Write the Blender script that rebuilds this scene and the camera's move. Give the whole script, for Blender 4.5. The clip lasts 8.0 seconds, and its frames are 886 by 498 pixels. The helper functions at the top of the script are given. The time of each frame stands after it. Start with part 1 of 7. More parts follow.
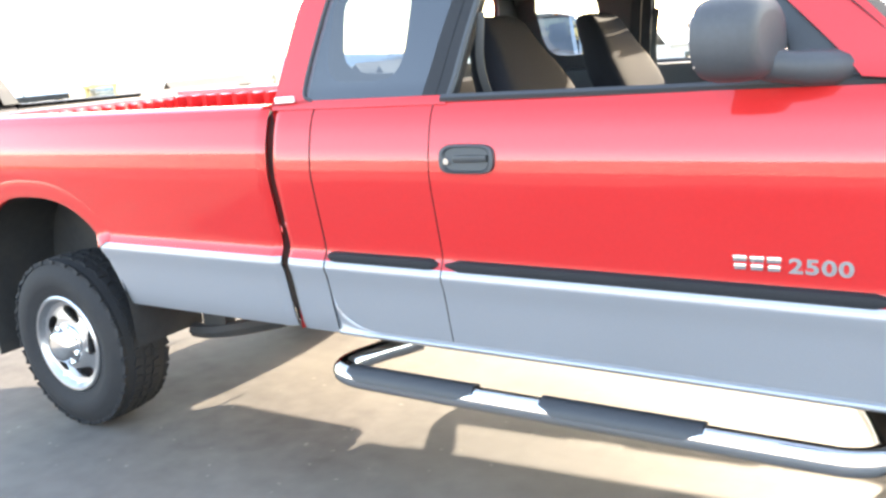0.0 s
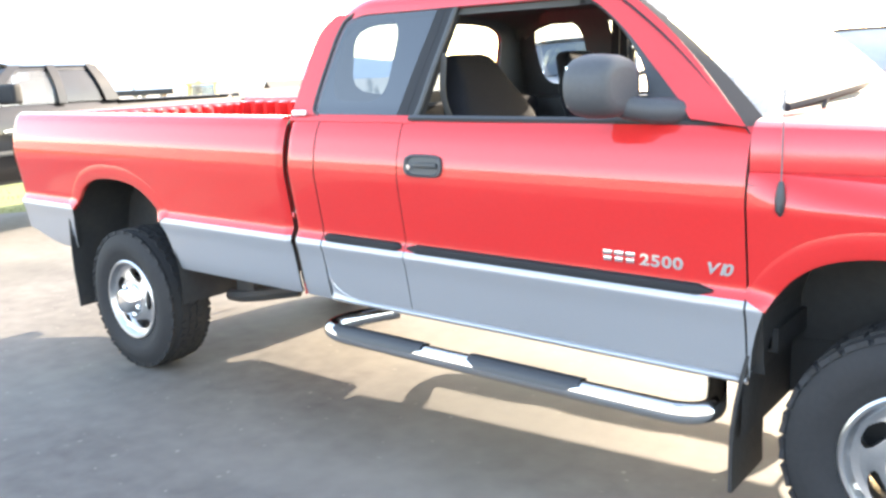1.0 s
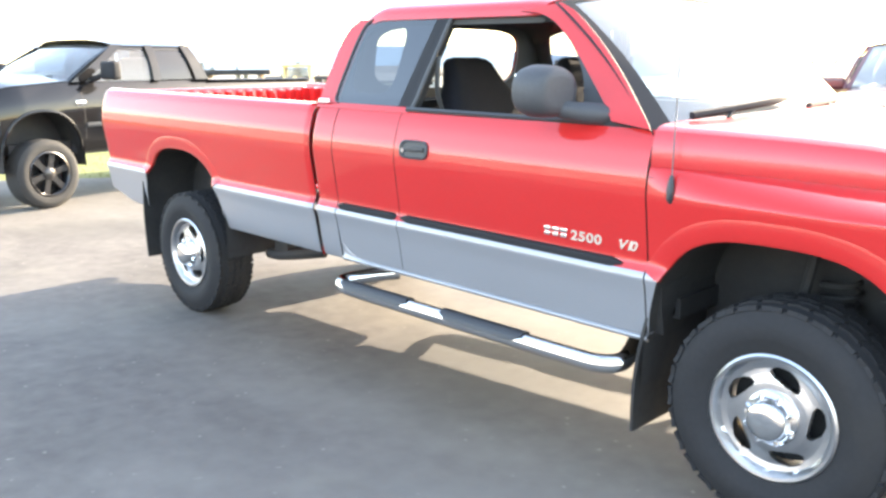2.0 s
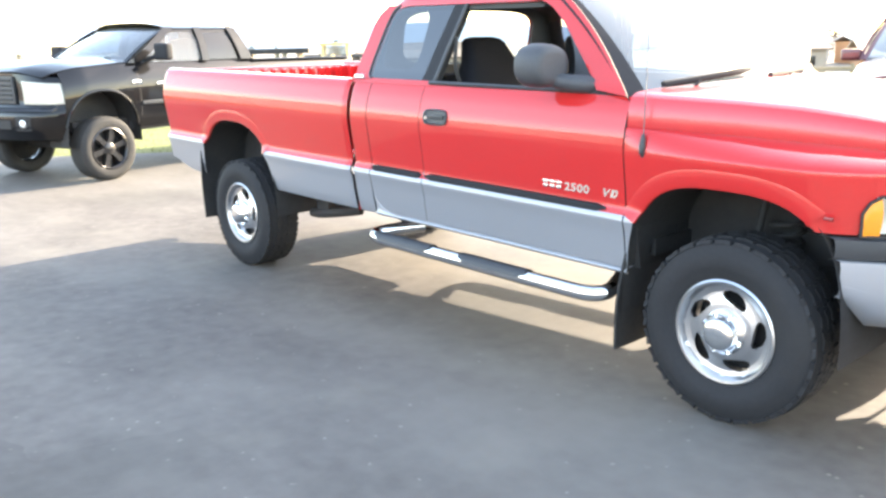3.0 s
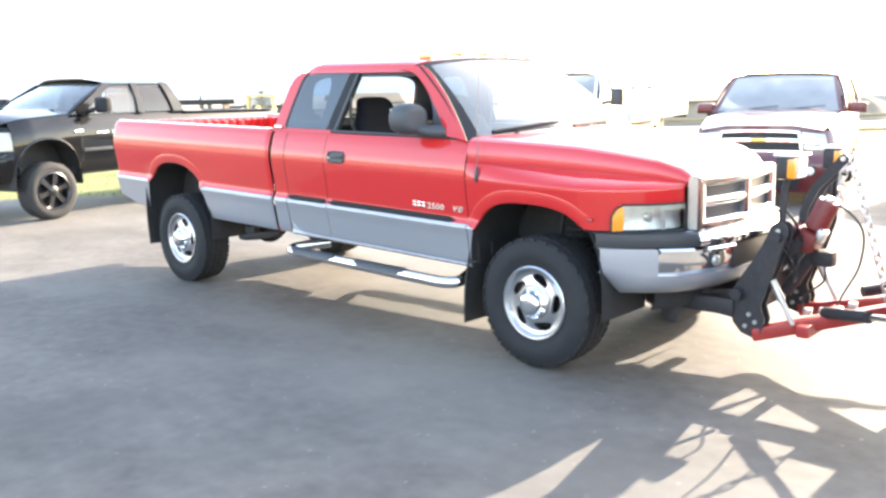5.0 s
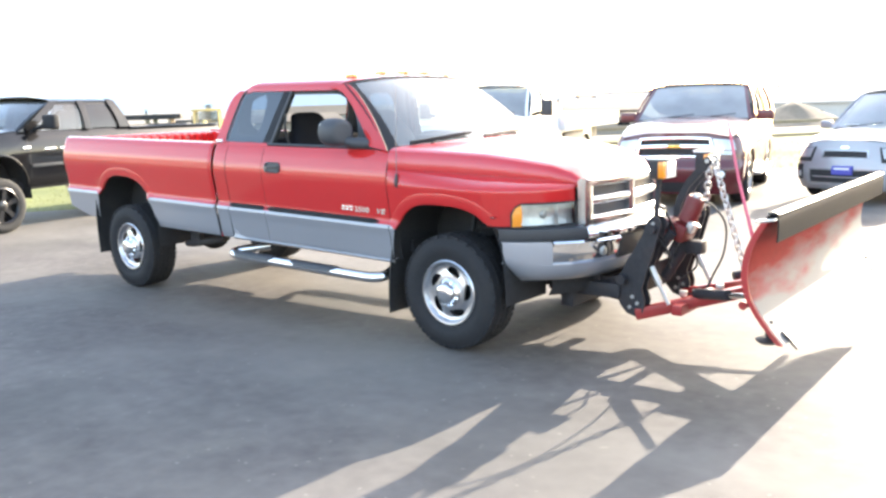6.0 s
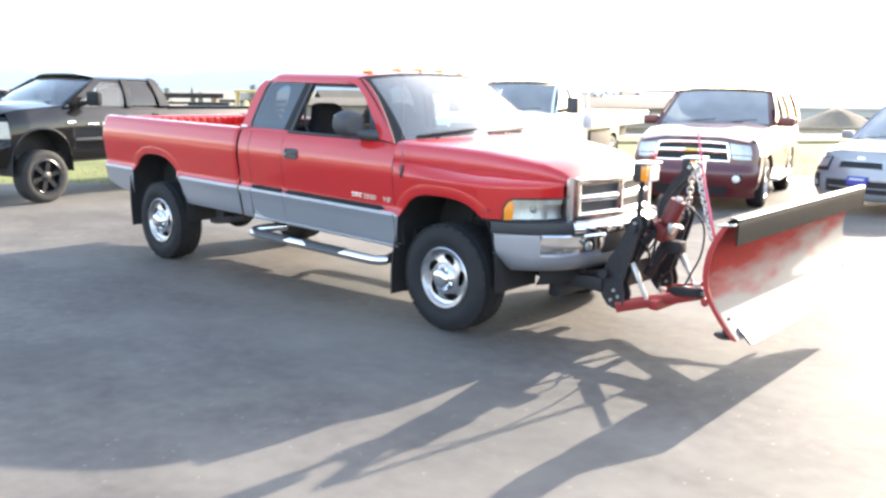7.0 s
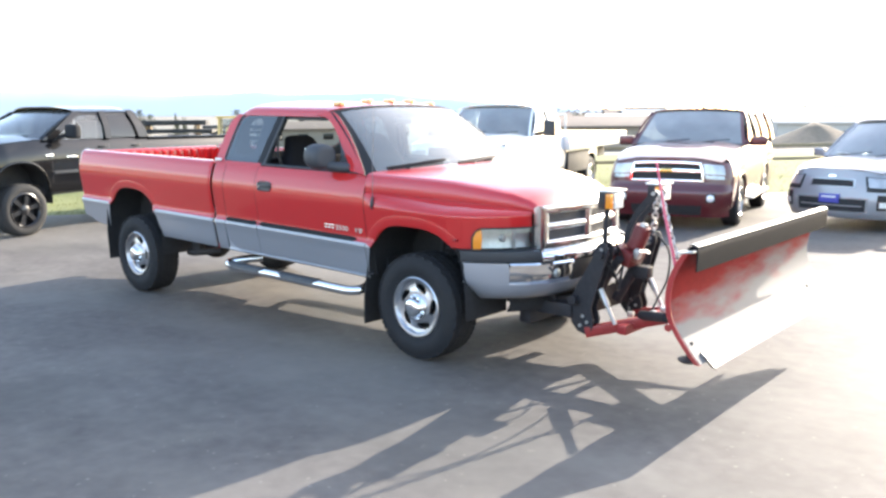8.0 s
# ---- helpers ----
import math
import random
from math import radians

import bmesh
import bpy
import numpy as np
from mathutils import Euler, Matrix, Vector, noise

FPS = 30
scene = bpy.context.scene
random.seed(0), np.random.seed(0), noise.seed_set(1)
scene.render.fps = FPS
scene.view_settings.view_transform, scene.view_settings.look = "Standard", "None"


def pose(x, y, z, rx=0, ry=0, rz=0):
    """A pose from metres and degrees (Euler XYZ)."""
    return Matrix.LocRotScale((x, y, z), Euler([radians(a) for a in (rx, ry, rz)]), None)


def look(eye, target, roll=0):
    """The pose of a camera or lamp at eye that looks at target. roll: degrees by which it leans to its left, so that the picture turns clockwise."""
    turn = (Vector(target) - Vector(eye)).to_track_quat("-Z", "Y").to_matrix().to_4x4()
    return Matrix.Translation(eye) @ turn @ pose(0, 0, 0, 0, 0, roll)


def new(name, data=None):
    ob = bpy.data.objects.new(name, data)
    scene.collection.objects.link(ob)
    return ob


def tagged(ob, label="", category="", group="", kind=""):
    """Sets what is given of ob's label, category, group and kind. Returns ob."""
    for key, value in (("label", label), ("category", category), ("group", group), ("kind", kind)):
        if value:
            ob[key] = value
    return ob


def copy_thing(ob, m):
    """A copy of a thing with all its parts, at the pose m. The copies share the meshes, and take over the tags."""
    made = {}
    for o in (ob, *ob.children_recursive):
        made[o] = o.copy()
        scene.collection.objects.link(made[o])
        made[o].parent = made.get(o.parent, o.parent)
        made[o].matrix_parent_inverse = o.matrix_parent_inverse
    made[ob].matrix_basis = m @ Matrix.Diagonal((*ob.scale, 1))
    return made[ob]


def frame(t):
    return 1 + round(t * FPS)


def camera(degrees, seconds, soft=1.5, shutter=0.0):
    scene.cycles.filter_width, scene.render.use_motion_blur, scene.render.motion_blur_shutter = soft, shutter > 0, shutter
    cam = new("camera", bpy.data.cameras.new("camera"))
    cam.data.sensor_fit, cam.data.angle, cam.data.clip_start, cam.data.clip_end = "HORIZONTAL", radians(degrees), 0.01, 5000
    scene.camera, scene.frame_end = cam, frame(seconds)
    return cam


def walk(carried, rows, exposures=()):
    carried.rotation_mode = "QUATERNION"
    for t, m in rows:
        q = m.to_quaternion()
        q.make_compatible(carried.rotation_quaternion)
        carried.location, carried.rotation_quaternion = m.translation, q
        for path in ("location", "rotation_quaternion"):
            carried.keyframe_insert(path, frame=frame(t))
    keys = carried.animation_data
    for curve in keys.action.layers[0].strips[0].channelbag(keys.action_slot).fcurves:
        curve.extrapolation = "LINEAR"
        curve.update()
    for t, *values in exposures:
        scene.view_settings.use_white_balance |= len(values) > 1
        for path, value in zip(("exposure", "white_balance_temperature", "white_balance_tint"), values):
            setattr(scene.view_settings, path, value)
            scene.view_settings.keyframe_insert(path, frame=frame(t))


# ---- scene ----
cam = camera(54.5, 8.0, soft=2.7)
PATH = [
    (0, (-0.413, -2.12, 1.508), (-1.492, -0.493, 1.071), -5.6),
    (0.3, (-0.144, -2.220, 1.543), (-1.177, -0.562, 1.114), -4.5),
    (0.5, (-0.011, -2.315, 1.548), (-1.096, -0.674, 1.188), -3.6),
    (0.7, (0.186, -2.320, 1.579), (-0.989, -0.749, 1.190), -3.8),
    (1, (0.385, -2.463, 1.551), (-0.855, -0.946, 1.149), -3.1),
    (1.2, (0.552, -2.558, 1.526), (-0.726, -1.062, 1.165), -3.1),
    (2.3, (1.339, -2.748, 1.594), (-0.087, -1.412, 1.165), -0.1),
    (2.5, (1.451, -2.839, 1.592), (-0.003, -1.531, 1.172), -0.6),
    (2.8, (1.619, -2.923, 1.613), (0.146, -1.647, 1.164), -2.1),
    (3, (1.73, -3.076, 1.596), (0.289, -1.77, 1.129), -1.4),
    (3.3, (1.907, -3.164, 1.636), (0.496, -1.797, 1.258), -0.9),
    (3.5, (2.023, -3.289, 1.617), (0.636, -1.891, 1.269), -1.0),
    (3.8, (2.199, -3.407, 1.668), (0.812, -2.028, 1.252), -2.7),
    (4, (2.289, -3.553, 1.655), (0.981, -2.096, 1.248), -1.9),
    (4.2, (2.427, -3.693, 1.649), (1.161, -2.196, 1.256), -2.3),
    (5.3, (3.172, -4.057, 1.652), (1.81, -2.632, 1.319), -1.0),
    (5.5, (3.281, -4.144, 1.671), (1.932, -2.697, 1.373), -1.6),
    (5.8, (3.475, -4.266, 1.658), (2.199, -2.757, 1.349), -2.2),
    (6, (3.601, -4.34, 1.674), (2.343, -2.822, 1.336), -1.9),
    (6.3, (3.712, -4.396, 1.698), (2.436, -2.889, 1.383), -1.5),
    (6.5, (3.846, -4.44, 1.703), (2.553, -2.946, 1.392), -1.2),
    (6.8, (4.019, -4.493, 1.714), (2.711, -3.025, 1.347), 0.6),
    (7, (4.095, -4.502, 1.737), (2.777, -3.042, 1.376), 0.6),
    (7.3, (4.132, -4.476, 1.755), (2.808, -3.011, 1.439), -1.0),
    (7.5, (4.185, -4.49, 1.788), (2.861, -3.02, 1.489), -1.0),
    (8, (4.234, -4.478, 1.819), (2.932, -2.992, 1.504), -0.5),
]
walk(cam, [(t, look(eye, target, roll)) for t, eye, target, roll in PATH], exposures=[(0.0, 3.72, 8350, 11), (1.2, 3.66, 8350, 11), (2.3, 3.50, 8300, 11), (3.3, 3.50, 8250, 11), (4.2, 3.40, 8150, 11), (5.3, 3.24, 7900, 11), (5.8, 3.03, 7750, 11), (6.5, 2.84, 7600, 11), (7.0, 2.74, 7500, 11), (8.0, 2.56, 7250, 11)])

# ---- world, sun, exposure ----
SUN = Vector((0.08, 2.54, 1.0)).normalized()
world = bpy.data.worlds.new("sky")
scene.world = world
world.use_nodes = True
wn = world.node_tree.nodes
sky = wn.new("ShaderNodeTexSky")
sky.sky_type = "NISHITA"
sky.sun_disc = False
sky.sun_elevation = math.asin(SUN.z)
sky.sun_rotation = math.atan2(SUN.x, SUN.y)
sky.altitude = 900
sky.air_density, sky.dust_density, sky.ozone_density = 1.0, 2.2, 1.0
wn["Background"].inputs[1].default_value = 0.15
world.node_tree.links.new(sky.outputs[0], wn["Background"].inputs[0])
sun_data = bpy.data.lights.new("sun", "SUN")
sun_data.energy, sun_data.angle, sun_data.color = 2.35, radians(0.6), (1.0, 0.965, 0.915)
sun = new("sun", sun_data)
sun.matrix_basis = look(SUN * 60, (0, 0, 0))


# ---- materials ----
def material(name, color, rough=0.5, metal=0.0, vary=0.12, grain=40.0, wide=1.5, bump=0.0, bump_scale=200.0, coat=0.0, spec=0.5, dirt=None, dirt_amount=0.0):
    m = bpy.data.materials.new(name)
    m.use_nodes = True
    n, l = m.node_tree.nodes, m.node_tree.links
    b = n["Principled BSDF"]
    b.inputs["Roughness"].default_value = rough
    b.inputs["Metallic"].default_value = metal
    b.inputs["Specular IOR Level"].default_value = spec
    b.inputs["Coat Weight"].default_value = coat
    b.inputs["Coat Roughness"].default_value = 0.04
    co = n.new("ShaderNodeTexCoord")
    fine = n.new("ShaderNodeTexNoise")
    fine.inputs["Scale"].default_value, fine.inputs["Detail"].default_value = grain, 4
    big = n.new("ShaderNodeTexNoise")
    big.inputs["Scale"].default_value, big.inputs["Detail"].default_value = wide, 5
    l.new(co.outputs["Object"], fine.inputs["Vector"])
    l.new(co.outputs["Object"], big.inputs["Vector"])
    add = n.new("ShaderNodeMath")
    add.operation = "ADD"
    l.new(fine.outputs["Fac"], add.inputs[0])
    l.new(big.outputs["Fac"], add.inputs[1])
    ramp = n.new("ShaderNodeMapRange")
    ramp.inputs["From Min"].default_value, ramp.inputs["From Max"].default_value = 0.6, 1.4
    ramp.inputs["To Min"].default_value, ramp.inputs["To Max"].default_value = 1 - vary, 1 + vary
    l.new(add.outputs[0], ramp.inputs["Value"])
    scale = n.new("ShaderNodeVectorMath")
    scale.operation = "SCALE"
    scale.inputs[0].default_value = color
    l.new(ramp.outputs[0], scale.inputs["Scale"])
    out = scale.outputs[0]
    if dirt:
        mix = n.new("ShaderNodeMix")
        mix.data_type = "RGBA"
        mask = n.new("ShaderNodeMapRange")
        mask.inputs["From Min"].default_value, mask.inputs["From Max"].default_value = 0.5, 0.72
        mask.inputs["To Max"].default_value = dirt_amount
        l.new(big.outputs["Fac"], mask.inputs["Value"])
        l.new(mask.outputs[0], mix.inputs["Factor"])
        l.new(out, mix.inputs["A"])
        mix.inputs["B"].default_value = (*dirt, 1)
        out = mix.outputs["Result"]
    l.new(out, b.inputs["Base Color"])
    if bump:
        bn = n.new("ShaderNodeTexNoise")
        bn.inputs["Scale"].default_value, bn.inputs["Detail"].default_value = bump_scale, 3
        l.new(co.outputs["Object"], bn.inputs["Vector"])
        bp = n.new("ShaderNodeBump")
        bp.inputs["Strength"].default_value, bp.inputs["Distance"].default_value = bump, 0.004
        l.new(bn.outputs["Fac"], bp.inputs["Height"])
        l.new(bp.outputs[0], b.inputs["Normal"])
    return m


def glass(name, tint, rough=0.02, through_share=0.6, mirror=0.06, film=0.0):
    """A thin pane: part clear, part tinted, with a mirror coat by Fresnel."""
    m = bpy.data.materials.new(name)
    m.use_nodes = True
    n, l = m.node_tree.nodes, m.node_tree.links
    n.remove(n["Principled BSDF"])
    clear = n.new("ShaderNodeBsdfTransparent")
    clear.inputs[0].default_value = (*[c * through_share for c in tint], 1)
    gloss = n.new("ShaderNodeBsdfGlossy")
    gloss.inputs["Roughness"].default_value = rough
    face = n.new("ShaderNodeLayerWeight")
    face.inputs[0].default_value = 0.5
    power = n.new("ShaderNodeMath")
    power.operation = "POWER"
    power.inputs[1].default_value = 4.0
    l.new(face.outputs["Facing"], power.inputs[0])
    fres = n.new("ShaderNodeMapRange")
    fres.inputs["To Min"].default_value = mirror
    l.new(power.outputs[0], fres.inputs["Value"])
    mixer = n.new("ShaderNodeMixShader")
    l.new(fres.outputs[0], mixer.inputs[0])
    l.new(clear.outputs[0], mixer.inputs[1])
    l.new(gloss.outputs[0], mixer.inputs[2])
    out = mixer.outputs[0]
    if film:
        # a thin film of dust that catches the sun, thicker in drifts
        dust = n.new("ShaderNodeBsdfDiffuse")
        dust.inputs[0].default_value = (0.8, 0.79, 0.76, 1)
        co = n.new("ShaderNodeTexCoord")
        drift = n.new("ShaderNodeTexNoise")
        drift.inputs["Scale"].default_value, drift.inputs["Detail"].default_value = 1.6, 4
        l.new(co.outputs["Object"], drift.inputs["Vector"])
        share = n.new("ShaderNodeMapRange")
        share.inputs["From Min"].default_value, share.inputs["From Max"].default_value = 0.3, 0.7
        share.inputs["To Min"].default_value, share.inputs["To Max"].default_value = film * 0.8, film * 1.2
        l.new(drift.outputs["Fac"], share.inputs["Value"])
        mix2 = n.new("ShaderNodeMixShader")
        l.new(share.outputs[0], mix2.inputs[0])
        l.new(out, mix2.inputs[1])
        l.new(dust.outputs[0], mix2.inputs[2])
        out = mix2.outputs[0]
    l.new(out, n["Material Output"].inputs[0])
    return m


RED = material("red_paint", (0.51, 0.022, 0.022), 0.42, 0.0, 0.05, 90, 0.8, coat=1.0, spec=0.05)
RED.node_tree.nodes["Principled BSDF"].inputs["Coat IOR"].default_value = 1.53
RED.node_tree.nodes["Principled BSDF"].inputs["Coat Roughness"].default_value = 0.055
# The tops' sun glare is put into this second red's stronger, rougher gloss.
RED_TOP_GLARE = material("red_paint_top_glare", (0.50, 0.013, 0.018), 0.44, 0.0, 0.07, 90, 0.8, coat=1.0, spec=0.30)
RED_TOP_GLARE.node_tree.nodes["Principled BSDF"].inputs["Coat Roughness"].default_value = 0.16
SILVER = material("silver_paint", (0.28, 0.288, 0.312), 0.36, 0.35, 0.05, 300, 0.9, coat=0.7)
PLASTIC = material("dark_grey_plastic", (0.028, 0.030, 0.034), 0.45, 0.0, 0.12, 120, 2, bump=0.15, bump_scale=500)
STRIP = material("rub_strip_rubber", (0.020, 0.021, 0.024), 0.7, 0.0, 0.12, 120, 2, bump=0.1, bump_scale=400, spec=0.2)
BLACK = material("black_underbody", (0.020, 0.020, 0.021), 0.75, 0.0, 0.3, 30, 3, bump=0.3, bump_scale=60, dirt=(0.05, 0.04, 0.03), dirt_amount=0.5)
RUBBER = material("tyre_rubber", (0.024, 0.024, 0.026), 0.75, 0.0, 0.15, 60, 4, bump=0.15, bump_scale=250, spec=0.22, dirt=(0.035, 0.032, 0.028), dirt_amount=0.35)
CHROME = material("chrome", (0.85, 0.86, 0.87), 0.07, 1.0, 0.04, 60, 3)
ALLOY = material("polished_alloy", (0.54, 0.55, 0.57), 0.30, 1.0, 0.08, 150, 6)
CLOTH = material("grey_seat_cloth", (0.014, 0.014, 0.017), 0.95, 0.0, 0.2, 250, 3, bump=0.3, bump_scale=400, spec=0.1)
MIRROR_GREY = material("weathered_grey_plastic", (0.046, 0.048, 0.054), 0.55, 0.0, 0.14, 90, 3, bump=0.15, bump_scale=500)
DUSTY_TYRE = material("dusty_tyre_rubber", (0.042, 0.041, 0.040), 0.85, 0.0, 0.2, 50, 4, bump=0.15, bump_scale=200, spec=0.2)
TRIM = material("interior_trim", (0.05, 0.05, 0.055), 0.6, 0.0, 0.12, 120, 2, bump=0.1)
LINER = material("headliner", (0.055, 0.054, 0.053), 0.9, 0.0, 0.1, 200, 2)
BELT = material("grey_belt_webbing", (0.05, 0.05, 0.05), 0.7, 0.0, 0.1, 300, 5)
LENS = glass("clear_lens", (0.98, 0.99, 1.0), 0.03, 0.95)
PALE_AMBER = material("pale_amber_lens", (0.85, 0.48, 0.16), 0.15, 0.0, 0.1, 150, 8, coat=0.6)
AMBER = material("amber_lens", (0.80, 0.26, 0.02), 0.15, 0.0, 0.1, 150, 8, coat=0.6)
LAMP_GLASS = material("parked_lamp", (0.40, 0.41, 0.42), 0.22, 0.4, 0.2, 14, 5, coat=0.8)
TAIL = material("tail_lens", (0.22, 0.01, 0.012), 0.15, 0.0, 0.1, 100, 8, coat=0.6)
PANE = glass("clear_pane", (0.92, 0.97, 0.96), 0.01, 0.85)
DUSTY = glass("dusty_windshield", (0.76, 0.95, 0.93), 0.015, 0.6, 0.13, 0.15)
SCREEN = glass("parked_windshield", (0.50, 0.62, 0.66), 0.02, 0.5, 0.22, 0.20)
DARK_SCREEN = glass("dark_windshield", (0.42, 0.52, 0.58), 0.02, 0.42, 0.16, 0.07)
TINTED = glass("tinted_pane", (0.55, 0.68, 0.82), 0.01, 0.42, 0.12)
PALE_TINT = glass("pale_tinted_pane", (0.75, 0.85, 0.9), 0.01, 0.75, 0.08, 0.05)
SMOKE = glass("smoked_pane", (0.3, 0.36, 0.4), 0.01, 0.35)
LAMP_BOWL = material("lamp_bowl", (0.50, 0.52, 0.50), 0.34, 0.75, 0.25, 30, 9)
GRILLE_CHROME = material("grille_chrome", (0.62, 0.63, 0.64), 0.20, 1.0, 0.05, 60, 3)
MESH = material("grille_mesh", (0.10, 0.10, 0.11), 0.5, 0.3, 0.15, 100, 4)
REFLECTOR = material("lamp_reflector", (0.86, 0.87, 0.86), 0.42, 0.4, 0.12, 25, 6)


# ---- shape helpers ----
def finish(name, bm, mats, parent=None, label="", sharp=38.0, solid=0.0, weld=True, rim=0, inner=0):
    if weld:
        bmesh.ops.remove_doubles(bm, verts=bm.verts, dist=0.0004)
    me = bpy.data.meshes.new(name)
    bm.to_mesh(me)
    bm.free()
    for m in mats if isinstance(mats, (list, tuple)) else [mats]:
        me.materials.append(m)
    for p in me.polygons:
        p.use_smooth = True
    me.set_sharp_from_angle(angle=radians(sharp))
    ob = new(name, me)
    if parent:
        ob.parent = parent
    if label:
        ob["label"] = label
    if solid:
        mod = ob.modifiers.new("thickness", "SOLIDIFY")
        mod.thickness, mod.offset = abs(solid), -1.0 if solid > 0 else 1.0
        mod.material_offset, mod.material_offset_rim = inner, rim
        split = ob.modifiers.new("crisp_edges", "EDGE_SPLIT")
        split.split_angle = radians(max(sharp, 40))
    return ob


part = finish


def sheet(bm, rows, close=False, mat=None, flip=False):
    """A grid of quads through rows of points. mat: a function from a face's middle to a material slot."""
    vs = [[bm.verts.new(p) for p in r] for r in rows]
    for a, b in zip(vs, vs[1:]):
        k = len(a)
        for i in range(k if close else k - 1):
            q = (a[i], a[(i + 1) % k], b[(i + 1) % k], b[i])
            c = [v.co for v in q]
            if (c[2] - c[0]).cross(c[3] - c[1]).length < 1e-9:
                continue
            f = bm.faces.new(q[::-1] if flip else q)
            if mat:
                f.material_index = mat(f.calc_center_median())
    return vs


def box(bm, c, size, bevel=0.0, turn=None, mat=0, segs=2):
    """A block about c, with rounded edges if bevel is given."""
    m = Matrix.Translation(c) @ (turn if turn else Matrix.Identity(4)) @ Matrix.Diagonal((*size, 1))
    if bevel:
        tmp = bmesh.new()
        bmesh.ops.create_cube(tmp, size=1.0, matrix=Matrix.Diagonal((*size, 1)))
        bmesh.ops.bevel(tmp, geom=list(tmp.edges), offset=bevel, segments=segs, affect="EDGES", profile=0.6)
        m = Matrix.Translation(c) @ (turn if turn else Matrix.Identity(4))
        made = {v: bm.verts.new(m @ v.co) for v in tmp.verts}
        for f in tmp.faces:
            bm.faces.new([made[v] for v in f.verts]).material_index = mat
        tmp.free()
        return
    v = [bm.verts.new(m @ Vector((x, y, z))) for x in (-0.5, 0.5) for y in (-0.5, 0.5) for z in (-0.5, 0.5)]
    for q in ((0, 1, 3, 2), (4, 6, 7, 5), (0, 4, 5, 1), (2, 3, 7, 6), (0, 2, 6, 4), (1, 5, 7, 3)):
        bm.faces.new([v[i] for i in q]).material_index = mat


def tube(bm, pts, r, n=10, mat=0, ends=True):
    """A round bar along points; r may be a list."""
    pts = [Vector(p) for p in pts]
    rs = r if isinstance(r, (list, tuple)) else [r] * len(pts)
    side = None
    rings = []
    for i, p in enumerate(pts):
        d = (pts[min(i + 1, len(pts) - 1)] - pts[max(i - 1, 0)]).normalized()
        if side is None:
            side = d.orthogonal().normalized()
        side = (side - d * side.dot(d)).normalized()
        up = d.cross(side)
        rings.append([p + (side * math.cos(a) + up * math.sin(a)) * rs[i] for a in [2 * math.pi * k / n for k in range(n)]])
    vs = sheet(bm, rings, close=True, mat=lambda c: mat)
    if ends:
        for ring, back in ((vs[0], False), (vs[-1], True)):
            f = bm.faces.new(ring if back else ring[::-1])
            f.material_index = mat


def arc(points, n=8):
    """A smooth curve through points (Catmull-Rom)."""
    p = [Vector(q) for q in points]
    p = [2 * p[0] - p[1]] + p + [2 * p[-1] - p[-2]]
    out = []
    for i in range(1, len(p) - 2):
        for k in range(n):
            t = k / n
            out.append(0.5 * (2 * p[i] + (p[i + 1] - p[i - 1]) * t + (2 * p[i - 1] - 5 * p[i] + 4 * p[i + 1] - p[i + 2]) * t * t + (3 * p[i] - p[i - 1] - 3 * p[i + 1] + p[i + 2]) * t ** 3))
    out.append(p[-2])
    return out


def lathe(bm, profile, n=48, c=(0, 0, 0), mat=0, axis="y"):
    """A turned shape about an axis; the profile holds (radius, offset along it)."""
    rings = []
    for r, o in profile:
        ring = []
        for k in range(n):
            a = 2 * math.pi * k / n
            u, v = r * math.cos(a), r * math.sin(a)
            ring.append(Vector(c) + (Vector((u, o, v)) if axis == "y" else Vector((u, v, o)) if axis == "z" else Vector((o, u, v))))
        rings.append(ring)
    sheet(bm, rings, close=True, mat=lambda q: mat)


def lerp(table, t):
    """A value from rows of (position, value), straight between them."""
    if t <= table[0][0]:
        return table[0][1]
    for (a, u), (b, v) in zip(table, table[1:]):
        if t <= b:
            return u + (v - u) * (t - a) / (b - a)
    return table[-1][1]


def smooth01(t):
    t = min(max(t, 0.0), 1.0)
    return t * t * (3 - 2 * t)


def steps(a, b, n):
    return [a + (b - a) * i / n for i in range(n + 1)]


def thing(name, label, category, group=""):
    return tagged(new(name), label, category, group)


def writing(text, size, depth, m, mat, name, parent):
    """Raised letters in the built-in font, as one mesh."""
    cu = bpy.data.curves.new("letters", "FONT")
    cu.body, cu.size, cu.extrude, cu.align_x, cu.offset = text, size, depth, "LEFT", 0.0016
    tmp = new("letters", cu)
    me = bpy.data.meshes.new_from_object(tmp.evaluated_get(bpy.context.evaluated_depsgraph_get()))
    bpy.data.objects.remove(tmp)
    me.name = name
    me.materials.clear()
    me.materials.append(mat)
    me.transform(m)
    ob = new(name, me)
    ob.parent = parent
    return ob


# ---- wheels ----
def tyre_mesh(bm, R, W, rim, blocks=56):
    """A tyre about the y axis, outer side at -W/2, with tread blocks."""
    h = W / 2
    lathe(bm, [(rim, -h * 0.72), (rim + 0.012, -h * 0.86), (rim + 0.05, -h * 0.98), ((R + rim) / 2 - 0.03, -h * 1.02), ((R + rim) / 2 - 0.022, -h * 1.045), ((R + rim) / 2 + 0.02, -h * 1.045), ((R + rim) / 2 + 0.028, -h * 1.02), (R - 0.045, -h * 0.97), (R - 0.02, -h * 0.86), (R - 0.010, -h * 0.6), (R - 0.008, 0), (R - 0.010, h * 0.6), (R - 0.02, h * 0.86), (R - 0.045, h * 0.97), ((R + rim) / 2, h * 1.03), (rim + 0.05, h * 0.98), (rim, h * 0.75)], 72)


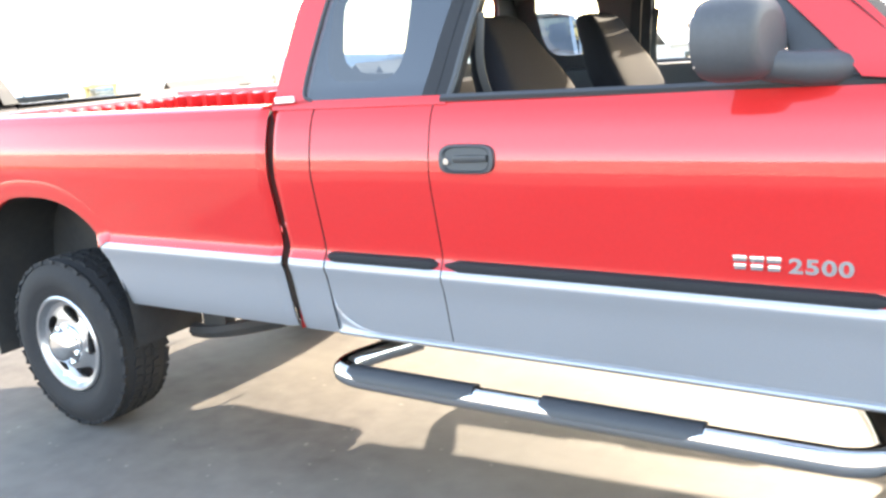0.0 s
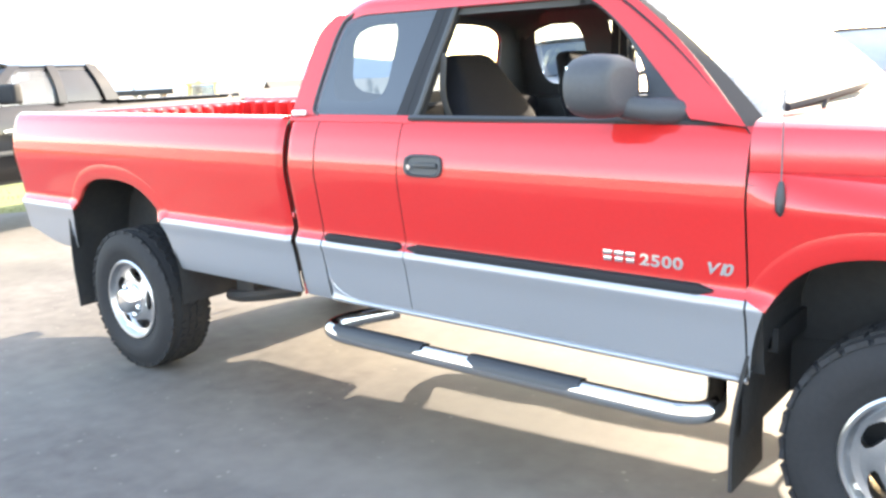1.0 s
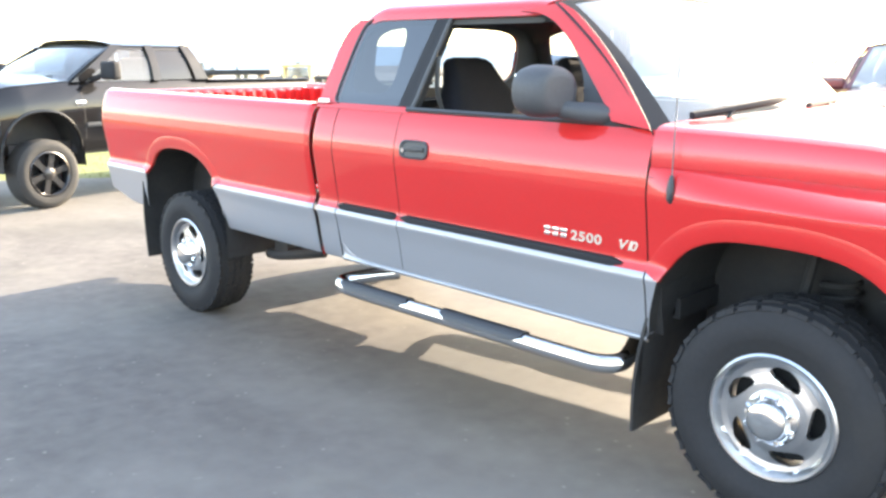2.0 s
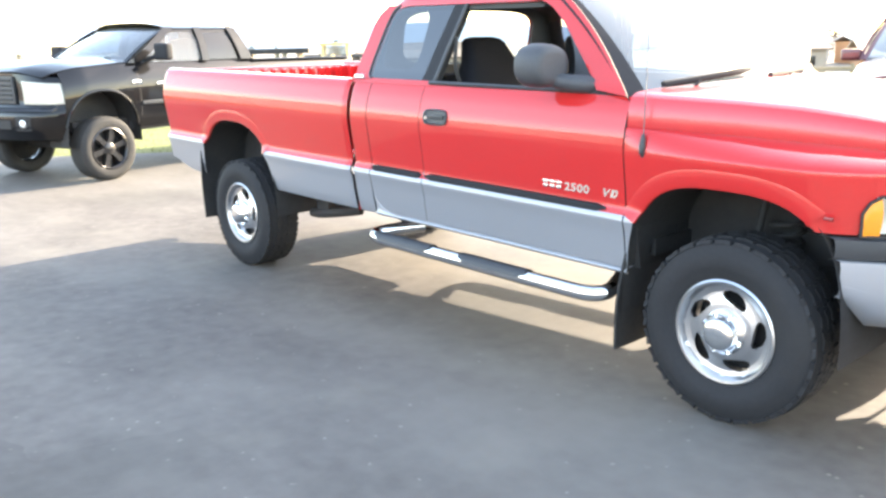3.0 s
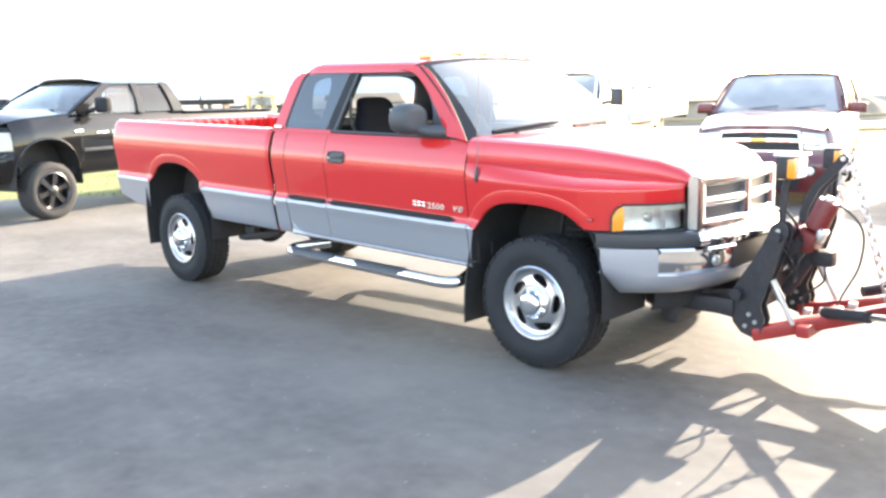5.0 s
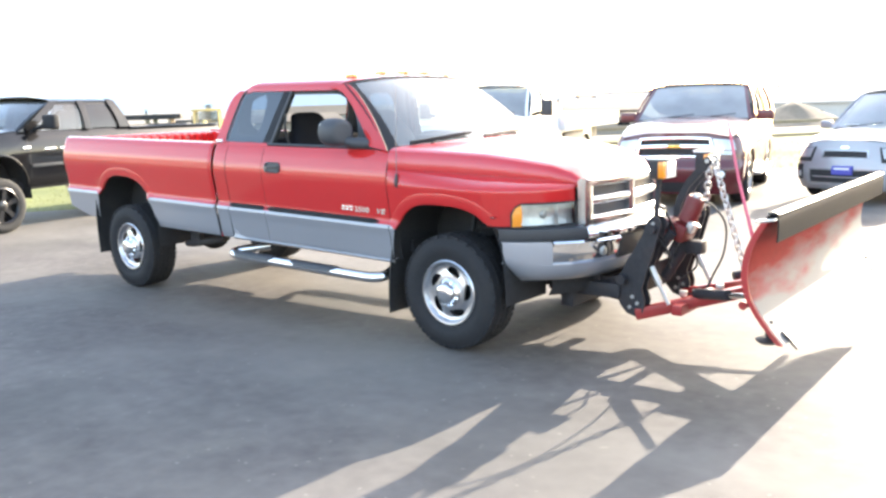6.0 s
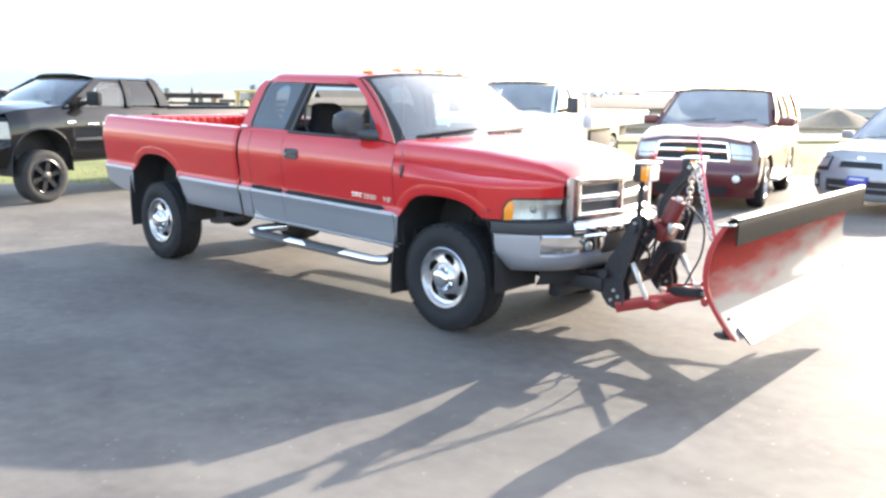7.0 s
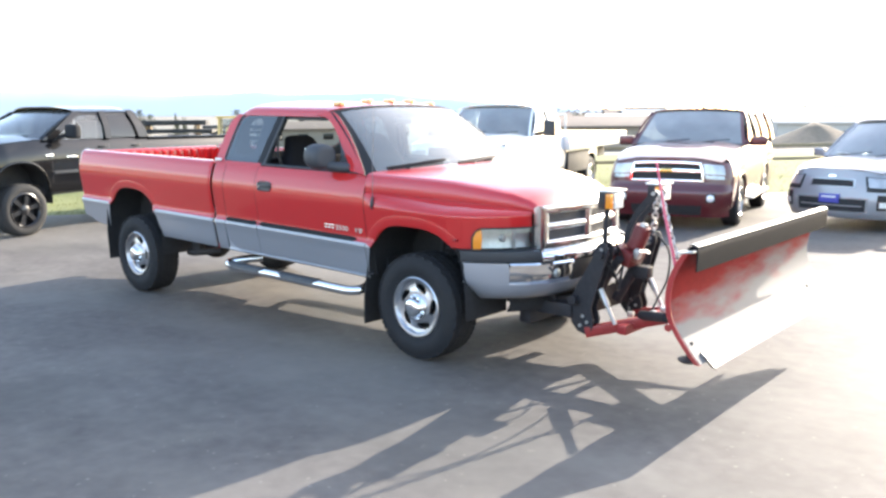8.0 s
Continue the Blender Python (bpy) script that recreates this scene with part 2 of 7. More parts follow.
def tread_mesh(bm, R, W, blocks=56):
    """Rows of tread blocks round a tyre."""
    h = W / 2
    for u, w, ph in ((-0.76, 0.34, 0), (-0.36, 0.30, 0.5), (0.0, 0.26, 0.2), (0.36, 0.30, 0.7), (0.76, 0.34, 0.4)):
        for k in range(blocks):
            a = 2 * math.pi * (k + ph) / blocks
            lean = 15 if u < -0.5 else -15 if u > 0.5 else 0
            turn = Matrix.Rotation(-a, 4, "Y") @ Matrix.Rotation(radians(lean), 4, "Z") @ Matrix.Rotation(radians(16 if k % 2 else -10), 4, "X")
            c = Matrix.Rotation(-a, 4, "Y") @ Vector((R - (0.023 if abs(u) > 0.5 else 0.011), u * h, 0))
            box(bm, c, (0.016, w * h, 2 * math.pi * R / blocks * 0.80), 0, turn)


def wheel_slotted(parent, x, y, z, side, R=0.40, W=0.265):
    """A polished wheel with five slots, eight nuts and a chrome cap. side: -1 looks towards -y."""
    hub = new("wheel")
    hub.parent = parent
    hub.matrix_basis = pose(x, y, z, 0, 0, 0 if side < 0 else 180)
    bm = bmesh.new()
    tyre_mesh(bm, R, W, 0.208)
    part("tyre", bm, RUBBER, hub, "black all-terrain tyre with blocky tread", 30)
    bm = bmesh.new()
    tread_mesh(bm, R, W)
    tagged(part("tread", bm, RUBBER, hub, "", 30, weld=False), kind="stuff")
    h = W / 2
    # dish: rings with five slots left open
    bm = bmesh.new()
    lathe(bm, [(0.200, h * 0.7), (0.196, -h * 0.5), (0.205, -h * 0.72), (0.222, -h * 0.86), (0.226, -h * 0.92), (0.218, -h * 0.965), (0.208, -h * 0.95), (0.200, -h * 0.86), (0.192, -h * 0.74)], 72)
    radii = steps(0.192, 0.095, 26)
    offs = [-h * lerp([(0.095, 0.80), (0.12, 0.78), (0.15, 0.72), (0.17, 0.70), (0.192, 0.74)], r) for r in radii]
    n = 300
    vs = [[bm.verts.new((r * math.cos(2 * math.pi * k / n), o, r * math.sin(2 * math.pi * k / n))) for k in range(n)] for r, o in zip(radii, offs)]
    back = [[bm.verts.new((v.co.x, v.co.y + 0.022, v.co.z)) for v in ring] for ring in vs]
    def hole(k, i):
        a = ((k + 0.5) / n * 5 + 0.43) % 1.0 - 0.5
        r = (radii[i] + radii[i + 1]) / 2
        return ((a * 2 * math.pi / 5 * r) / 0.059) ** 2 + ((r - 0.150 - 0.12 * a * 0.3) / 0.0265) ** 2 < 1.0
    for i in range(len(radii) - 1):
        for k in range(n):
            k2 = (k + 1) % n
            if hole(k, i):
                continue
            bm.faces.new((vs[i][k], vs[i][k2], vs[i + 1][k2], vs[i + 1][k]))
            for (j, ka, kb, jj) in ((i - 1, k, k2, i), (i + 1, k2, k, i + 1)):
                if 0 <= j < len(radii) - 1 and hole(k, j):
                    bm.faces.new((vs[jj][kb], vs[jj][ka], back[jj][ka], back[jj][kb]))
            for kk, ka in ((k - 1, k), (k + 1, k2)):
                if hole(kk % n, i):
                    bm.faces.new((vs[i][ka], vs[i + 1][ka], back[i + 1][ka], back[i][ka]))
    loose = [v for v in bm.verts if not v.link_faces]
    bmesh.ops.delete(bm, geom=loose, context="VERTS")
    part("rim", bm, ALLOY, hub, "polished alloy rim with five oval slots", 40)
    bm = bmesh.new()
    lathe(bm, [(0.19, h * 0.1), (0.05, h * 0.1), (0.001, h * 0.1)], 32)
    part("brake_drum", bm, BLACK, hub)
    bm = bmesh.new()
    lathe(bm, [(0.096, -h * 0.80), (0.094, -h * 0.90), (0.084, -h * 0.96), (0.080, -h * 0.99), (0.073, -h * 1.06), (0.070, -h * 1.22), (0.060, -h * 1.31), (0.036, -h * 1.36), (0.0005, -h * 1.37)], 40)
    for k in range(8):
        a = 2 * math.pi * (k + 0.5) / 8
        p = Vector((0.083 * math.cos(a), -h * 0.90, 0.083 * math.sin(a)))
        tube(bm, [p, p + Vector((0, -0.018, 0)), p + Vector((0, -0.024, 0))], [0.011, 0.011, 0.006], 6)
    part("hub_cap", bm, CHROME, hub, "chrome hub cap ringed by nuts", 35)
    return hub

# ---- the red pickup truck ----
YC = 1.0                      # its middle line
RAKE = 0.02                   # it stands nose-down by this slope


def B(x, s, z, sg=-1):
    """A place on the truck: along, out from the middle line, up, on the near (-1) or far (1) side."""
    return Vector((x - 0.034, YC + sg * s, z - RAKE * (x + 1.5)))


truck = thing("pickup_truck", "red over silver extended-cab pickup truck with a snow plow mount", "pickup truck")
REAR_AXLE = -3.93
ARCH_R = (-3.92, 0.515, 0.40, 0.635, 2.6)
ARCH_F = (0.02, 0.475, 0.40, 0.632, 3.0)


def arch(a, x):
    c, w, z, h, p = a
    u = abs(x - c) / w
    return z + h * (1 - u ** p) ** (1 / p) if u < 1 else -1.0


def arch_lip(a, S, sg, t0, t1):
    """A raised band round a wheel arch, on a side whose width is S(x, z)."""
    bm = bmesh.new()
    c, w, zb, h, p = a
    line = []
    for t in steps(t0, t1, 64):
        u, v = math.cos(t), math.sin(t)
        line.append(Vector((c + math.copysign(abs(u) ** (2 / p), u) * w, 0, zb + abs(v) ** (2 / p) * h)))
    rows = []
    for i, q in enumerate(line):
        d = (line[min(i + 1, 64)] - line[max(i - 1, 0)]).normalized()
        out = Vector((d.z, 0, -d.x))
        rows.append([B(q.x + out.x * g, S(q.x + out.x * g, q.z + out.z * g) + push, q.z + out.z * g, sg) for g, push in ((-0.004, -0.018), (-0.004, 0.001), (0.001, 0.003), (0.010, 0.0045), (0.028, 0.005), (0.044, 0.0045), (0.058, 0.003), (0.070, 0.0008), (0.080, -0.003))])
    sheet(bm, rows, flip=sg < 0)
    return part("wheel_arch_lip", bm, RED, truck, "raised red lip round the wheel arch", 50)


SIDE = [(0.50, 0.90), (0.575, 0.925), (0.60, 0.942), (0.70, 0.958), (0.80, 0.972), (0.822, 0.985), (0.838, 0.985), (0.888, 0.957), (0.95, 0.9645), (1.05, 0.9785), (1.13, 0.9895), (1.16, 0.991), (1.22, 0.984), (1.30, 0.962), (1.345, 0.942), (1.37, 0.922)]
BEDSIDE = [(0.50, 0.90), (0.575, 0.925), (0.60, 0.942), (0.70, 0.958), (0.80, 0.972), (0.822, 0.985), (0.838, 0.985), (0.888, 0.957), (0.95, 0.9645), (1.05, 0.9785), (1.13, 0.9895), (1.16, 0.991), (1.24, 0.983), (1.32, 0.958), (1.35, 0.945), (1.366, 0.925)]
def smooth_table(table, reach):
    """The same table with its corners rounded over a reach."""
    zs = steps(table[0][0], table[-1][0], 260)
    return [(z, sum(lerp(table, z + reach * k / 6) for k in range(-6, 7)) / 13) for z in zs]


SIDE = smooth_table(SIDE, 0.014)
BEDSIDE = smooth_table(BEDSIDE, 0.014)
ROWS_Z = [0.50, 0.575, 0.60, 0.65, 0.70, 0.75, 0.80, 0.825, 0.834, 0.845, 0.856, 0.864, 0.872, 0.880, 0.89, 0.905, 0.925, 0.95, 0.975, 1.0, 1.025, 1.05, 1.075, 1.10, 1.12, 1.14, 1.16, 1.18, 1.20, 1.22, 1.24, 1.26, 1.28, 1.30, 1.315, 1.33, 1.34, 1.35, 1.36, 1.37]


def cab_s(x, z):
    s = lerp(SIDE, z)
    return s + 0.012 * smooth01((x + 1.6) / 1.2)


def bed_s(x, z):
    s = lerp(BEDSIDE, z)
    e = min(max(-4.93 - x, 0) / 0.09, 1.0)          # rounded tail corner
    e2 = min(max(x + 2.53, 0) / 0.036, 1.0)          # edge towards the cab
    return s - 0.075 * (1 - math.sqrt(1 - e * e)) - 0.015 * e2 * e2


def paint(split=0.8515):
    return lambda c: 1 if c.z + RAKE * (c.x + 1.5) < split else 0


def side_panel(name, xs, low, high, S, sg, label="", solid=0.022, parent=None, zs=ROWS_Z, mats=None):
    bm = bmesh.new()
    rows = []
    for x in xs:
        lo, hi = low(x), high(x)
        rows.append([B(x, S(x, z), z, sg) for z in [min(max(q, lo), hi) for q in zs]])
    sheet(bm, rows, mat=paint(), flip=sg > 0)
    return part(name, bm, mats or [RED, SILVER, BLACK], parent or truck, label, 30, -solid, rim=2)


def sill_r(x):
    return max(0.585, arch(ARCH_R, x))


def house_top(x):
    """The height of the wheel house inside the bed."""
    return 0.93 + 0.19 * max(0.0, 1 - ((x + 3.92) / 0.56) ** 2) ** 0.5


for sg in (-1, 1):
    # bed side
    xs = steps(-5.02, -4.92, 8) + steps(-4.90, -4.46, 14) + steps(-4.44, -3.38, 52) + steps(-3.35, -2.56, 26) + steps(-2.54, -2.494, 4)
    def bed_low(x):
        tail = 0.585 + 0.10 * smooth01((-4.55 - x) / 0.5)
        return max(tail, arch(ARCH_R, x))
    side_panel("bed_side", xs, bed_low, lambda x: 1.366, bed_s, sg, "red bed side with silver lower band")
    arch_lip(ARCH_R, bed_s, sg, 0.655, math.pi - 0.655)
    # top rail, rolled inwards, and the inner wall with stamped ribs
    bm = bmesh.new()
    rows = []
    for x in steps(-5.0, -2.53, 20):
        e = bed_s(x, 1.366)
        rows.append([B(x, s, z, sg) for s, z in ((e, 1.364), (e - 0.012, 1.374), (e - 0.035, 1.378), (0.865, 1.378), (0.850, 1.374), (0.846, 1.366), (0.846, 1.352))])
    sheet(bm, rows, flip=sg > 0)
    part("bed_rail", bm, RED_TOP_GLARE, truck, "rolled red rail along the bed", 50, -0.01)
    bm = bmesh.new()
    rows = []
    for x in steps(-4.98, -2.55, 243):
        ph = ((x + 4.98) / 0.135) % 1.0
        rib = 0.085 * smooth01((0.26 - abs(ph - 0.5)) / 0.08)
        rows.append([B(x, 0.844, 1.354, sg), B(x, 0.830, 1.352, sg), B(x, 0.826, 1.350, sg), B(x, 0.826 - rib, 1.344, sg), B(x, 0.822 - rib, 1.13, sg), B(x, 0.822 - rib, max(0.95, house_top(x)), sg), B(x, 0.82, max(0.92, house_top(x) - 0.005), sg)])
    sheet(bm, rows, flip=sg < 0)
    part("bed_inner_wall", bm, RED, truck, "red inner bed wall with stamped ribs", 35)
    # inner wheel house in the bed
    bm = bmesh.new()
    rows = []
    for x in steps(-4.48, -3.36, 28):
        t = house_top(x)
        rows.append([B(x, 0.83, t, sg), B(x, 0.62, t, sg), B(x, 0.58, t - 0.05 if t > 0.98 else 0.93, sg), B(x, 0.58, 0.90, sg)])
    sheet(bm, rows, flip=sg < 0)
    part("bed_wheel_house", bm, RED, truck)
    # tail lamp
    bm = bmesh.new()
    rows = []
    for z in steps(0.97, 1.25, 10):
        e = 0.006 * math.sin(math.pi * (z - 0.97) / 0.28)
        rows.append([B(x, bed_s(max(x, -5.02), z) + q + e, z, sg) for x, q in ((-4.985, 0.001), (-5.0, 0.004), (-5.02, 0.005), (-5.035, -0.012), (-5.045, -0.04), (-5.047, -0.12), (-5.04, -0.17), (-5.02, -0.18))])
    sheet(bm, rows, flip=sg < 0)
    part("tail_lamp", bm, TAIL, truck, "dark red tail lamp", 50)
    # cab corner, rear door, front door
    def door_low(x):
        q = (-2.115 - x) / 0.167
        return 0.612 + 0.13 * (1 - math.sqrt(max(0, 1 - min(max(q, 0), 1) ** 2)))
    def corner_s(x, z):
        e = min(max(-2.43 - x, 0) / 0.045, 1.0)
        return cab_s(x, z) - 0.05 * (1 - math.sqrt(1 - e * e))
    side_panel("cab_corner", steps(-2.475, -2.42, 6) + steps(-2.41, -2.288, 6), lambda x: 0.585, lambda x: 1.372, corner_s, sg, "red and silver cab corner panel")
    side_panel("rear_door", steps(-2.282, -2.10, 12) + steps(-2.09, -1.8185, 10), door_low, lambda x: 1.372, cab_s, sg, "narrow red rear door")
    door = side_panel("front_door", steps(-1.8145, -0.457, 48), lambda x: 0.612, lambda x: 1.372, cab_s, sg, "red front door with silver lower band")
    bm = bmesh.new()
    rows = []
    for x in steps(-2.287, -2.10, 10) + steps(-2.09, -0.46, 24):
        t = door_low(x) - 0.006
        rows.append([B(x, cab_s(x, z) + q, z, sg) for z, q in ((0.575, -0.004), (0.582, 0.006), (0.590, 0.011), (0.596, 0.010), (0.604, -0.004), ((0.604 + t) / 2, -0.006), (max(t, 0.606), -0.006))] + [B(x, 0.86, t + 0.02, sg)])
    sheet(bm, rows, flip=sg > 0)
    part("rocker_panel", bm, SILVER, truck, "silver rocker panel under the doors", 180, -0.012)
    # dark jambs behind the seams
    for x in (-2.49, -2.285, -1.817, -0.455):
        bm = bmesh.new()
        sheet(bm, [[B(x + o, cab_s(x, z) - (0.05 if x < -2.4 else 0.024 if x < -1 else 0.065), z, sg) for z in steps(0.60, 1.36, 12)] for o in (-0.03, 0.03)], flip=sg > 0)
        part("door_jamb", bm, BLACK, truck)
    # rub strips
    for xa, xb in ((-2.275, -1.83), (-1.805, -0.555)):
        bm = bmesh.new()
        rows = []
        for x in steps(xa, xb, 24):
            tap = min(1.0, (x - xa) / 0.03 + 0.25, (xb - x) / 0.03 + 0.25)
            h = 0.0185 * tap
            c = 0.8705
            rows.append([B(x, cab_s(x, c) + q * tap, c + v * h, sg) for q, v in ((-0.01, -1.0), (0.006, -1.0), (0.014, -0.7), (0.017, 0), (0.014, 0.7), (0.004, 1.0), (-0.02, 1.05))])
        sheet(bm, rows, flip=sg > 0)
        part("rub_strip", bm, STRIP, truck, "dark grey rub strip")
    # door handle
    bm = bmesh.new()
    hx, hz = -1.682, 1.205
    n = 32
    ring = []
    for ro, push in ((1.0, 0.001), (0.97, 0.010), (0.86, 0.011), (0.80, 0.005), (0.78, 0.003)):
        row = []
        for k in range(n):
            a = 2 * math.pi * k / n
            u = math.copysign(abs(math.cos(a)) ** 0.45, math.cos(a)) * 0.094 * ro
            v = math.copysign(abs(math.sin(a)) ** 0.6, math.sin(a)) * 0.043 * ro
            row.append(B(hx + u, cab_s(hx + u, hz + v) + push, hz + v, sg))
        ring.append(row)
    vs = sheet(bm, ring, close=True, flip=sg > 0)
    bm.faces.new(vs[-1])
    part("door_handle", bm, PLASTIC, door, "dark grey plastic pull handle")
    bm = bmesh.new()
    box(bm, B(hx + 0.015, cab_s(hx, hz) + 0.006, hz + 0.002, sg), (0.115, 0.016, 0.020), 0.006)
    part("handle_lever", bm, PLASTIC, door)
    bm = bmesh.new()
    lathe(bm, [(0.0005, 0.0), (0.010, 0.0), (0.011, 0.006), (0.011, 0.014)], 16, B(hx - 0.066, cab_s(hx, hz) + (0.012 if sg < 0 else 0.0), hz - 0.006, sg))
    part("lock_cylinder", bm, CHROME, door, "bright key lock")
    # front fender
    def seam_s(x):
        return lerp([(-0.45, 0.984), (-0.36, 0.958), (-0.2, 0.912), (0.1, 0.84), (0.4, 0.745), (0.6, 0.655), (0.72, 0.575), (0.775, 0.525)], x)
    def seam_z(x):
        return lerp([(-0.45, 1.243), (0.0, 1.232), (0.4, 1.212), (0.65, 1.19), (0.775, 1.165)], x)
    def fend_s(x):
        return lerp([(-0.45, 0.998), (-0.1, 1.006), (0.2, 1.004), (0.36, 0.985), (0.46, 0.945), (0.55, 0.885), (0.65, 0.785), (0.72, 0.68), (0.76, 0.60), (0.775, 0.54)], x)
    def fend_low(x):
        a = arch(ARCH_F, x)
        if x > ARCH_F[0]:
            a = max(a, 0.915)
            a = max(a, 0.915 + 0.145 * smooth01((x - 0.515) / 0.05))
        return max(a, 0.60)
    bm = bmesh.new()
    rows = []
    for x in steps(-0.450, 0.775, 98):
        lo = fend_low(x)
        so, ss, sz = fend_s(x), seam_s(x), seam_z(x)
        zm = min(1.14, sz - 0.03)
        row = []
        for z in [q for q in ROWS_Z if q <= 1.141]:
            z2 = min(max(z, lo), zm)
            base = so - (0.985 - lerp(SIDE, z2)) * (1.0 if x < 0.2 else max(0.2, 1 - (x - 0.2) * 2))
            row.append((base, z2))
        top = row[-1][0]
        for k in range(1, 13):
            a = k / 12
            # shoulder rolls over, with a soft crease, to the hood seam
            e = a * math.pi / 2
            q = 0.62
            row.append((ss + (top - ss) * (math.cos(e) ** (2 * q)), max(lo, zm) + (sz - max(lo, zm)) * (math.sin(e) ** (2 * q))) if lo < sz - 0.02 else (ss + (top - ss) * (1 - a), sz - 0.02 + 0.02 * a))
        rows.append([B(x, s, z, sg) for s, z in row])
    sheet(bm, rows, mat=paint(), flip=sg > 0)
    part("front_fender", bm, [RED, SILVER, BLACK], truck, "flared red front fender", 26, -0.016, rim=2)
    arch_lip(ARCH_F, lambda x, z: fend_s(x) - (0.985 - lerp(SIDE, z)) * (1.0 if x < 0.2 else max(0.2, 1 - (x - 0.2) * 2)), sg, 0.90, math.pi - 0.605)
    bm = bmesh.new()
    sheet(bm, [[B(x, seam_s(x) + d, seam_z(x) - 0.03 - 0.3 * max(d, 0), sg) for d in (-0.08, -0.03, 0.0, 0.018)] for x in steps(-0.45, 0.76, 24)])
    part("hood_gutter", bm, BLACK, truck)
    # antenna on the near fender
    if sg < 0:
        bm = bmesh.new()
        p = Vector((-0.389, -0.004, 1.150))
        tube(bm, [p + Vector((0, 0.012, -0.055)), p + Vector((0, -0.003, -0.03)), p, p + Vector((0, 0.004, 0.035)), p + Vector((0, 0.006, 0.05))], [0.006, 0.013, 0.015, 0.010, 0.006], 10)
        ant = part("antenna_base", bm, PLASTIC, truck, "black antenna foot")
        bm = bmesh.new()
        tube(bm, [p + Vector((0, 0.006, 0.045)), p + Vector((0.0, 0.02, 0.38)), p + Vector((0.0, 0.035, 0.72))], [0.0026, 0.0022, 0.0016], 6)
        part("antenna_whip", bm, MESH, truck, "thin steel aerial")

# hood: one loft from seam to seam
bm = bmesh.new()
rows = []
for i, x in enumerate(steps(-0.452, 0.80, 40)):
    xs_ = min(x, 0.775)
    ss, sz = seam_s(xs_) - 0.005, seam_z(xs_) + 0.004
    rise = lerp([(-0.45, 0.141), (0.2, 0.131), (0.6, 0.101), (0.74, 0.07), (0.80, 0.02)], x)
    crown = lerp([(-0.45, 0.04), (0.3, 0.05), (0.7, 0.04), (0.80, 0.01)], x)
    half = [(ss - 0.006, sz - 0.022), (ss, sz), (ss - 0.002, sz + rise * 0.3), (ss - 0.008, sz + rise * 0.62), (ss - 0.024, sz + rise * 0.87), (ss - 0.050, sz + rise * 0.975), (ss - 0.085, sz + rise + crown * 0.06), (ss * 0.78, sz + rise + crown * 0.26), (ss * 0.6, sz + rise + crown * 0.50), (ss * 0.4, sz + rise + crown * 0.76), (ss * 0.2, sz + rise + crown * 0.94)]
    bulge = lambda s: 0.055 * (1 - (s / 0.52) ** 2) if x > 0.5 and abs(s) < 0.52 else 0.0
    def hx_(s):
        """The front edge bows forward, the rear edge follows the windshield."""
        return x + bulge(s) * smooth01((x - 0.5) / 0.3) + 0.17 * max(0.0, 1 - (s / 0.80) ** 2) * max(0.0, (-0.1 - x) / 0.352)
    row = [B(hx_(s), s, z, -1) for s, z in half]
    row += [B(hx_(0), 0, sz + rise + crown, -1)]
    row += [B(hx_(s), s, z, 1) for s, z in half[::-1]]
    rows.append(row)
sheet(bm, rows, flip=True)
part("hood", bm, RED_TOP_GLARE, truck, "long red hood with a raised middle", 30, 0.016)

# grille: bright surround, cross bars and mesh
def nose_x(s):
    return 0.79 + 0.055 * (1 - (min(abs(s), 0.5) / 0.5) ** 2)
GZ0, GZ1 = 0.905, 1.185
def grille_bar(bm, a, b, h, d, n=16):
    """A bar across the nose between two (s, z) places, h high, d deep."""
    rows = []
    for t in steps(0, 1, n):
        s, z = a[0] + (b[0] - a[0]) * t, a[1] + (b[1] - a[1]) * t
        x = nose_x(s)
        rows.append([Vector((x + dx, YC + s, z + dz - RAKE * (x + 1.5))) for dx, dz in ((-0.03, -h), (d * 0.6, -h), (d, -h * 0.55), (d * 1.05, 0), (d, h * 0.55), (d * 0.6, h), (-0.03, h))])
    vs = sheet(bm, rows, flip=False)
    bm.faces.new(vs[0])
    bm.faces.new(vs[-1][::-1])
def grille_post(bm, s, z0, z1, w, d, lean=0.0):
    x = nose_x(s)
    rows = [[Vector((x + dx, YC + s + dy + lean * t, z0 + (z1 - z0) * t - RAKE * (x + 1.5))) for dx, dy in ((-0.03, -w), (d * 0.7, -w), (d, -w * 0.5), (d, w * 0.5), (d * 0.7, w), (-0.03, w))] for t in steps(0, 1, 4)]
    sheet(bm, rows, flip=True)
grille = new("grille")
grille.parent = truck
grille["label"] = "chrome crosshair grille with grey mesh"
bm = bmesh.new()
grille_bar(bm, (-0.50, GZ0 + 0.022), (0.50, GZ0 + 0.022), 0.032, 0.040)
grille_bar(bm, (-0.51, GZ1 - 0.010), (0.51, GZ1 - 0.010), 0.030, 0.036)
for s in (-0.49, 0.49):
    grille_post(bm, s, GZ0, GZ1 + 0.012, 0.050, 0.038)
part("surround", bm, GRILLE_CHROME, grille, "chrome surround", 40)
bm = bmesh.new()
grille_bar(bm, (-0.46, 1.055), (0.46, 1.055), 0.025, 0.028)
part("cross_bar", bm, GRILLE_CHROME, grille, "", 40)
bm = bmesh.new()
grille_post(bm, 0.0, GZ0 + 0.04, GZ1 - 0.03, 0.036, 0.035)
part("middle_post", bm, GRILLE_CHROME, grille, "", 40)
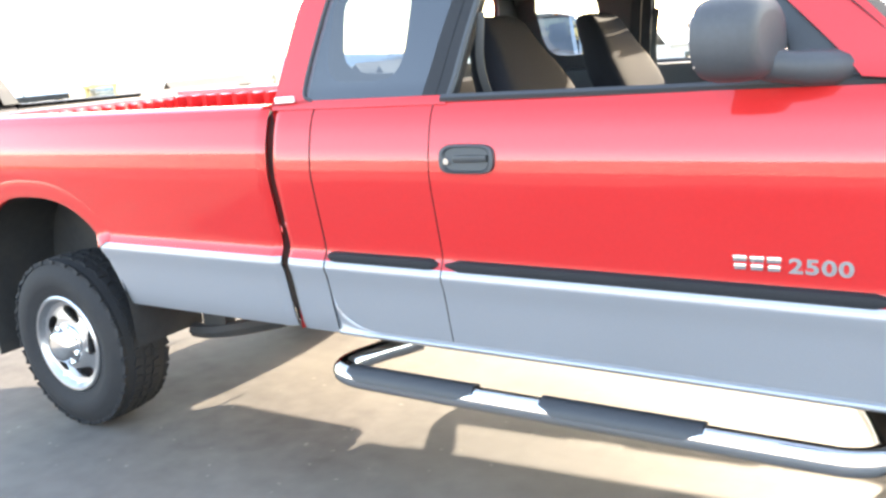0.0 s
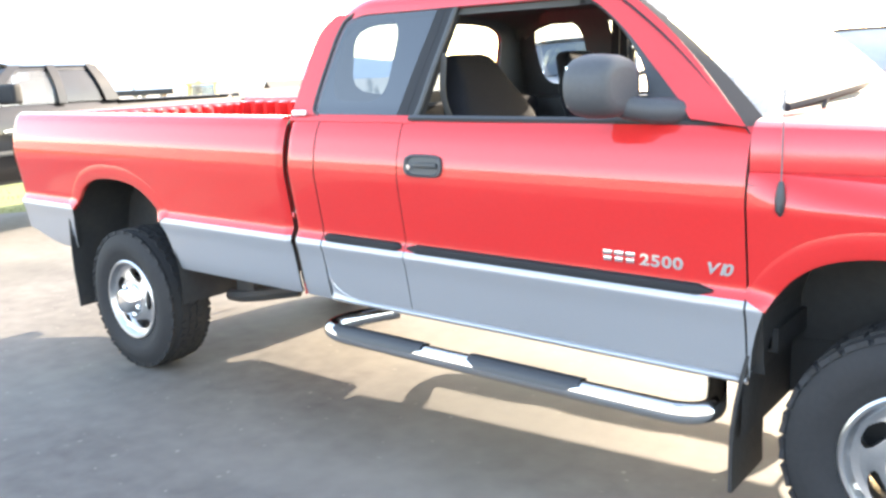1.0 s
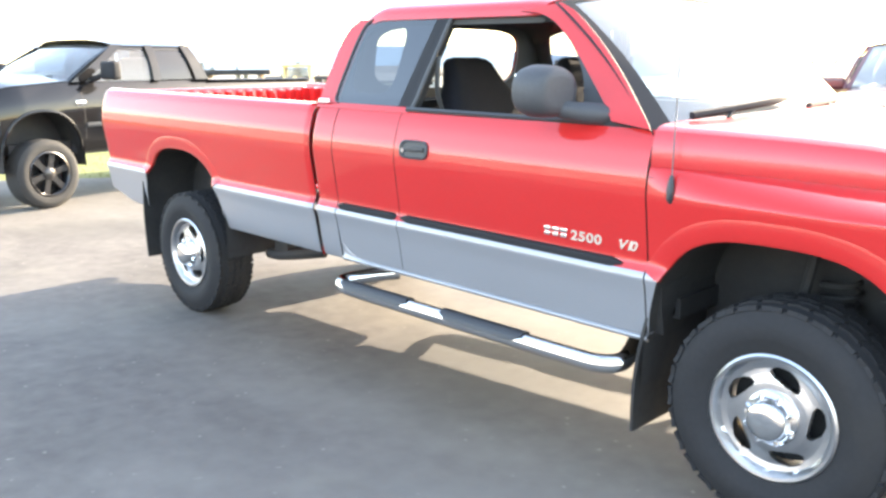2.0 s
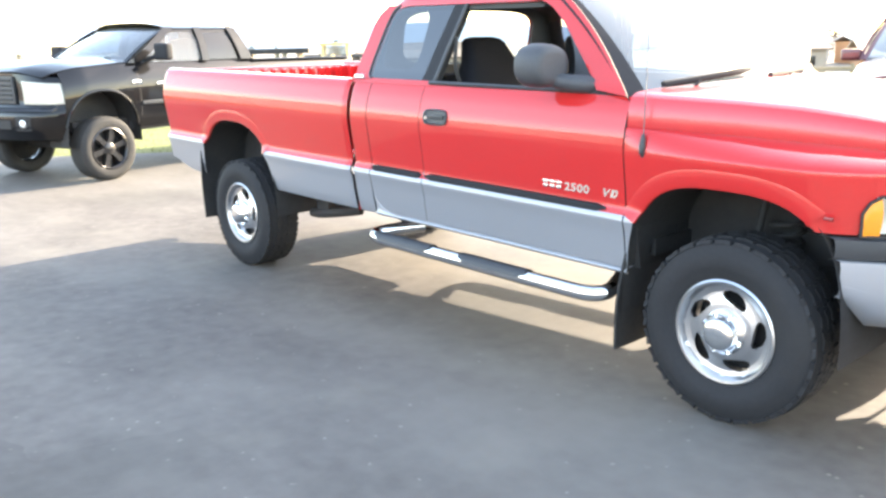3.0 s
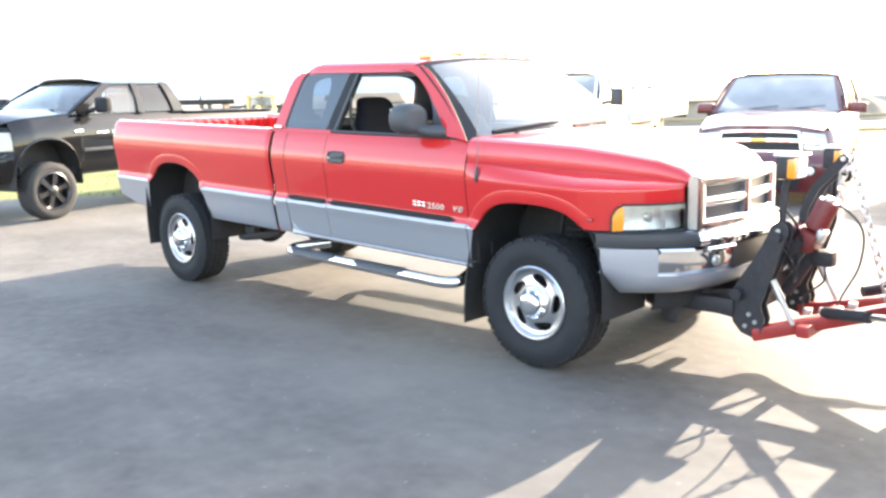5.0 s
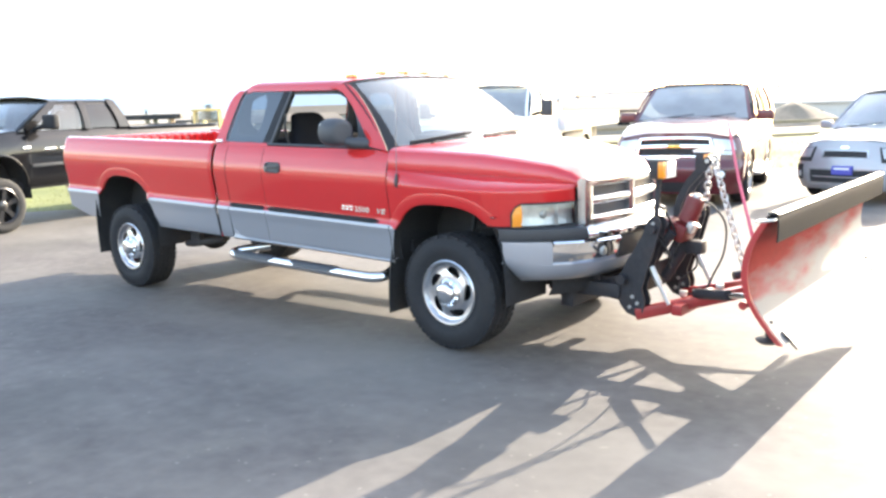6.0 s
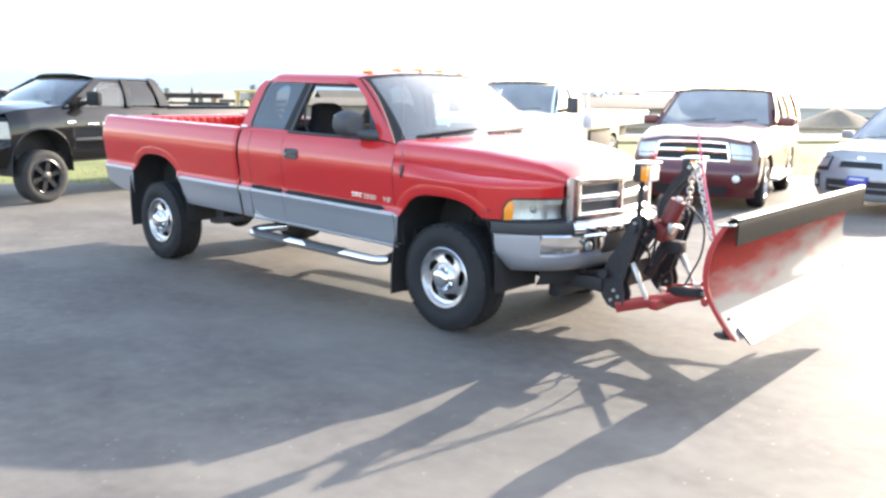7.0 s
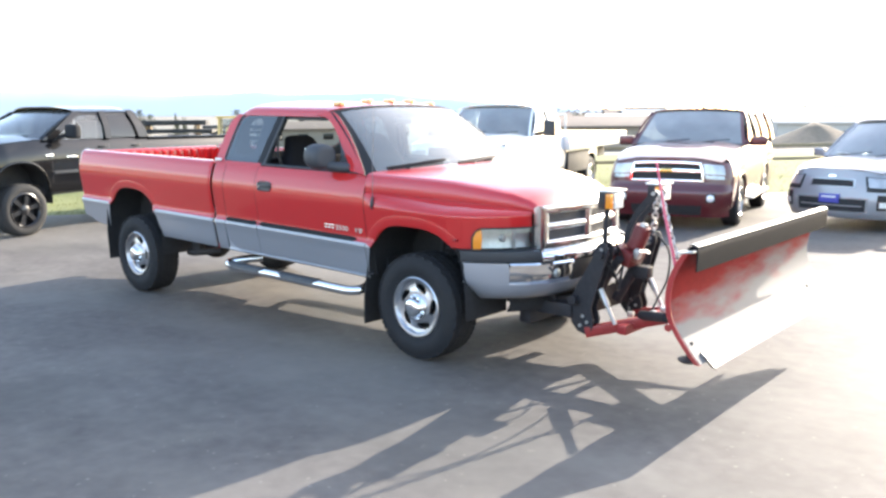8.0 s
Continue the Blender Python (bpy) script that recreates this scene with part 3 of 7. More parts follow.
for s0, s1 in ((-0.455, -0.04), (0.04, 0.455)):
    for z0, z1 in ((GZ0 + 0.05, 1.038), (1.072, GZ1 - 0.036)):
        bm = bmesh.new()
        for k in range(9):
            z = z0 + (z1 - z0) * (k + 0.5) / 9
            rows = [[Vector((nose_x(s) - 0.012 + dx, YC + s, z + dz - RAKE * (nose_x(s) + 1.5))) for dx, dz in ((-0.012, -0.004), (0, -0.003), (0, 0.003), (-0.012, 0.004))] for s in steps(s0, s1, 10)]
            sheet(bm, rows)
        sheet(bm, [[Vector((nose_x(s) - 0.025, YC + s, z - RAKE * 2.3)) for z in (z0 - 0.02, z1 + 0.02)] for s in steps(s0, s1, 10)])
        part("mesh_insert", bm, MESH, grille, "grey slatted mesh")
# headlamps
for sg in (-1, 1):
    lamp = new("headlamp")
    lamp.parent = truck
    lamp["label"] = "clear headlamp with an amber corner lens"
    pl = [(0.782, 0.545), (0.765, 0.60), (0.735, 0.665), (0.695, 0.728), (0.65, 0.785), (0.605, 0.835), (0.575, 0.862), (0.545, 0.887), (0.525, 0.902)]
    for name, seq, mt, zt in (("reflector_bowl", pl[:7], LAMP_BOWL, 0), ("lens", pl[:7], LENS, 1), ("amber_corner", pl[6:], AMBER, 1)):
        bm = bmesh.new()
        rows = []
        for x, s in seq:
            cut = 0.03 * smooth01((0.56 - x) / 0.04) if name == "amber_corner" else 0
            zs = steps(0.914, 1.056 - cut * 2.2, 8)
            off = -0.045 if name == "reflector_bowl" else 0.004
            rows.append([B(x + off * 0.75 + (0.008 * math.sin(math.pi * k / 8) if zt else -0.01 * math.sin(math.pi * k / 8)), s + off * 0.6, z, sg) for k, z in enumerate(zs)])
        sheet(bm, rows, flip=sg < 0)
        o = part(name, bm, mt, lamp)
        if name == "lens":
            o.visible_shadow = False
    bm = bmesh.new()
    lathe(bm, [(0.0005, 0.012), (0.03, 0.006), (0.034, -0.02)], 20, B(0.65, 0.70, 0.985, sg), axis="x")
    for x, s in ((0.722, 0.675),):
        box(bm, B(x - 0.01, s - 0.01, 0.985, sg), (0.03, 0.006, 0.14))
    part("bulb_cap", bm, LAMP_BOWL, lamp)
    bm = bmesh.new()
    edge = [B(x + 0.004, s + 0.004, 0.910, sg) for x, s in pl] + [B(pl[-1][0] + 0.004, pl[-1][1] + 0.004, 0.985, sg)] + [B(x + 0.004, s + 0.004, 1.060 - 0.066 * smooth01((0.56 - x) / 0.04), sg) for x, s in pl[::-1]]
    tube(bm, edge + edge[:1], 0.006, 6)
    part("bezel", bm, BLACK, lamp, "thin black bezel")
    bm = bmesh.new()
    box(bm, B(0.44, 0.978, 0.975, sg), (0.034, 0.02, 0.014), 0.004)
    part("side_reflector", bm, TAIL, truck, "small red side reflector")

# front bumper
def bump_x(s):
    return lerp([(0.0, 0.985), (0.3, 0.97), (0.5, 0.925), (0.64, 0.855), (0.76, 0.745), (0.86, 0.62), (0.925, 0.52), (0.95, 0.46)], abs(s))
bumper = new("front_bumper")
bumper.parent = truck
bumper["label"] = "silver bumper with chrome inserts and a dark top strip"
S_ALL = [-0.95, -0.94, -0.925, -0.89, -0.86, -0.81, -0.76, -0.70, -0.64, -0.57, -0.5, -0.4, -0.3, -0.15, 0, 0.15, 0.3, 0.4, 0.5, 0.57, 0.64, 0.70, 0.76, 0.81, 0.86, 0.89, 0.925, 0.94, 0.95]
def bumper_strip(name, mt, sect, ss, label=""):
    bm = bmesh.new()
    rows = []
    for s in ss:
        tuck = 0.62 * smooth01((abs(s) - 0.80) / 0.15)          # the lower edge sweeps up towards the wheel
        rows.append([B(bump_x(s) + dx, s, z + max(0.0, 0.76 - z) * tuck, 1) for dx, z in sect(s)])
    sheet(bm, rows, flip=False)
    return part(name, bm, mt, bumper, label, 35)
for ss in (S_ALL[:10], S_ALL[-10:]):
    bumper_strip("top_strip", PLASTIC, lambda s: [(-0.12, 0.905), (-0.03, 0.905), (-0.006, 0.898), (0.0, 0.875), (0.0, 0.845), (-0.004, 0.828), (-0.03, 0.818)], ss, "dark grey step pad")
bumper_strip("centre_strip", CHROME, lambda s: [(-0.12, 0.903), (-0.05, 0.900), (-0.012, 0.886), (0.004, 0.868), (0.008, 0.848), (0.002, 0.828), (-0.03, 0.815)], S_ALL[9:-9], "chrome middle of the bumper's top")
for ss in (S_ALL[1:7], S_ALL[-7:-1]):
    bumper_strip("face_end", SILVER, lambda s: [(-0.03, 0.822), (-0.006, 0.815), (-0.002, 0.79), (-0.002, 0.70), (-0.004, 0.655)], ss, "silver painted end")
bumper_strip("lower_face", SILVER, lambda s: [(dx * min(1.0, 0.12 + (0.94 - abs(s)) / 0.16), z) for dx, z in ((-0.05, 0.672), (-0.002, 0.668), (-0.004, 0.650), (-0.012, 0.625), (-0.03, 0.595), (-0.075, 0.562), (-0.16, 0.55))], S_ALL[1:-1], "silver painted lower lip")
for sgn in (-1, 1):
    ss = [sgn * v for v in (0.30, 0.36, 0.42, 0.48, 0.54, 0.60, 0.64, 0.68, 0.72, 0.76)]
    ss = ss if sgn > 0 else ss[::-1]
    bumper_strip("chrome_lip", CHROME, lambda s: [(-0.04, 0.822), (0.002, 0.820), (0.012, 0.808), (0.010, 0.792), (-0.012, 0.786), (-0.04, 0.785)], ss, "bright chrome lip")
    bumper_strip("chrome_insert", CHROME, lambda s: [(-0.004, 0.79), (-0.008, 0.74), (-0.018, 0.70), (-0.030, 0.675), (-0.032, 0.664)], ss, "recessed chrome bumper plate")
    bm = bmesh.new()
    lathe(bm, [(0.0005, 0.008), (0.022, 0.006), (0.031, 0.0), (0.034, -0.03)], 24, B(0.936, sgn * 0.44, 0.735, 1), axis="x")
    part("fog_lamp", bm, LAMP_BOWL, bumper, "round fog lamp")
bm = bmesh.new()
box(bm, B(0.940, 0, 0.742, 1), (0.05, 0.60, 0.14), 0.01)
part("intake_slot", bm, BLACK, bumper, "dark slot in the bumper")

# tailgate, bed floor, front wall, rear bumper
bm = bmesh.new()
box(bm, B(-4.99, 0, 1.09, 1), (0.06, 1.60, 0.54), 0.02)
part("tailgate", bm, RED, truck, "closed red tailgate")
bm = bmesh.new()
rows = []
for s in steps(-0.78, 0.78, 156):
    rib = 0.028 * smooth01((0.30 - abs(((s + 0.78) / 0.0975) % 1.0 - 0.5)) / 0.12)
    rows.append([B(-4.962, s, 1.345, 1), B(-4.955, s, 1.338, 1), B(-4.953 + rib, s, 1.326, 1), B(-4.953 + rib, s, 1.0, 1), B(-4.955, s, 0.94, 1)])
sheet(bm, rows)
part("tailgate_liner", bm, RED, truck, "ribbed inner face of the tailgate", 35)
bm = bmesh.new()
for xa, xb, lim in ((-4.97, -4.48, 0.82), (-4.48, -3.36, 0.58), (-3.36, -2.56, 0.82)):
    rows = []
    for s in steps(-lim, lim, int(lim * 100)):
        rib = 0.012 if int((s + 0.82) / 0.08) % 2 else 0.0
        rows.append([B(x, s, 0.905 + rib, 1) for x in (xa, xb)])
    sheet(bm, rows)
part("bed_floor", bm, RED, truck, "ribbed red bed floor", 30, 0.01)
bm = bmesh.new()
rows = []
for s in steps(-0.83, 0.83, 66):
    rib = 0.016 * smooth01((0.33 - abs(((s + 0.83) / 0.21) % 1.0 - 0.5)) / 0.1)
    rows.append([B(-2.525, s, 1.30, 1), B(-2.535, s, 1.295, 1), B(-2.55 + 0.0, s, 1.29, 1), B(-2.55 - rib, s, 1.25, 1), B(-2.55 - rib, s, 0.95, 1), B(-2.55, s, 0.90, 1)])
sheet(bm, rows, flip=True)
part("bed_front_wall", bm, RED, truck, "red front wall of the bed", 40, 0.01)
bm = bmesh.new()
box(bm, B(-5.12, 0, 0.66, 1), (0.18, 1.50, 0.19), 0.03)
part("rear_bumper", bm, CHROME, truck, "chrome step bumper")

# cab: pillars, roof, glass
GREEN = [(1.36, 0.934), (1.372, 0.930), (1.39, 0.917), (1.42, 0.902), (1.805, 0.742), (1.84, 0.73)]


ROOF = [(0.0, 1.913), (0.2, 1.912), (0.35, 1.907), (0.50, 1.897), (0.60, 1.885), (0.66, 1.873), (0.70, 1.860), (0.722, 1.846), (0.735, 1.830), (0.742, 1.812), (0.7475, 1.792)]


def roof_z(s):
    return lerp(ROOF, abs(s))


def patch(bm, a, b, n, sg, off=0.0, m=None):
    """A skin on the cab's upper side between two lines of (x, z) places."""
    rows = []
    for (xa, za), (xb, zb) in zip(a, b):
        rows.append([B(xa + (xb - xa) * t, lerp(GREEN, za + (zb - za) * t) + off, za + (zb - za) * t, sg) for t in steps(0, 1, n)])
    sheet(bm, rows, flip=sg > 0)


def curve2(pts, n=6):
    return [(p.x, p.z) for p in arc([(x, 0, z) for x, z in pts], n)]


Q_REAR = curve2([(-2.30, 1.384), (-2.338, 1.40), (-2.345, 1.44), (-2.33, 1.55), (-2.30, 1.70), (-2.27, 1.768), (-2.225, 1.798)])
CAB_REAR = curve2([(-2.472, 1.372), (-2.469, 1.41), (-2.465, 1.45), (-2.45, 1.55), (-2.422, 1.69), (-2.385, 1.755), (-2.325, 1.80)])
Q_FRONT = curve2([(-1.868, 1.384), (-1.864, 1.40), (-1.855, 1.44), (-1.83, 1.55), (-1.79, 1.70), (-1.772, 1.77), (-1.765, 1.798)])
D_REAR = curve2([(-1.770, 1.384), (-1.766, 1.40), (-1.757, 1.44), (-1.735, 1.55), (-1.70, 1.70), (-1.684, 1.77), (-1.672, 1.798)])
D_FRONT = curve2([(-0.80, 1.385), (-0.805, 1.45), (-0.845, 1.555), (-0.928, 1.66), (-1.038, 1.75), (-1.13, 1.79), (-1.245, 1.805)])
A_IN = curve2([(-0.645, 1.385), (-0.70, 1.45), (-0.805, 1.555), (-0.912, 1.66), (-1.028, 1.75), (-1.12, 1.79), (-1.235, 1.806)])
A_OUT = curve2([(-0.470, 1.365), (-0.545, 1.445), (-0.65, 1.555), (-0.765, 1.66), (-0.88, 1.75), (-0.955, 1.80), (-1.03, 1.835)])
for sg in (-1, 1):
    bm = bmesh.new()
    patch(bm, CAB_REAR, Q_REAR, 4, sg)
    patch(bm, [(-2.472, 1.362), (-2.471, 1.375), (-2.470, 1.388)], [(-1.77, 1.362), (-1.77, 1.375), (-1.77, 1.388)], 6, sg, 0.0)
    part("rear_pillar", bm, [RED, TRIM], truck, "", 40, 0.03, inner=1)
    bm = bmesh.new()
    patch(bm, A_OUT if sg < 0 else [(x - 0.105, z) for x, z in A_OUT], A_IN, 4, sg, 0.019)
    part("windshield_pillar", bm, [STRIP, RED], truck, "", 40, 0.011, inner=1)
    bm = bmesh.new()
    patch(bm, Q_REAR, Q_FRONT, 8, sg, -0.006)
    o = part("quarter_window", bm, TINTED, truck, "tinted quarter window")
    o.visible_shadow = False
    bm = bmesh.new()
    patch(bm, Q_FRONT, [((a + c) / 2, (b + d) / 2) for (a, b), (c, d) in zip(Q_FRONT, D_REAR)], 3, sg, -0.006)
    patch(bm, [((a + c) / 2 + 0.004, (b + d) / 2) for (a, b), (c, d) in zip(Q_FRONT, D_REAR)], D_REAR, 3, sg, -0.003)
    part("door_pillar", bm, STRIP, truck, "black centre pillar", 40, 0.05)
    bm = bmesh.new()
    patch(bm, A_IN[:22], D_FRONT[:22], 4, sg, -0.004)
    part("window_corner", bm, PLASTIC, truck, "black corner trim behind the mirror", 40, 0.02)
    bm = bmesh.new()
    ring = [B(x, lerp(GREEN, z) - 0.012, z, sg) for x, z in D_REAR + [(-1.55, 1.807), (-1.4, 1.808)] + D_FRONT[::-1]]
    tube(bm, ring, 0.011, 6)
    tube(bm, [B(x, lerp(GREEN, 1.378) - 0.004, 1.378, sg) for x in steps(-1.79, -0.56, 10)], 0.013, 6)
    tube(bm, [B(x, lerp(GREEN, z) - 0.004, z, sg) for x, z in Q_REAR] , 0.007, 6)
    part("window_seal", bm, PLASTIC, truck, "black rubber window seal")
    # door inner trim
    bm = bmesh.new()
    sheet(bm, [[B(x, q, z, sg) for q, z in ((0.90, 1.376), (0.85, 1.37), (0.835, 1.33), (0.84, 1.15), (0.80, 1.1), (0.80, 1.04), (0.85, 1.0), (0.86, 0.62))] for x in steps(-1.80, -0.47, 6)], flip=sg > 0)
    part("door_trim", bm, TRIM, truck, "dark door lining")
    bm = bmesh.new()
    sheet(bm, [[B(x, q, z, sg) for q, z in ((0.90, 1.376), (0.84, 1.36), (0.83, 1.1), (0.85, 0.62))] for x in steps(-2.44, -1.81, 4)], flip=sg > 0)
    part("quarter_trim", bm, TRIM, truck)
bm = bmesh.new()
rows = []
for i, t in enumerate(steps(0, 0.20, 12) + steps(0.23, 1, 18)):
    row = []
    for s in [-q for q, _ in ROOF[::-1]] + [q for q, _ in ROOF[1:]]:
        u = abs(s) / 0.7475
        xf = -0.975 - 0.165 * u ** 4
        xr = -2.40 + 0.025 * u ** 8
        drop = 0.02 * max(0, (t - 0.88) / 0.12) ** 2 * (1 - u ** 6) + 0.105 * max(0, (0.20 - t) / 0.20) ** 2
        row.append(B(xr + (xf - xr) * t, s * (1 - 0.035 * max(0, (0.09 - t) / 0.09) ** 2), roof_z(s) - drop, 1))
    rows.append(row)
sheet(bm, rows, flip=True)
part("roof", bm, [RED_TOP_GLARE, LINER], truck, "red cab roof", 40, 0.02, inner=1)
bm = bmesh.new()
sheet(bm, [[q + Vector((0.012 if q.x < -2.2 else -0.004, (YC - q.y) * 0.028, -0.030)) for q in r] for r in rows[2:]], flip=True)
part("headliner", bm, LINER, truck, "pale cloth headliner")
for s in (-0.56, -0.26, 0.0, 0.26, 0.56):
    bm = bmesh.new()
    box(bm, B(-1.19 + 0.04 * (1 - (s / 0.6) ** 2), s, roof_z(s) + 0.012, 1), (0.10, 0.052, 0.030), 0.012)
    part("clearance_lamp", bm, PALE_AMBER, truck, "small amber roof lamp")
# rear wall and rear window
def ring_rows(c, hx, hz, ex, box_):
    """Rows of (u, v) from a rounded opening out to a rectangle's edge."""
    rows = []
    for k in range(65):
        a = 2 * math.pi * k / 64
        ca, sa = math.cos(a), math.sin(a)
        inner = (c[0] + math.copysign(abs(ca) ** (2 / ex), ca) * hx, c[1] + math.copysign(abs(sa) ** (2 / ex), sa) * hz)
        dx, dz = inner[0] - c[0], inner[1] - c[1]
        k1 = min((box_[1] - c[0]) / dx if dx > 1e-6 else 99, (box_[0] - c[0]) / dx if dx < -1e-6 else 99, (box_[3] - c[1]) / dz if dz > 1e-6 else 99, (box_[2] - c[1]) / dz if dz < -1e-6 else 99)
        rows.append([(c[0] + dx * t, c[1] + dz * t) for t in (1.0, 1 + (k1 - 1) * 0.5, k1)])
    return rows


def back_pt(s, z, off=0.0):
    # kept inside the cab's outline
    z = min(z, roof_z(min(abs(s), 0.70)) - 0.045 - 0.06 * (min(abs(s), 0.75) / 0.75) ** 4)
    s = math.copysign(min(abs(s), lerp(GREEN, z) - 0.012) if z > 1.37 else abs(s), s)
    return B(-2.47 + 0.18 * max(0, z - 1.372) + off, s, z, 1)


bm = bmesh.new()
sheet(bm, [[back_pt(s, z) for z in steps(0.58, 1.37, 4)] for s in steps(-0.93, 0.93, 6)], flip=True)
sheet(bm, [[back_pt(u, v) for u, v in r] for r in ring_rows((0, 1.605), 0.585, 0.165, 4.5, (-0.74, 0.74, 1.37, 1.86))])
for sg in (-1, 1):
    sheet(bm, [[back_pt(s, z) for z in (1.37, 1.42 if abs(s) > 0.8 else 1.80)] for s in (sg * 0.74, sg * 0.90)])
part("cab_rear_wall", bm, RED, truck, "red rear wall of the cab", 40)
bm = bmesh.new()
sheet(bm, [[back_pt(u, v, 0.03) for u, v in r] for r in ring_rows((0, 1.605), 0.585, 0.165, 4.5, (-0.92, 0.92, 1.30, 1.89))])
sheet(bm, [[back_pt(s, z, 0.03) for z in (0.7, 1.30)] for s in (-0.86, 0.86)])
part("rear_trim", bm, TRIM, truck, "dark lining round the rear window", 40, 0.012)
bm = bmesh.new()
sheet(bm, [[back_pt(s, z, 0.012) for z in (1.43, 1.78)] for s in (-0.6, 0.6)])
o = part("rear_window", bm, PANE, truck, "rear cab window with rounded corners")
o.visible_shadow = False
# dark lining of the side pillars
for sg in (-1, 1):
    bm = bmesh.new()
    sheet(bm, [[B(max(x, -2.46 + 0.21 * max(0.0, z - 1.372)), lerp(GREEN, z) - 0.034, z, sg) for x, z in r] for r in ring_rows((-2.13, 1.605), 0.158, 0.168, 4.0, (-2.46, -1.80, 1.36, 1.79))])
    part("quarter_lining", bm, TRIM, truck, "dark lining round the quarter window", 40)
    bm = bmesh.new()
    patch(bm, [(x - 0.012, z - 0.006) for x, z in A_OUT], [(x - 0.02, z) for x, z in D_FRONT], 4, sg, -0.05)
    patch(bm, [(-2.22, 1.765), (-1.08, 1.765)], [(-2.18, 1.85), (-1.08, 1.85)], 4, sg, -0.05)
    part("pillar_lining", bm, TRIM, truck, "", 40)
# windshield
def screen(s01, v):
    """A place on the windshield: across (-1..1), up (0..1)."""
    u = abs(s01)
    sb, st = 0.928, 0.752
    xb, xt = -0.460 + 0.215 * (1 - u * u), -0.975 - 0.08 * u ** 3
    zb, zt = 1.352 + 0.02 * (1 - u * u), 1.892 - 0.052 * u ** 3
    bow = 0.045 * math.sin(math.pi * v) * (1 - u * u * 0.3)
    return B(xb + (xt - xb) * v + bow * 0.6, (sb + (st - sb) * v) * s01 * 1.0, zb + (zt - zb) * v + bow * 0.6, 1)
bm = bmesh.new()
sheet(bm, [[screen(u, v) for v in steps(0, 1, 12)] for u in steps(-1, 1, 24)], flip=True)
o = part("windshield", bm, DUSTY, truck, "raked dusty windshield catching sun glare", 60)
o.visible_shadow = False
bm = bmesh.new()
for a, b in ((-1.025, -0.925), (0.925, 1.025)):
    sheet(bm, [[screen(u, v) + Vector((0.003, 0, 0.004)) for v in steps(-0.01, 1, 12)] for u in steps(a, b, 2)], flip=True)
sheet(bm, [[screen(u, v) + Vector((0.003, 0, 0.004)) for v in (-0.02, 0.045)] for u in steps(-1, 1, 24)], flip=True)
sheet(bm, [[screen(u, v) + Vector((0.003, 0, 0.004)) for v in (0.965, 1.0)] for u in steps(-1, 1, 24)], flip=True)
part("windshield_seal", bm, STRIP, truck, "black windshield edge")
for u0, u1 in ((-0.84, -0.22), (-0.10, 0.62)):
    bm = bmesh.new()
    pts = [screen(u0 + (u1 - u0) * t, 0.065 + 0.055 * t) + Vector((0.016, 0, 0.020)) for t in steps(0, 1, 8)]
    tube(bm, pts, [0.015] * 8 + [0.008], 6)
    tube(bm, [screen(u0 + 0.02, -0.06) + Vector((0.02, 0, 0.0)), pts[3]], 0.009, 6)
    part("wiper", bm, STRIP, truck, "black wiper blade")
# cowl under the windshield
bm = bmesh.new()
sheet(bm, [[screen(u, 0.0) + d for d in (Vector((-0.02, 0, 0.01)), Vector((0.05, 0, -0.012)), Vector((0.12, 0, -0.05)))] for u in steps(-0.88, 0.88, 20)])
part("cowl", bm, PLASTIC, truck, "black cowl panel")

# interior
for sg in (-1, 1):
    seat = new("front_seat")
    seat.parent = truck
    seat["label"] = "high-backed grey cloth seat"
    bm = bmesh.new()
    prof = [(0.86, 0.25, 0.06), (0.95, 0.265, 0.075), (1.1, 0.27, 0.08), (1.25, 0.268, 0.08), (1.36, 0.262, 0.078), (1.43, 0.235, 0.072), (1.48, 0.195, 0.066), (1.54, 0.165, 0.060), (1.585, 0.148, 0.052), (1.605, 0.125, 0.04), (1.615, 0.08, 0.02)]
    rows = []
    for z, w, d in prof:
        cx = -1.54 - 0.47 * (z - 0.9)
        row = []
        for k in range(24):
            a = 2 * math.pi * k / 24
            u = math.copysign(abs(math.cos(a)) ** 0.7, math.cos(a)) * w
            v = math.copysign(abs(math.sin(a)) ** 0.55, math.sin(a)) * d * 1.15
            row.append(B(cx + v + 0.03 * (abs(u) / w) ** 3, 0.46 + u * 1.0, z, sg))
        rows.append(row)
    vs = sheet(bm, rows, close=True)
    bm.faces.new(vs[-1])
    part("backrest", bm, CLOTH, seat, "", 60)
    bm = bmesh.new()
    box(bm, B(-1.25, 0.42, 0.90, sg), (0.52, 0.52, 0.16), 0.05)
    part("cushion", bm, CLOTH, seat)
    bm = bmesh.new()
    pts = arc([B(-1.70, 0.80, 1.62, sg), B(-1.72, 0.79, 1.45, sg), B(-1.69, 0.74, 1.30, sg), B(-1.60, 0.70, 1.15, sg)], 4)
    for a, b in ((0.014, 0),):
        sheet(bm, [[p + Vector((-a, 0, 0)), p + Vector((a, 0, 0))] for p in pts])
    part("seat_belt", bm, BELT, seat, "pale grey seat belt", 60, 0.003)
bm = bmesh.new()
box(bm, B(-2.33, 0, 1.18, 1), (0.16, 1.5, 0.42), 0.05)
box(bm, B(-2.14, 0, 0.92, 1), (0.36, 1.5, 0.14), 0.05)
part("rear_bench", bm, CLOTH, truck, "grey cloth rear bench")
bm = bmesh.new()
rows = []
for s in steps(-0.86, 0.86, 12):
    rows.append([B(x, s, z, 1) for x, z in ((-0.46, 1.33), (-0.62, 1.345), (-0.76, 1.335), (-0.83, 1.29), (-0.84, 1.18), (-0.78, 1.0), (-0.62, 0.85))])
sheet(bm, rows)
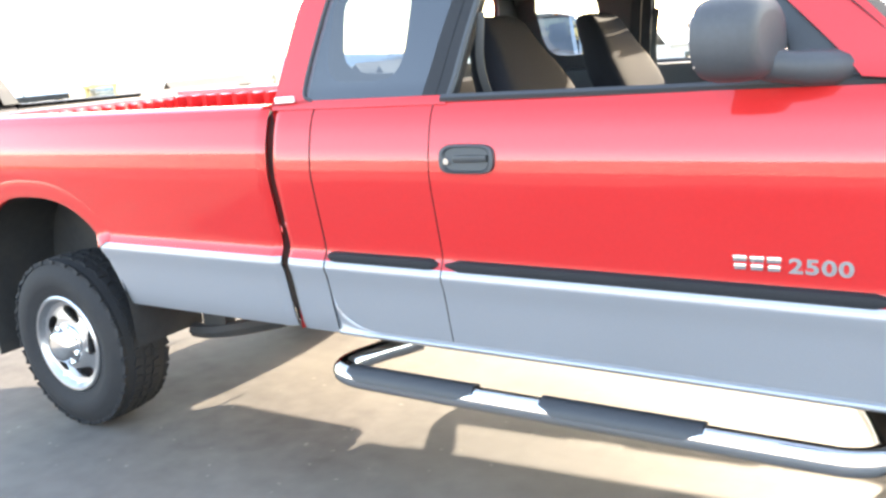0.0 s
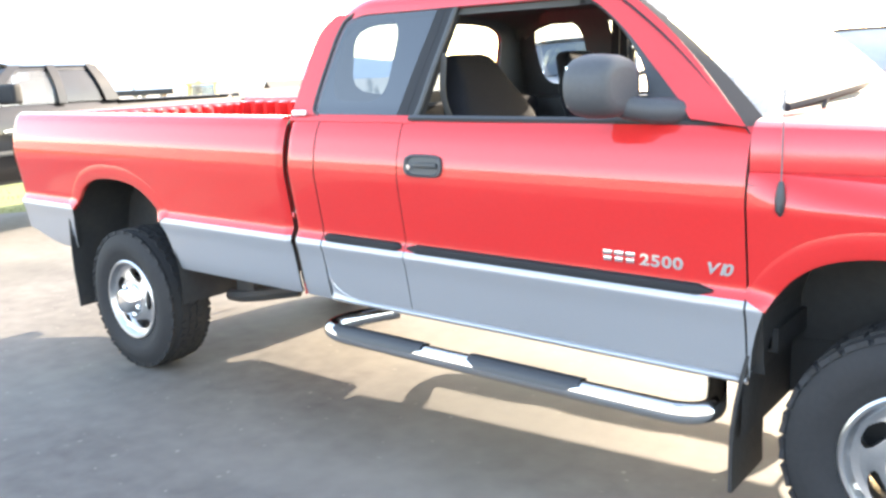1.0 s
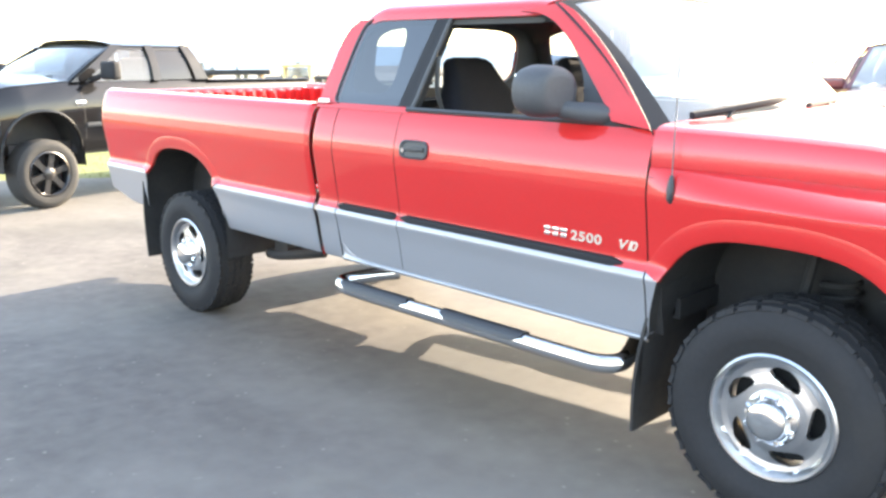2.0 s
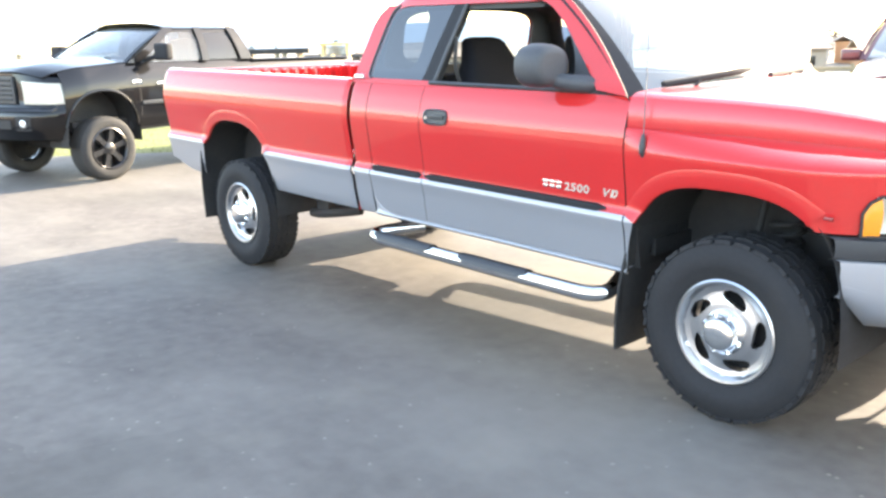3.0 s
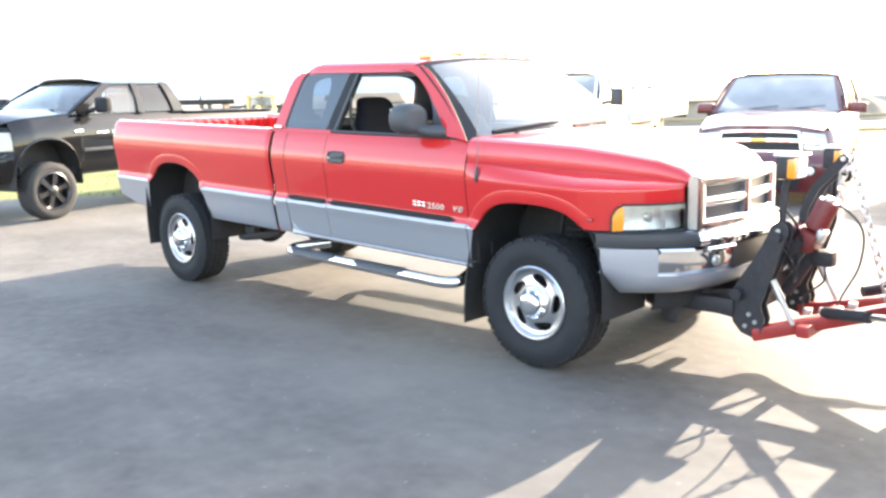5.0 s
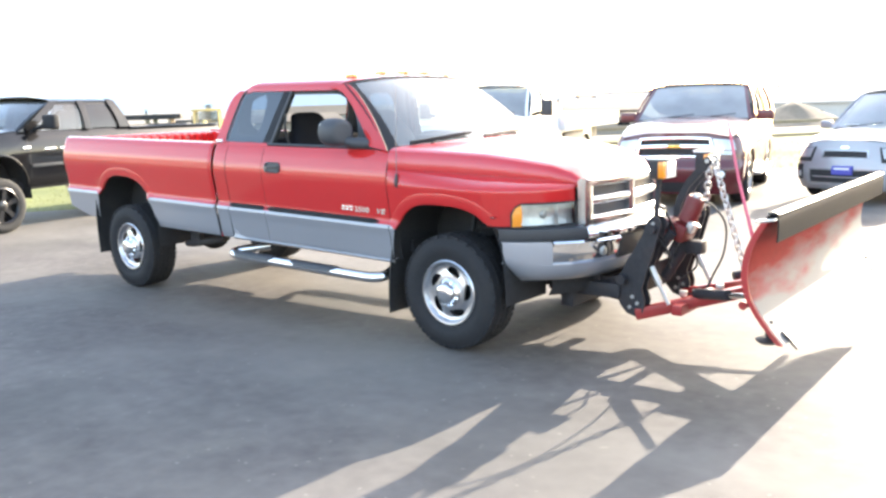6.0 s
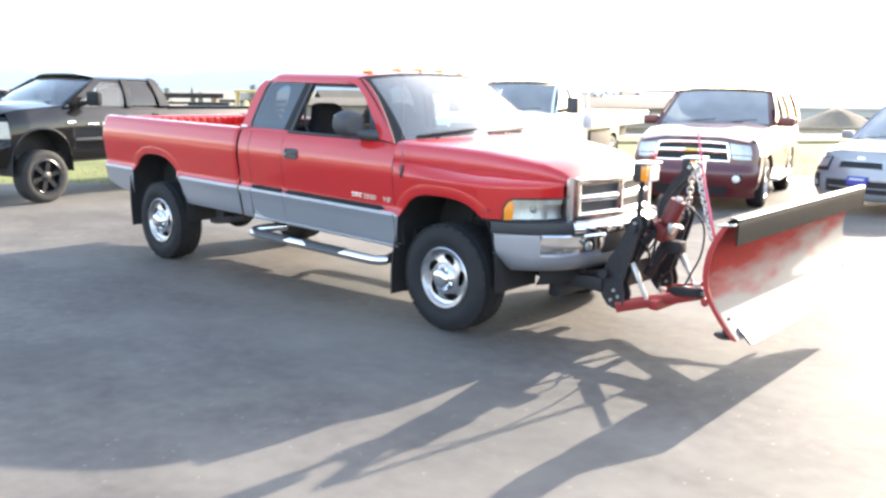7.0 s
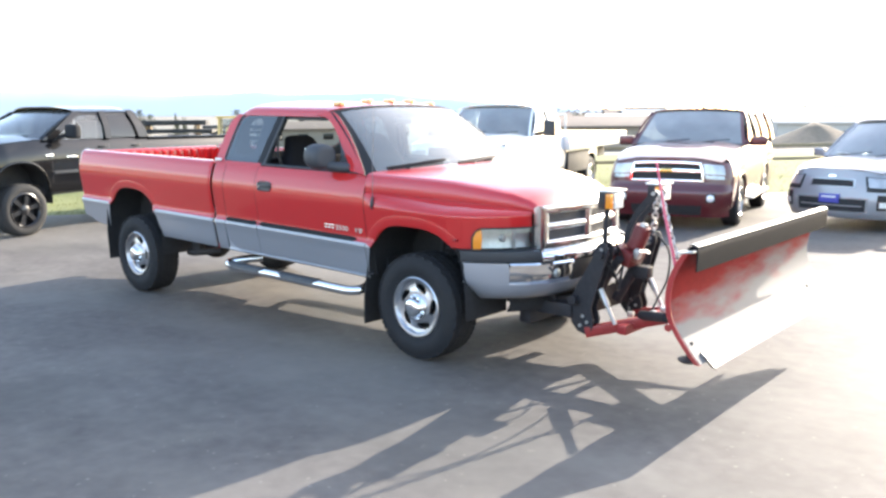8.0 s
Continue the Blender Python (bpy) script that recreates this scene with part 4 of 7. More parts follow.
part("dashboard", bm, TRIM, truck, "dark grey dashboard")
bm = bmesh.new()
c = B(-0.97, 0.42, 1.23, 1)
m = Matrix.Rotation(radians(-62), 4, "Y")
ring = [c + m @ Vector((0.185 * math.cos(2 * math.pi * k / 28), 0.185 * math.sin(2 * math.pi * k / 28), 0)) for k in range(29)]
tube(bm, ring, 0.015, 8)
tube(bm, [ring[0], c, ring[14]], 0.014, 6)
tube(bm, [c, c + Vector((0.2, 0, -0.11))], 0.025, 8)
part("steering_wheel", bm, PLASTIC, truck, "dark steering wheel")
bm = bmesh.new()
box(bm, B(-1.42, 0, 0.66, 1), (2.0, 1.56, 0.08))
box(bm, B(-0.46, 0, 0.98, 1), (0.04, 1.56, 0.66))
part("cab_floor", bm, BLACK, truck)
bm = bmesh.new()
box(bm, B(-0.98, 0.0, 1.755, 1) , (0.02, 0.22, 0.06), 0.01)
part("rear_view_mirror", bm, PLASTIC, truck)

# door mirrors
for sg in (-1, 1):
    bm = bmesh.new()
    rows = []
    for v, k in ((-0.062, 0.55), (-0.058, 0.85), (-0.035, 1.0), (0.0, 1.0), (0.035, 0.92), (0.058, 0.72), (0.066, 0.45), (0.068, 0.15)):
        row = []
        for i in range(28):
            a = 2 * math.pi * i / 28
            u = math.copysign(abs(math.cos(a)) ** 0.88, math.cos(a)) * 0.100 * (0.55 + 0.45 * k)
            w = math.copysign(abs(math.sin(a)) ** 0.85, math.sin(a)) * 0.100 * (0.5 + 0.5 * k)
            row.append(B(-0.895 + v * 1.1 - 0.25 * u, 1.03 + u, 1.494 + w, sg))
        rows.append(row)
    vs = sheet(bm, rows, close=True, flip=sg < 0)
    bm.faces.new(vs[-1])
    head = part("mirror_head", bm, MIRROR_GREY, truck, "large dark grey door mirror")
    f = bmesh.new()
    c = B(-0.968, 1.03, 1.496, sg)
    box(f, c + Vector((0.012, 0, 0)), (0.006, 0.165, 0.125), 0.002, Matrix.Rotation(radians(14 * sg), 4, "Z"))
    part("mirror_glass", f, CHROME, head)
    bm = bmesh.new()
    tube(bm, arc([B(-0.655, 0.875, 1.405, sg), B(-0.71, 0.925, 1.412, sg), B(-0.78, 0.965, 1.418, sg), B(-0.86, 1.00, 1.432, sg)], 4), [0.038] * 4 + [0.042] * 4 + [0.038] * 4 + [0.030], 12)
    part("mirror_arm", bm, MIRROR_GREY, truck)

# badges on the near door and cab corner
def on_door(x, z):
    """The frame of raised letters on the near door."""
    return Matrix.Translation(B(x, cab_s(x, z) + 0.002, z, -1)) @ Matrix.Rotation(RAKE, 4, "Y") @ Matrix.Rotation(radians(90), 4, "X")
for k in range(3):
    bm = bmesh.new()
    x = -0.915 + 0.041 * k
    for z, w in ((0.955, 0.034), (0.934, 0.030)):
        box(bm, B(x, cab_s(x, 0.945) + 0.003, z, -1), (w, 0.008, 0.0145), 0.002)
    part("door_badge", bm, CHROME, truck, "chrome badge of plain bars")
for k, ch in enumerate("2500"):
    writing(ch, 0.052, 0.004, on_door(-0.80 + 0.0375 * k, 0.926) @ Matrix.Diagonal((1.30, 1, 1, 1)), CHROME, "number_badge", truck)
for k, ch in enumerate("V10"):
    writing(ch, 0.050, 0.004, on_door(-0.582 + (0.0, 0.036, 0.052)[k], 0.926) @ Matrix.Diagonal((1.2, 1, 1, 1)) @ Matrix(((1, 0.25, 0, 0), (0, 1, 0, 0), (0, 0, 1, 0), (0, 0, 0, 1))), CHROME, "engine_badge", truck)
bm = bmesh.new()
box(bm, B(-2.41, corner_s(-2.41, 1.36) + 0.0, 1.395, -1), (0.085, 0.008, 0.02), 0.003)
part("cab_badge", bm, REFLECTOR, truck, "small pale badge")

# wheel housings
for sg in (-1, 1):
    for a, xc in ((ARCH_R, REAR_AXLE), (ARCH_F, 0.0)):
        bm = bmesh.new()
        rows = []
        c, w, zb, h, p = a
        for k in range(33):
            t = math.pi * k / 32
            u = math.copysign(abs(math.cos(t)) ** (2 / p), math.cos(t)) * (w + 0.015)
            v = abs(math.sin(t)) ** (2 / p) * (h + 0.02)
            rows.append([B(c + u, s, zb + v, sg) for s in ((0.958, 0.80, 0.62, 0.60) if xc < -1 else (0.958, 0.80, 0.50, 0.48))])
        sheet(bm, rows, flip=sg < 0)
        sheet(bm, [[r[-1], B(c, 0.60 if xc < -1 else 0.48, 0.7, sg)] for r in rows])
        part("wheel_housing", bm, BLACK, truck, "black wheel housing", 40)
# mud flaps
for sg in (-1, 1):
    for x, s0, zt, zb_, lean in ((-0.435, 0.68, 0.80, 0.215, -0.07), (-4.44, 0.66, 0.84, 0.235, -0.01)):
        bm = bmesh.new()
        rows = [[B(x + lean * smooth01((0.8 - z) / 0.6) + 0.012 * math.sin(z * 9), s, z, sg) for s in (s0, (s0 + 0.975) / 2, 0.968)] for z in steps(zt, zb_, 8)]
        sheet(bm, rows)
        part("mud_flap", bm, BLACK, truck, "black rubber mud flap", 40, 0.012)

# wheels
for sg in (-1, 1):
    wheel_slotted(truck, 0.0, YC + sg * 0.835, 0.40, sg)
    wheel_slotted(truck, REAR_AXLE, YC + sg * 0.835, 0.40, sg)

# step bars
for sg in (-1, 1):
    bar = new("step_bar")
    bar.parent = truck
    bar["label"] = "chrome tube step bar with two black pads"
    bm = bmesh.new()
    pts = arc([B(-2.12, 0.70, 0.50, sg), B(-2.22, 0.84, 0.485, sg), B(-2.275, 0.945, 0.468, sg), B(-2.22, 0.988, 0.458, sg), B(-2.05, 0.992, 0.455, sg), B(-1.4, 0.992, 0.455, sg), B(-0.80, 0.992, 0.455, sg), B(-0.64, 0.985, 0.458, sg), B(-0.575, 0.93, 0.468, sg), B(-0.60, 0.82, 0.485, sg), B(-0.66, 0.68, 0.50, sg)], 6)
    tube(bm, pts, 0.038, 18)
    part("tube", bm, CHROME, bar, "", 60)
    for xa, xb in ((-2.21, -1.72), (-1.49, -1.01)):
        bm = bmesh.new()
        rows = []
        for x in steps(xa, xb, 20):
            wd = 1.0 - max(0, abs((x - xa) / (xb - xa) - 0.5) - 0.40) / 0.10 * 0.45
            rows.append([B(x, 0.992 + 0.0415 * math.sin(a * wd), 0.455 + 0.0415 * math.cos(a * wd), sg) for a in [radians(d) for d in (-80, -60, -40, -18, 5, 28, 50, 70, 86)]])
        sheet(bm, rows, flip=sg < 0)
        part("step_pad", bm, PLASTIC, bar, "black ribbed step pad", 40, 0.004)

# chassis
bm = bmesh.new()
for sg in (-1, 1):
    tube(bm, [B(0.85, 0.42, 0.62, sg), B(0.45, 0.42, 0.66, sg), B(-0.5, 0.42, 0.58, sg), B(-3.2, 0.46, 0.60, sg), B(-3.9, 0.50, 0.76, sg), B(-5.0, 0.50, 0.70, sg)], 0.065, 6)
for x in (0.7, -0.6, -1.6, -2.6, -3.3, -4.6):
    tube(bm, [B(x, 0.45, 0.60, -1), B(x, 0.45, 0.60, 1)], 0.04, 6)
part("chassis", bm, BLACK, truck, "black ladder chassis")
for x, off in ((0.0, 0.25), (REAR_AXLE, 0.0)):
    bm = bmesh.new()
    tube(bm, [Vector((x, YC - 0.78, 0.40)), Vector((x, YC - 0.2 + off, 0.40)), Vector((x, YC + 0.2 + off, 0.40)), Vector((x, YC + 0.78, 0.40))], 0.048, 10)
    lathe(bm, [(0.0005, -0.20), (0.09, -0.18), (0.16, -0.06), (0.17, 0.0), (0.16, 0.06), (0.09, 0.18), (0.0005, 0.2)], 20, (x, YC + off, 0.40), axis="x")
    part("axle", bm, BLACK, truck, "black live axle")
for sg in (-1, 1):
    bm = bmesh.new()
    for k, w in enumerate((0.72, 0.6, 0.45, 0.3)):
        rows = [[Vector((REAR_AXLE + x, YC + sg * 0.55 + dy, 0.47 - 0.014 * k + 0.10 * (x / 0.72) ** 2)) for dy in (-0.03, 0.03)] for x in steps(-w, w, 10)]
        sheet(bm, rows)
    part("leaf_spring", bm, BLACK, truck, "", 40, 0.01)
    bm = bmesh.new()
    turns = [Vector((0.05 + 0.065 * math.cos(a), YC + sg * 0.55 + 0.065 * math.sin(a), 0.48 + 0.34 * a / 44)) for a in steps(0, 44, 120)]
    tube(bm, turns, 0.011, 6)
    tube(bm, [Vector((-0.12, YC + sg * 0.62, 0.42)), Vector((-0.06, YC + sg * 0.6, 0.7))], 0.028, 8)
    tube(bm, [Vector((-0.08, YC + sg * 0.6, 0.65)), Vector((-0.03, YC + sg * 0.58, 0.95))], 0.02, 8)
    part("coil_spring", bm, BLACK, truck, "rusty coil spring and damper")
bm = bmesh.new()
tube(bm, arc([(-0.25, YC - 0.62, 0.47), (0.20, YC - 0.60, 0.44), (0.36, YC - 0.50, 0.44), (0.38, YC, 0.45), (0.36, YC + 0.50, 0.44), (0.20, YC + 0.60, 0.44)], 5), 0.018, 8)
part("sway_bar", bm, BLACK, truck, "black sway bar")
bm = bmesh.new()
tube(bm, [(0.19, YC - 0.66, 0.39), (0.21, YC + 0.66, 0.39)], 0.022, 8)
part("tie_rod", bm, BLACK, truck)
bm = bmesh.new()
sheet(bm, [[B(bump_x(s) - 0.17 + dx, s, z, 1) for dx, z in ((0.0, 0.57), (0.01, 0.50), (-0.02, 0.44))] for s in steps(-0.66, 0.66, 14)])
part("air_dam", bm, BLACK, truck, "black air dam under the bumper", 40, 0.006)
bm = bmesh.new()
tube(bm, [(-0.6, YC, 0.52), (-2.2, YC, 0.5), (REAR_AXLE, YC, 0.42)], 0.045, 8)
box(bm, (-0.9, YC, 0.55), (0.9, 0.36, 0.3), 0.06)
box(bm, (-3.0, YC + 0.55, 0.62), (0.9, 0.45, 0.28), 0.08)
part("drive_train", bm, BLACK, truck)
bm = bmesh.new()
tube(bm, arc([(-2.9, YC - 0.62, 0.50), (-3.1, YC - 0.7, 0.47), (-3.25, YC - 0.72, 0.45), (-3.36, YC - 0.70, 0.44)], 4), 0.034, 8)
box(bm, (-3.2, YC - 0.70, 0.50), (0.14, 0.06, 0.10), 0.01)
part("exhaust", bm, BLACK, truck, "rusty exhaust pipe")

# ---- snow plow on the truck's nose ----
def worn_red():
    m = material("worn_red_steel", (0.22, 0.007, 0.009), 0.70, 0.0, 0.2, 30, 2.5, spec=0.10, bump=0.2, bump_scale=90)
    n, l = m.node_tree.nodes, m.node_tree.links
    b = n["Principled BSDF"]
    old = b.inputs["Base Color"].links[0].from_socket
    co = n.new("ShaderNodeTexCoord")
    stretch = n.new("ShaderNodeMapping")
    stretch.inputs["Scale"].default_value = (1.0, 0.45, 2.0)
    stretch.inputs["Rotation"].default_value = (radians(-28), 0, 0)
    noise_ = n.new("ShaderNodeTexNoise")
    noise_.inputs["Scale"].default_value, noise_.inputs["Detail"].default_value = 2.2, 6
    l.new(co.outputs["Object"], stretch.inputs["Vector"])
    l.new(stretch.outputs[0], noise_.inputs["Vector"])
    sep = n.new("ShaderNodeSeparateXYZ")
    l.new(co.outputs["Object"], sep.inputs[0])
    hgt = n.new("ShaderNodeMapRange")
    hgt.inputs["From Min"].default_value, hgt.inputs["From Max"].default_value = 0.50, 0.98
    hgt.inputs["To Min"].default_value, hgt.inputs["To Max"].default_value = 0.42, -0.18
    l.new(sep.outputs["Z"], hgt.inputs["Value"])
    sm = n.new("ShaderNodeMath")
    sm.operation = "ADD"
    l.new(hgt.outputs[0], sm.inputs[0])
    l.new(noise_.outputs["Fac"], sm.inputs[1])
    mask = n.new("ShaderNodeMapRange")
    mask.inputs["From Min"].default_value, mask.inputs["From Max"].default_value = 0.50, 0.72
    l.new(sm.outputs[0], mask.inputs["Value"])
    mix = n.new("ShaderNodeMix")
    mix.data_type = "RGBA"
    mix.inputs["B"].default_value = (0.20, 0.193, 0.19, 1)
    l.new(mask.outputs[0], mix.inputs["Factor"])
    l.new(old, mix.inputs["A"])
    l.new(mix.outputs["Result"], b.inputs["Base Color"])
    half = n.new("ShaderNodeMath")
    half.operation = "MULTIPLY"
    half.inputs[1].default_value = 0.35
    l.new(mask.outputs[0], half.inputs[0])
    l.new(half.outputs[0], b.inputs["Metallic"])
    return m


PLOW_RED = material("plow_red", (0.36, 0.02, 0.022), 0.4, 0.0, 0.15, 50, 3, coat=0.3, dirt=(0.12, 0.06, 0.04), dirt_amount=0.4)
BLADE = worn_red()
STEEL = material("scraped_steel", (0.55, 0.54, 0.52), 0.38, 0.8, 0.12, 40, 4, bump=0.2, bump_scale=120)
FLAP = material("black_rubber_flap", (0.013, 0.013, 0.014), 0.8, 0.0, 0.15, 60, 3, bump=0.2, bump_scale=150, spec=0.1)
PLOW_BLACK = material("black_painted_steel", (0.034, 0.033, 0.036), 0.5, 0.0, 0.25, 40, 4, bump=0.2, spec=0.25, dirt=(0.045, 0.026, 0.018), dirt_amount=0.5)
WHITE_LAMP = material("pale_lamp_shell", (0.75, 0.74, 0.7), 0.3, 0.0, 0.05, 80, 4, coat=0.4)
HOSE = material("hose_rubber", (0.02, 0.02, 0.02), 0.5, 0.0, 0.1)
STICK = material("pink_marker", (0.62, 0.10, 0.16), 0.45, 0.0, 0.1, 40, 3)

plow = thing("snow_plow", "raised red snow plow blade with a black rubber flap", "snow plow")
CURVE = [(0.335, 2.165), (0.365, 2.135), (0.40, 2.105), (0.44, 2.073), (0.49, 2.037), (0.546, 2.003), (0.605, 1.980), (0.67, 1.970), (0.73, 1.972), (0.78, 1.980), (0.82, 1.990), (0.87, 2.010), (0.926, 2.040), (0.965, 2.066)]
Y0, Y1 = 0.02, 2.47


def swing(y):
    return -0.06 * (y - Y0) / (Y1 - Y0)


bm = bmesh.new()
sheet(bm, [[Vector((x + swing(y), y, z)) for z, x in CURVE] for y in steps(Y0, Y1, 24)])
part("blade", bm, BLADE, plow, "curved red blade worn to bare steel", 60, 0.008)
for y in (Y0, 0.62, 1.08, 1.54, 2.0, Y1):
    bm = bmesh.new()
    back = 0.026 if y in (Y0, Y1) else 0.07
    rows = []
    for yy in (y - 0.012, y + 0.012):
        rows.append([Vector((x + swing(y) + (0.006 if y == Y0 else -0.009), yy, z)) for z, x in CURVE])
        rows.append([Vector((x + swing(y) - back, yy, z)) for z, x in CURVE])
    sheet(bm, [rows[0], rows[2], rows[3], rows[1], rows[0]])
    part("blade_rib", bm, PLOW_RED, plow, "red stiffening rib", 40)
for y in (0.5, 1.3, 2.1):
    bm = bmesh.new()
    tube(bm, [Vector((1.955 + swing(y) - 0.02, y - 0.4, 0.50)), Vector((1.955 + swing(y) - 0.02, y + 0.38, 0.50))], 0.025, 6)
    part("back_brace", bm, PLOW_RED, plow)
bm = bmesh.new()
sheet(bm, [[Vector((x + swing(y), y, z)) for x, z in ((2.128, 0.385), (2.142, 0.392), (2.175, 0.362), (2.222, 0.315), (2.212, 0.304), (2.16, 0.35))] for y in steps(Y0 + 0.08, Y1, 12)], close=True)
part("cutting_edge", bm, STEEL, plow, "bright scraped steel cutting edge", 30)
for k in range(9):
    y = Y0 + 0.2 + k * 0.26
    bm = bmesh.new()
    p = Vector((2.155 + swing(y), y, 0.378))
    tube(bm, [p, p + Vector((0.012, 0, 0.012))], 0.012, 8)
    part("edge_bolt", bm, STEEL, plow)
bm = bmesh.new()
sheet(bm, [[Vector((x + swing(y), y, z)) for x, z in ((2.045, 0.955), (2.052, 0.985), (2.060, 0.999), (2.072, 1.005), (2.090, 1.006), (2.108, 1.001), (2.115, 0.990), (2.117, 0.965), (2.116, 0.92), (2.113, 0.862))] for y in steps(Y0 + 0.03, Y1, 16)])
part("snow_flap", bm, FLAP, plow, "black rubber deflector bent over the blade", 75, 0.008)
# Steel strip added on the flap's top to carry its bright sun glint.
bm = bmesh.new()
sheet(bm, [[Vector((x + swing(y), y, z)) for x, z in ((2.052, 1.002), (2.066, 1.014), (2.092, 1.018), (2.116, 1.008), (2.110, 1.003), (2.072, 1.008))] for y in steps(Y0 + 0.04, Y1, 8)], close=True)
part("flap_top_glint", bm, STEEL, plow, "bright steel strip added for the sunlit flap top", 50)
bm = bmesh.new()
box(bm, (2.06, Y0 + 0.02, 0.975), (0.10, 0.07, 0.012), 0.004, Matrix.Rotation(radians(-8), 4, "Y"))
part("corner_plate", bm, STEEL, plow)
for y in (Y0 + 0.06, Y1 - 0.3):
    bm = bmesh.new()
    lathe(bm, [(0.0005, -0.022), (0.05, -0.02), (0.066, -0.008), (0.066, 0.0), (0.05, 0.006), (0.02, 0.01), (0.018, 0.10), (0.0005, 0.10)], 24, (2.075 + swing(y), y, 0.345), axis="z")
    part("skid_shoe", bm, PLOW_BLACK, plow, "round dark skid shoe")
bm = bmesh.new()
tube(bm, [Vector((2.00, Y0 + 0.02, 0.84)), Vector((1.90, Y0 + 0.04, 1.18)), Vector((1.83, Y0 + 0.06, 1.47))], [0.010, 0.008, 0.006], 8)
part("marker_stick", bm, STICK, plow, "thin pink blade marker")
# the blade rides a little ahead of and above the push beams' rest height
for ob in plow.children:
    ob.data.transform(Matrix.Translation((0.055, 0, 0.05)))
# push frame
for a, b in (((1.08, 0.64, 0.27), (1.97, 1.24, 0.49)), ((1.08, 1.36, 0.27), (1.97, 1.36, 0.49))):
    a, b = Vector(a), Vector(b)
    bm = bmesh.new()
    d = b - a
    turn = d.to_track_quat("X", "Z").to_matrix().to_4x4()
    box(bm, (a + b) / 2, (d.length, 0.065, 0.075), 0.01, turn)
    part("push_beam", bm, PLOW_RED, plow, "red push beam")
bm = bmesh.new()
box(bm, (1.34, 1.0, 0.315), (0.07, 0.62, 0.07), 0.01)
part("cross_beam", bm, PLOW_RED, plow)
bm = bmesh.new()
box(bm, (1.80, 1.24, 0.488), (0.26, 0.46, 0.035), 0.01)
part("sector_plate", bm, PLOW_RED, plow)
for y0, y1 in ((0.86, 0.55), (1.5, 1.95)):
    bm = bmesh.new()
    a, b = Vector((1.40, y0, 0.40)), Vector((1.90, y1, 0.50))
    tube(bm, [a, a + (b - a) * 0.55], 0.034, 12)
    ram = part("angle_ram", bm, PLOW_BLACK, plow, "black hydraulic angle ram")
    bm = bmesh.new()
    tube(bm, [a + (b - a) * 0.55, b], 0.017, 10)
    part("ram_rod", bm, CHROME, ram)
# mount on the truck
def plate(bm, outline, y, thick):
    """An upright steel plate cut to an outline of (x, z), thick across y."""
    h = thick / 2
    near = [bm.verts.new((x, y - h, z)) for x, z in outline]
    far = [bm.verts.new((x, y + h, z)) for x, z in outline]
    bm.faces.new(near)
    bm.faces.new(far[::-1])
    for k in range(len(near)):
        q = (k + 1) % len(near)
        bm.faces.new((near[q], near[k], far[k], far[q]))
    bmesh.ops.recalc_face_normals(bm, faces=bm.faces)


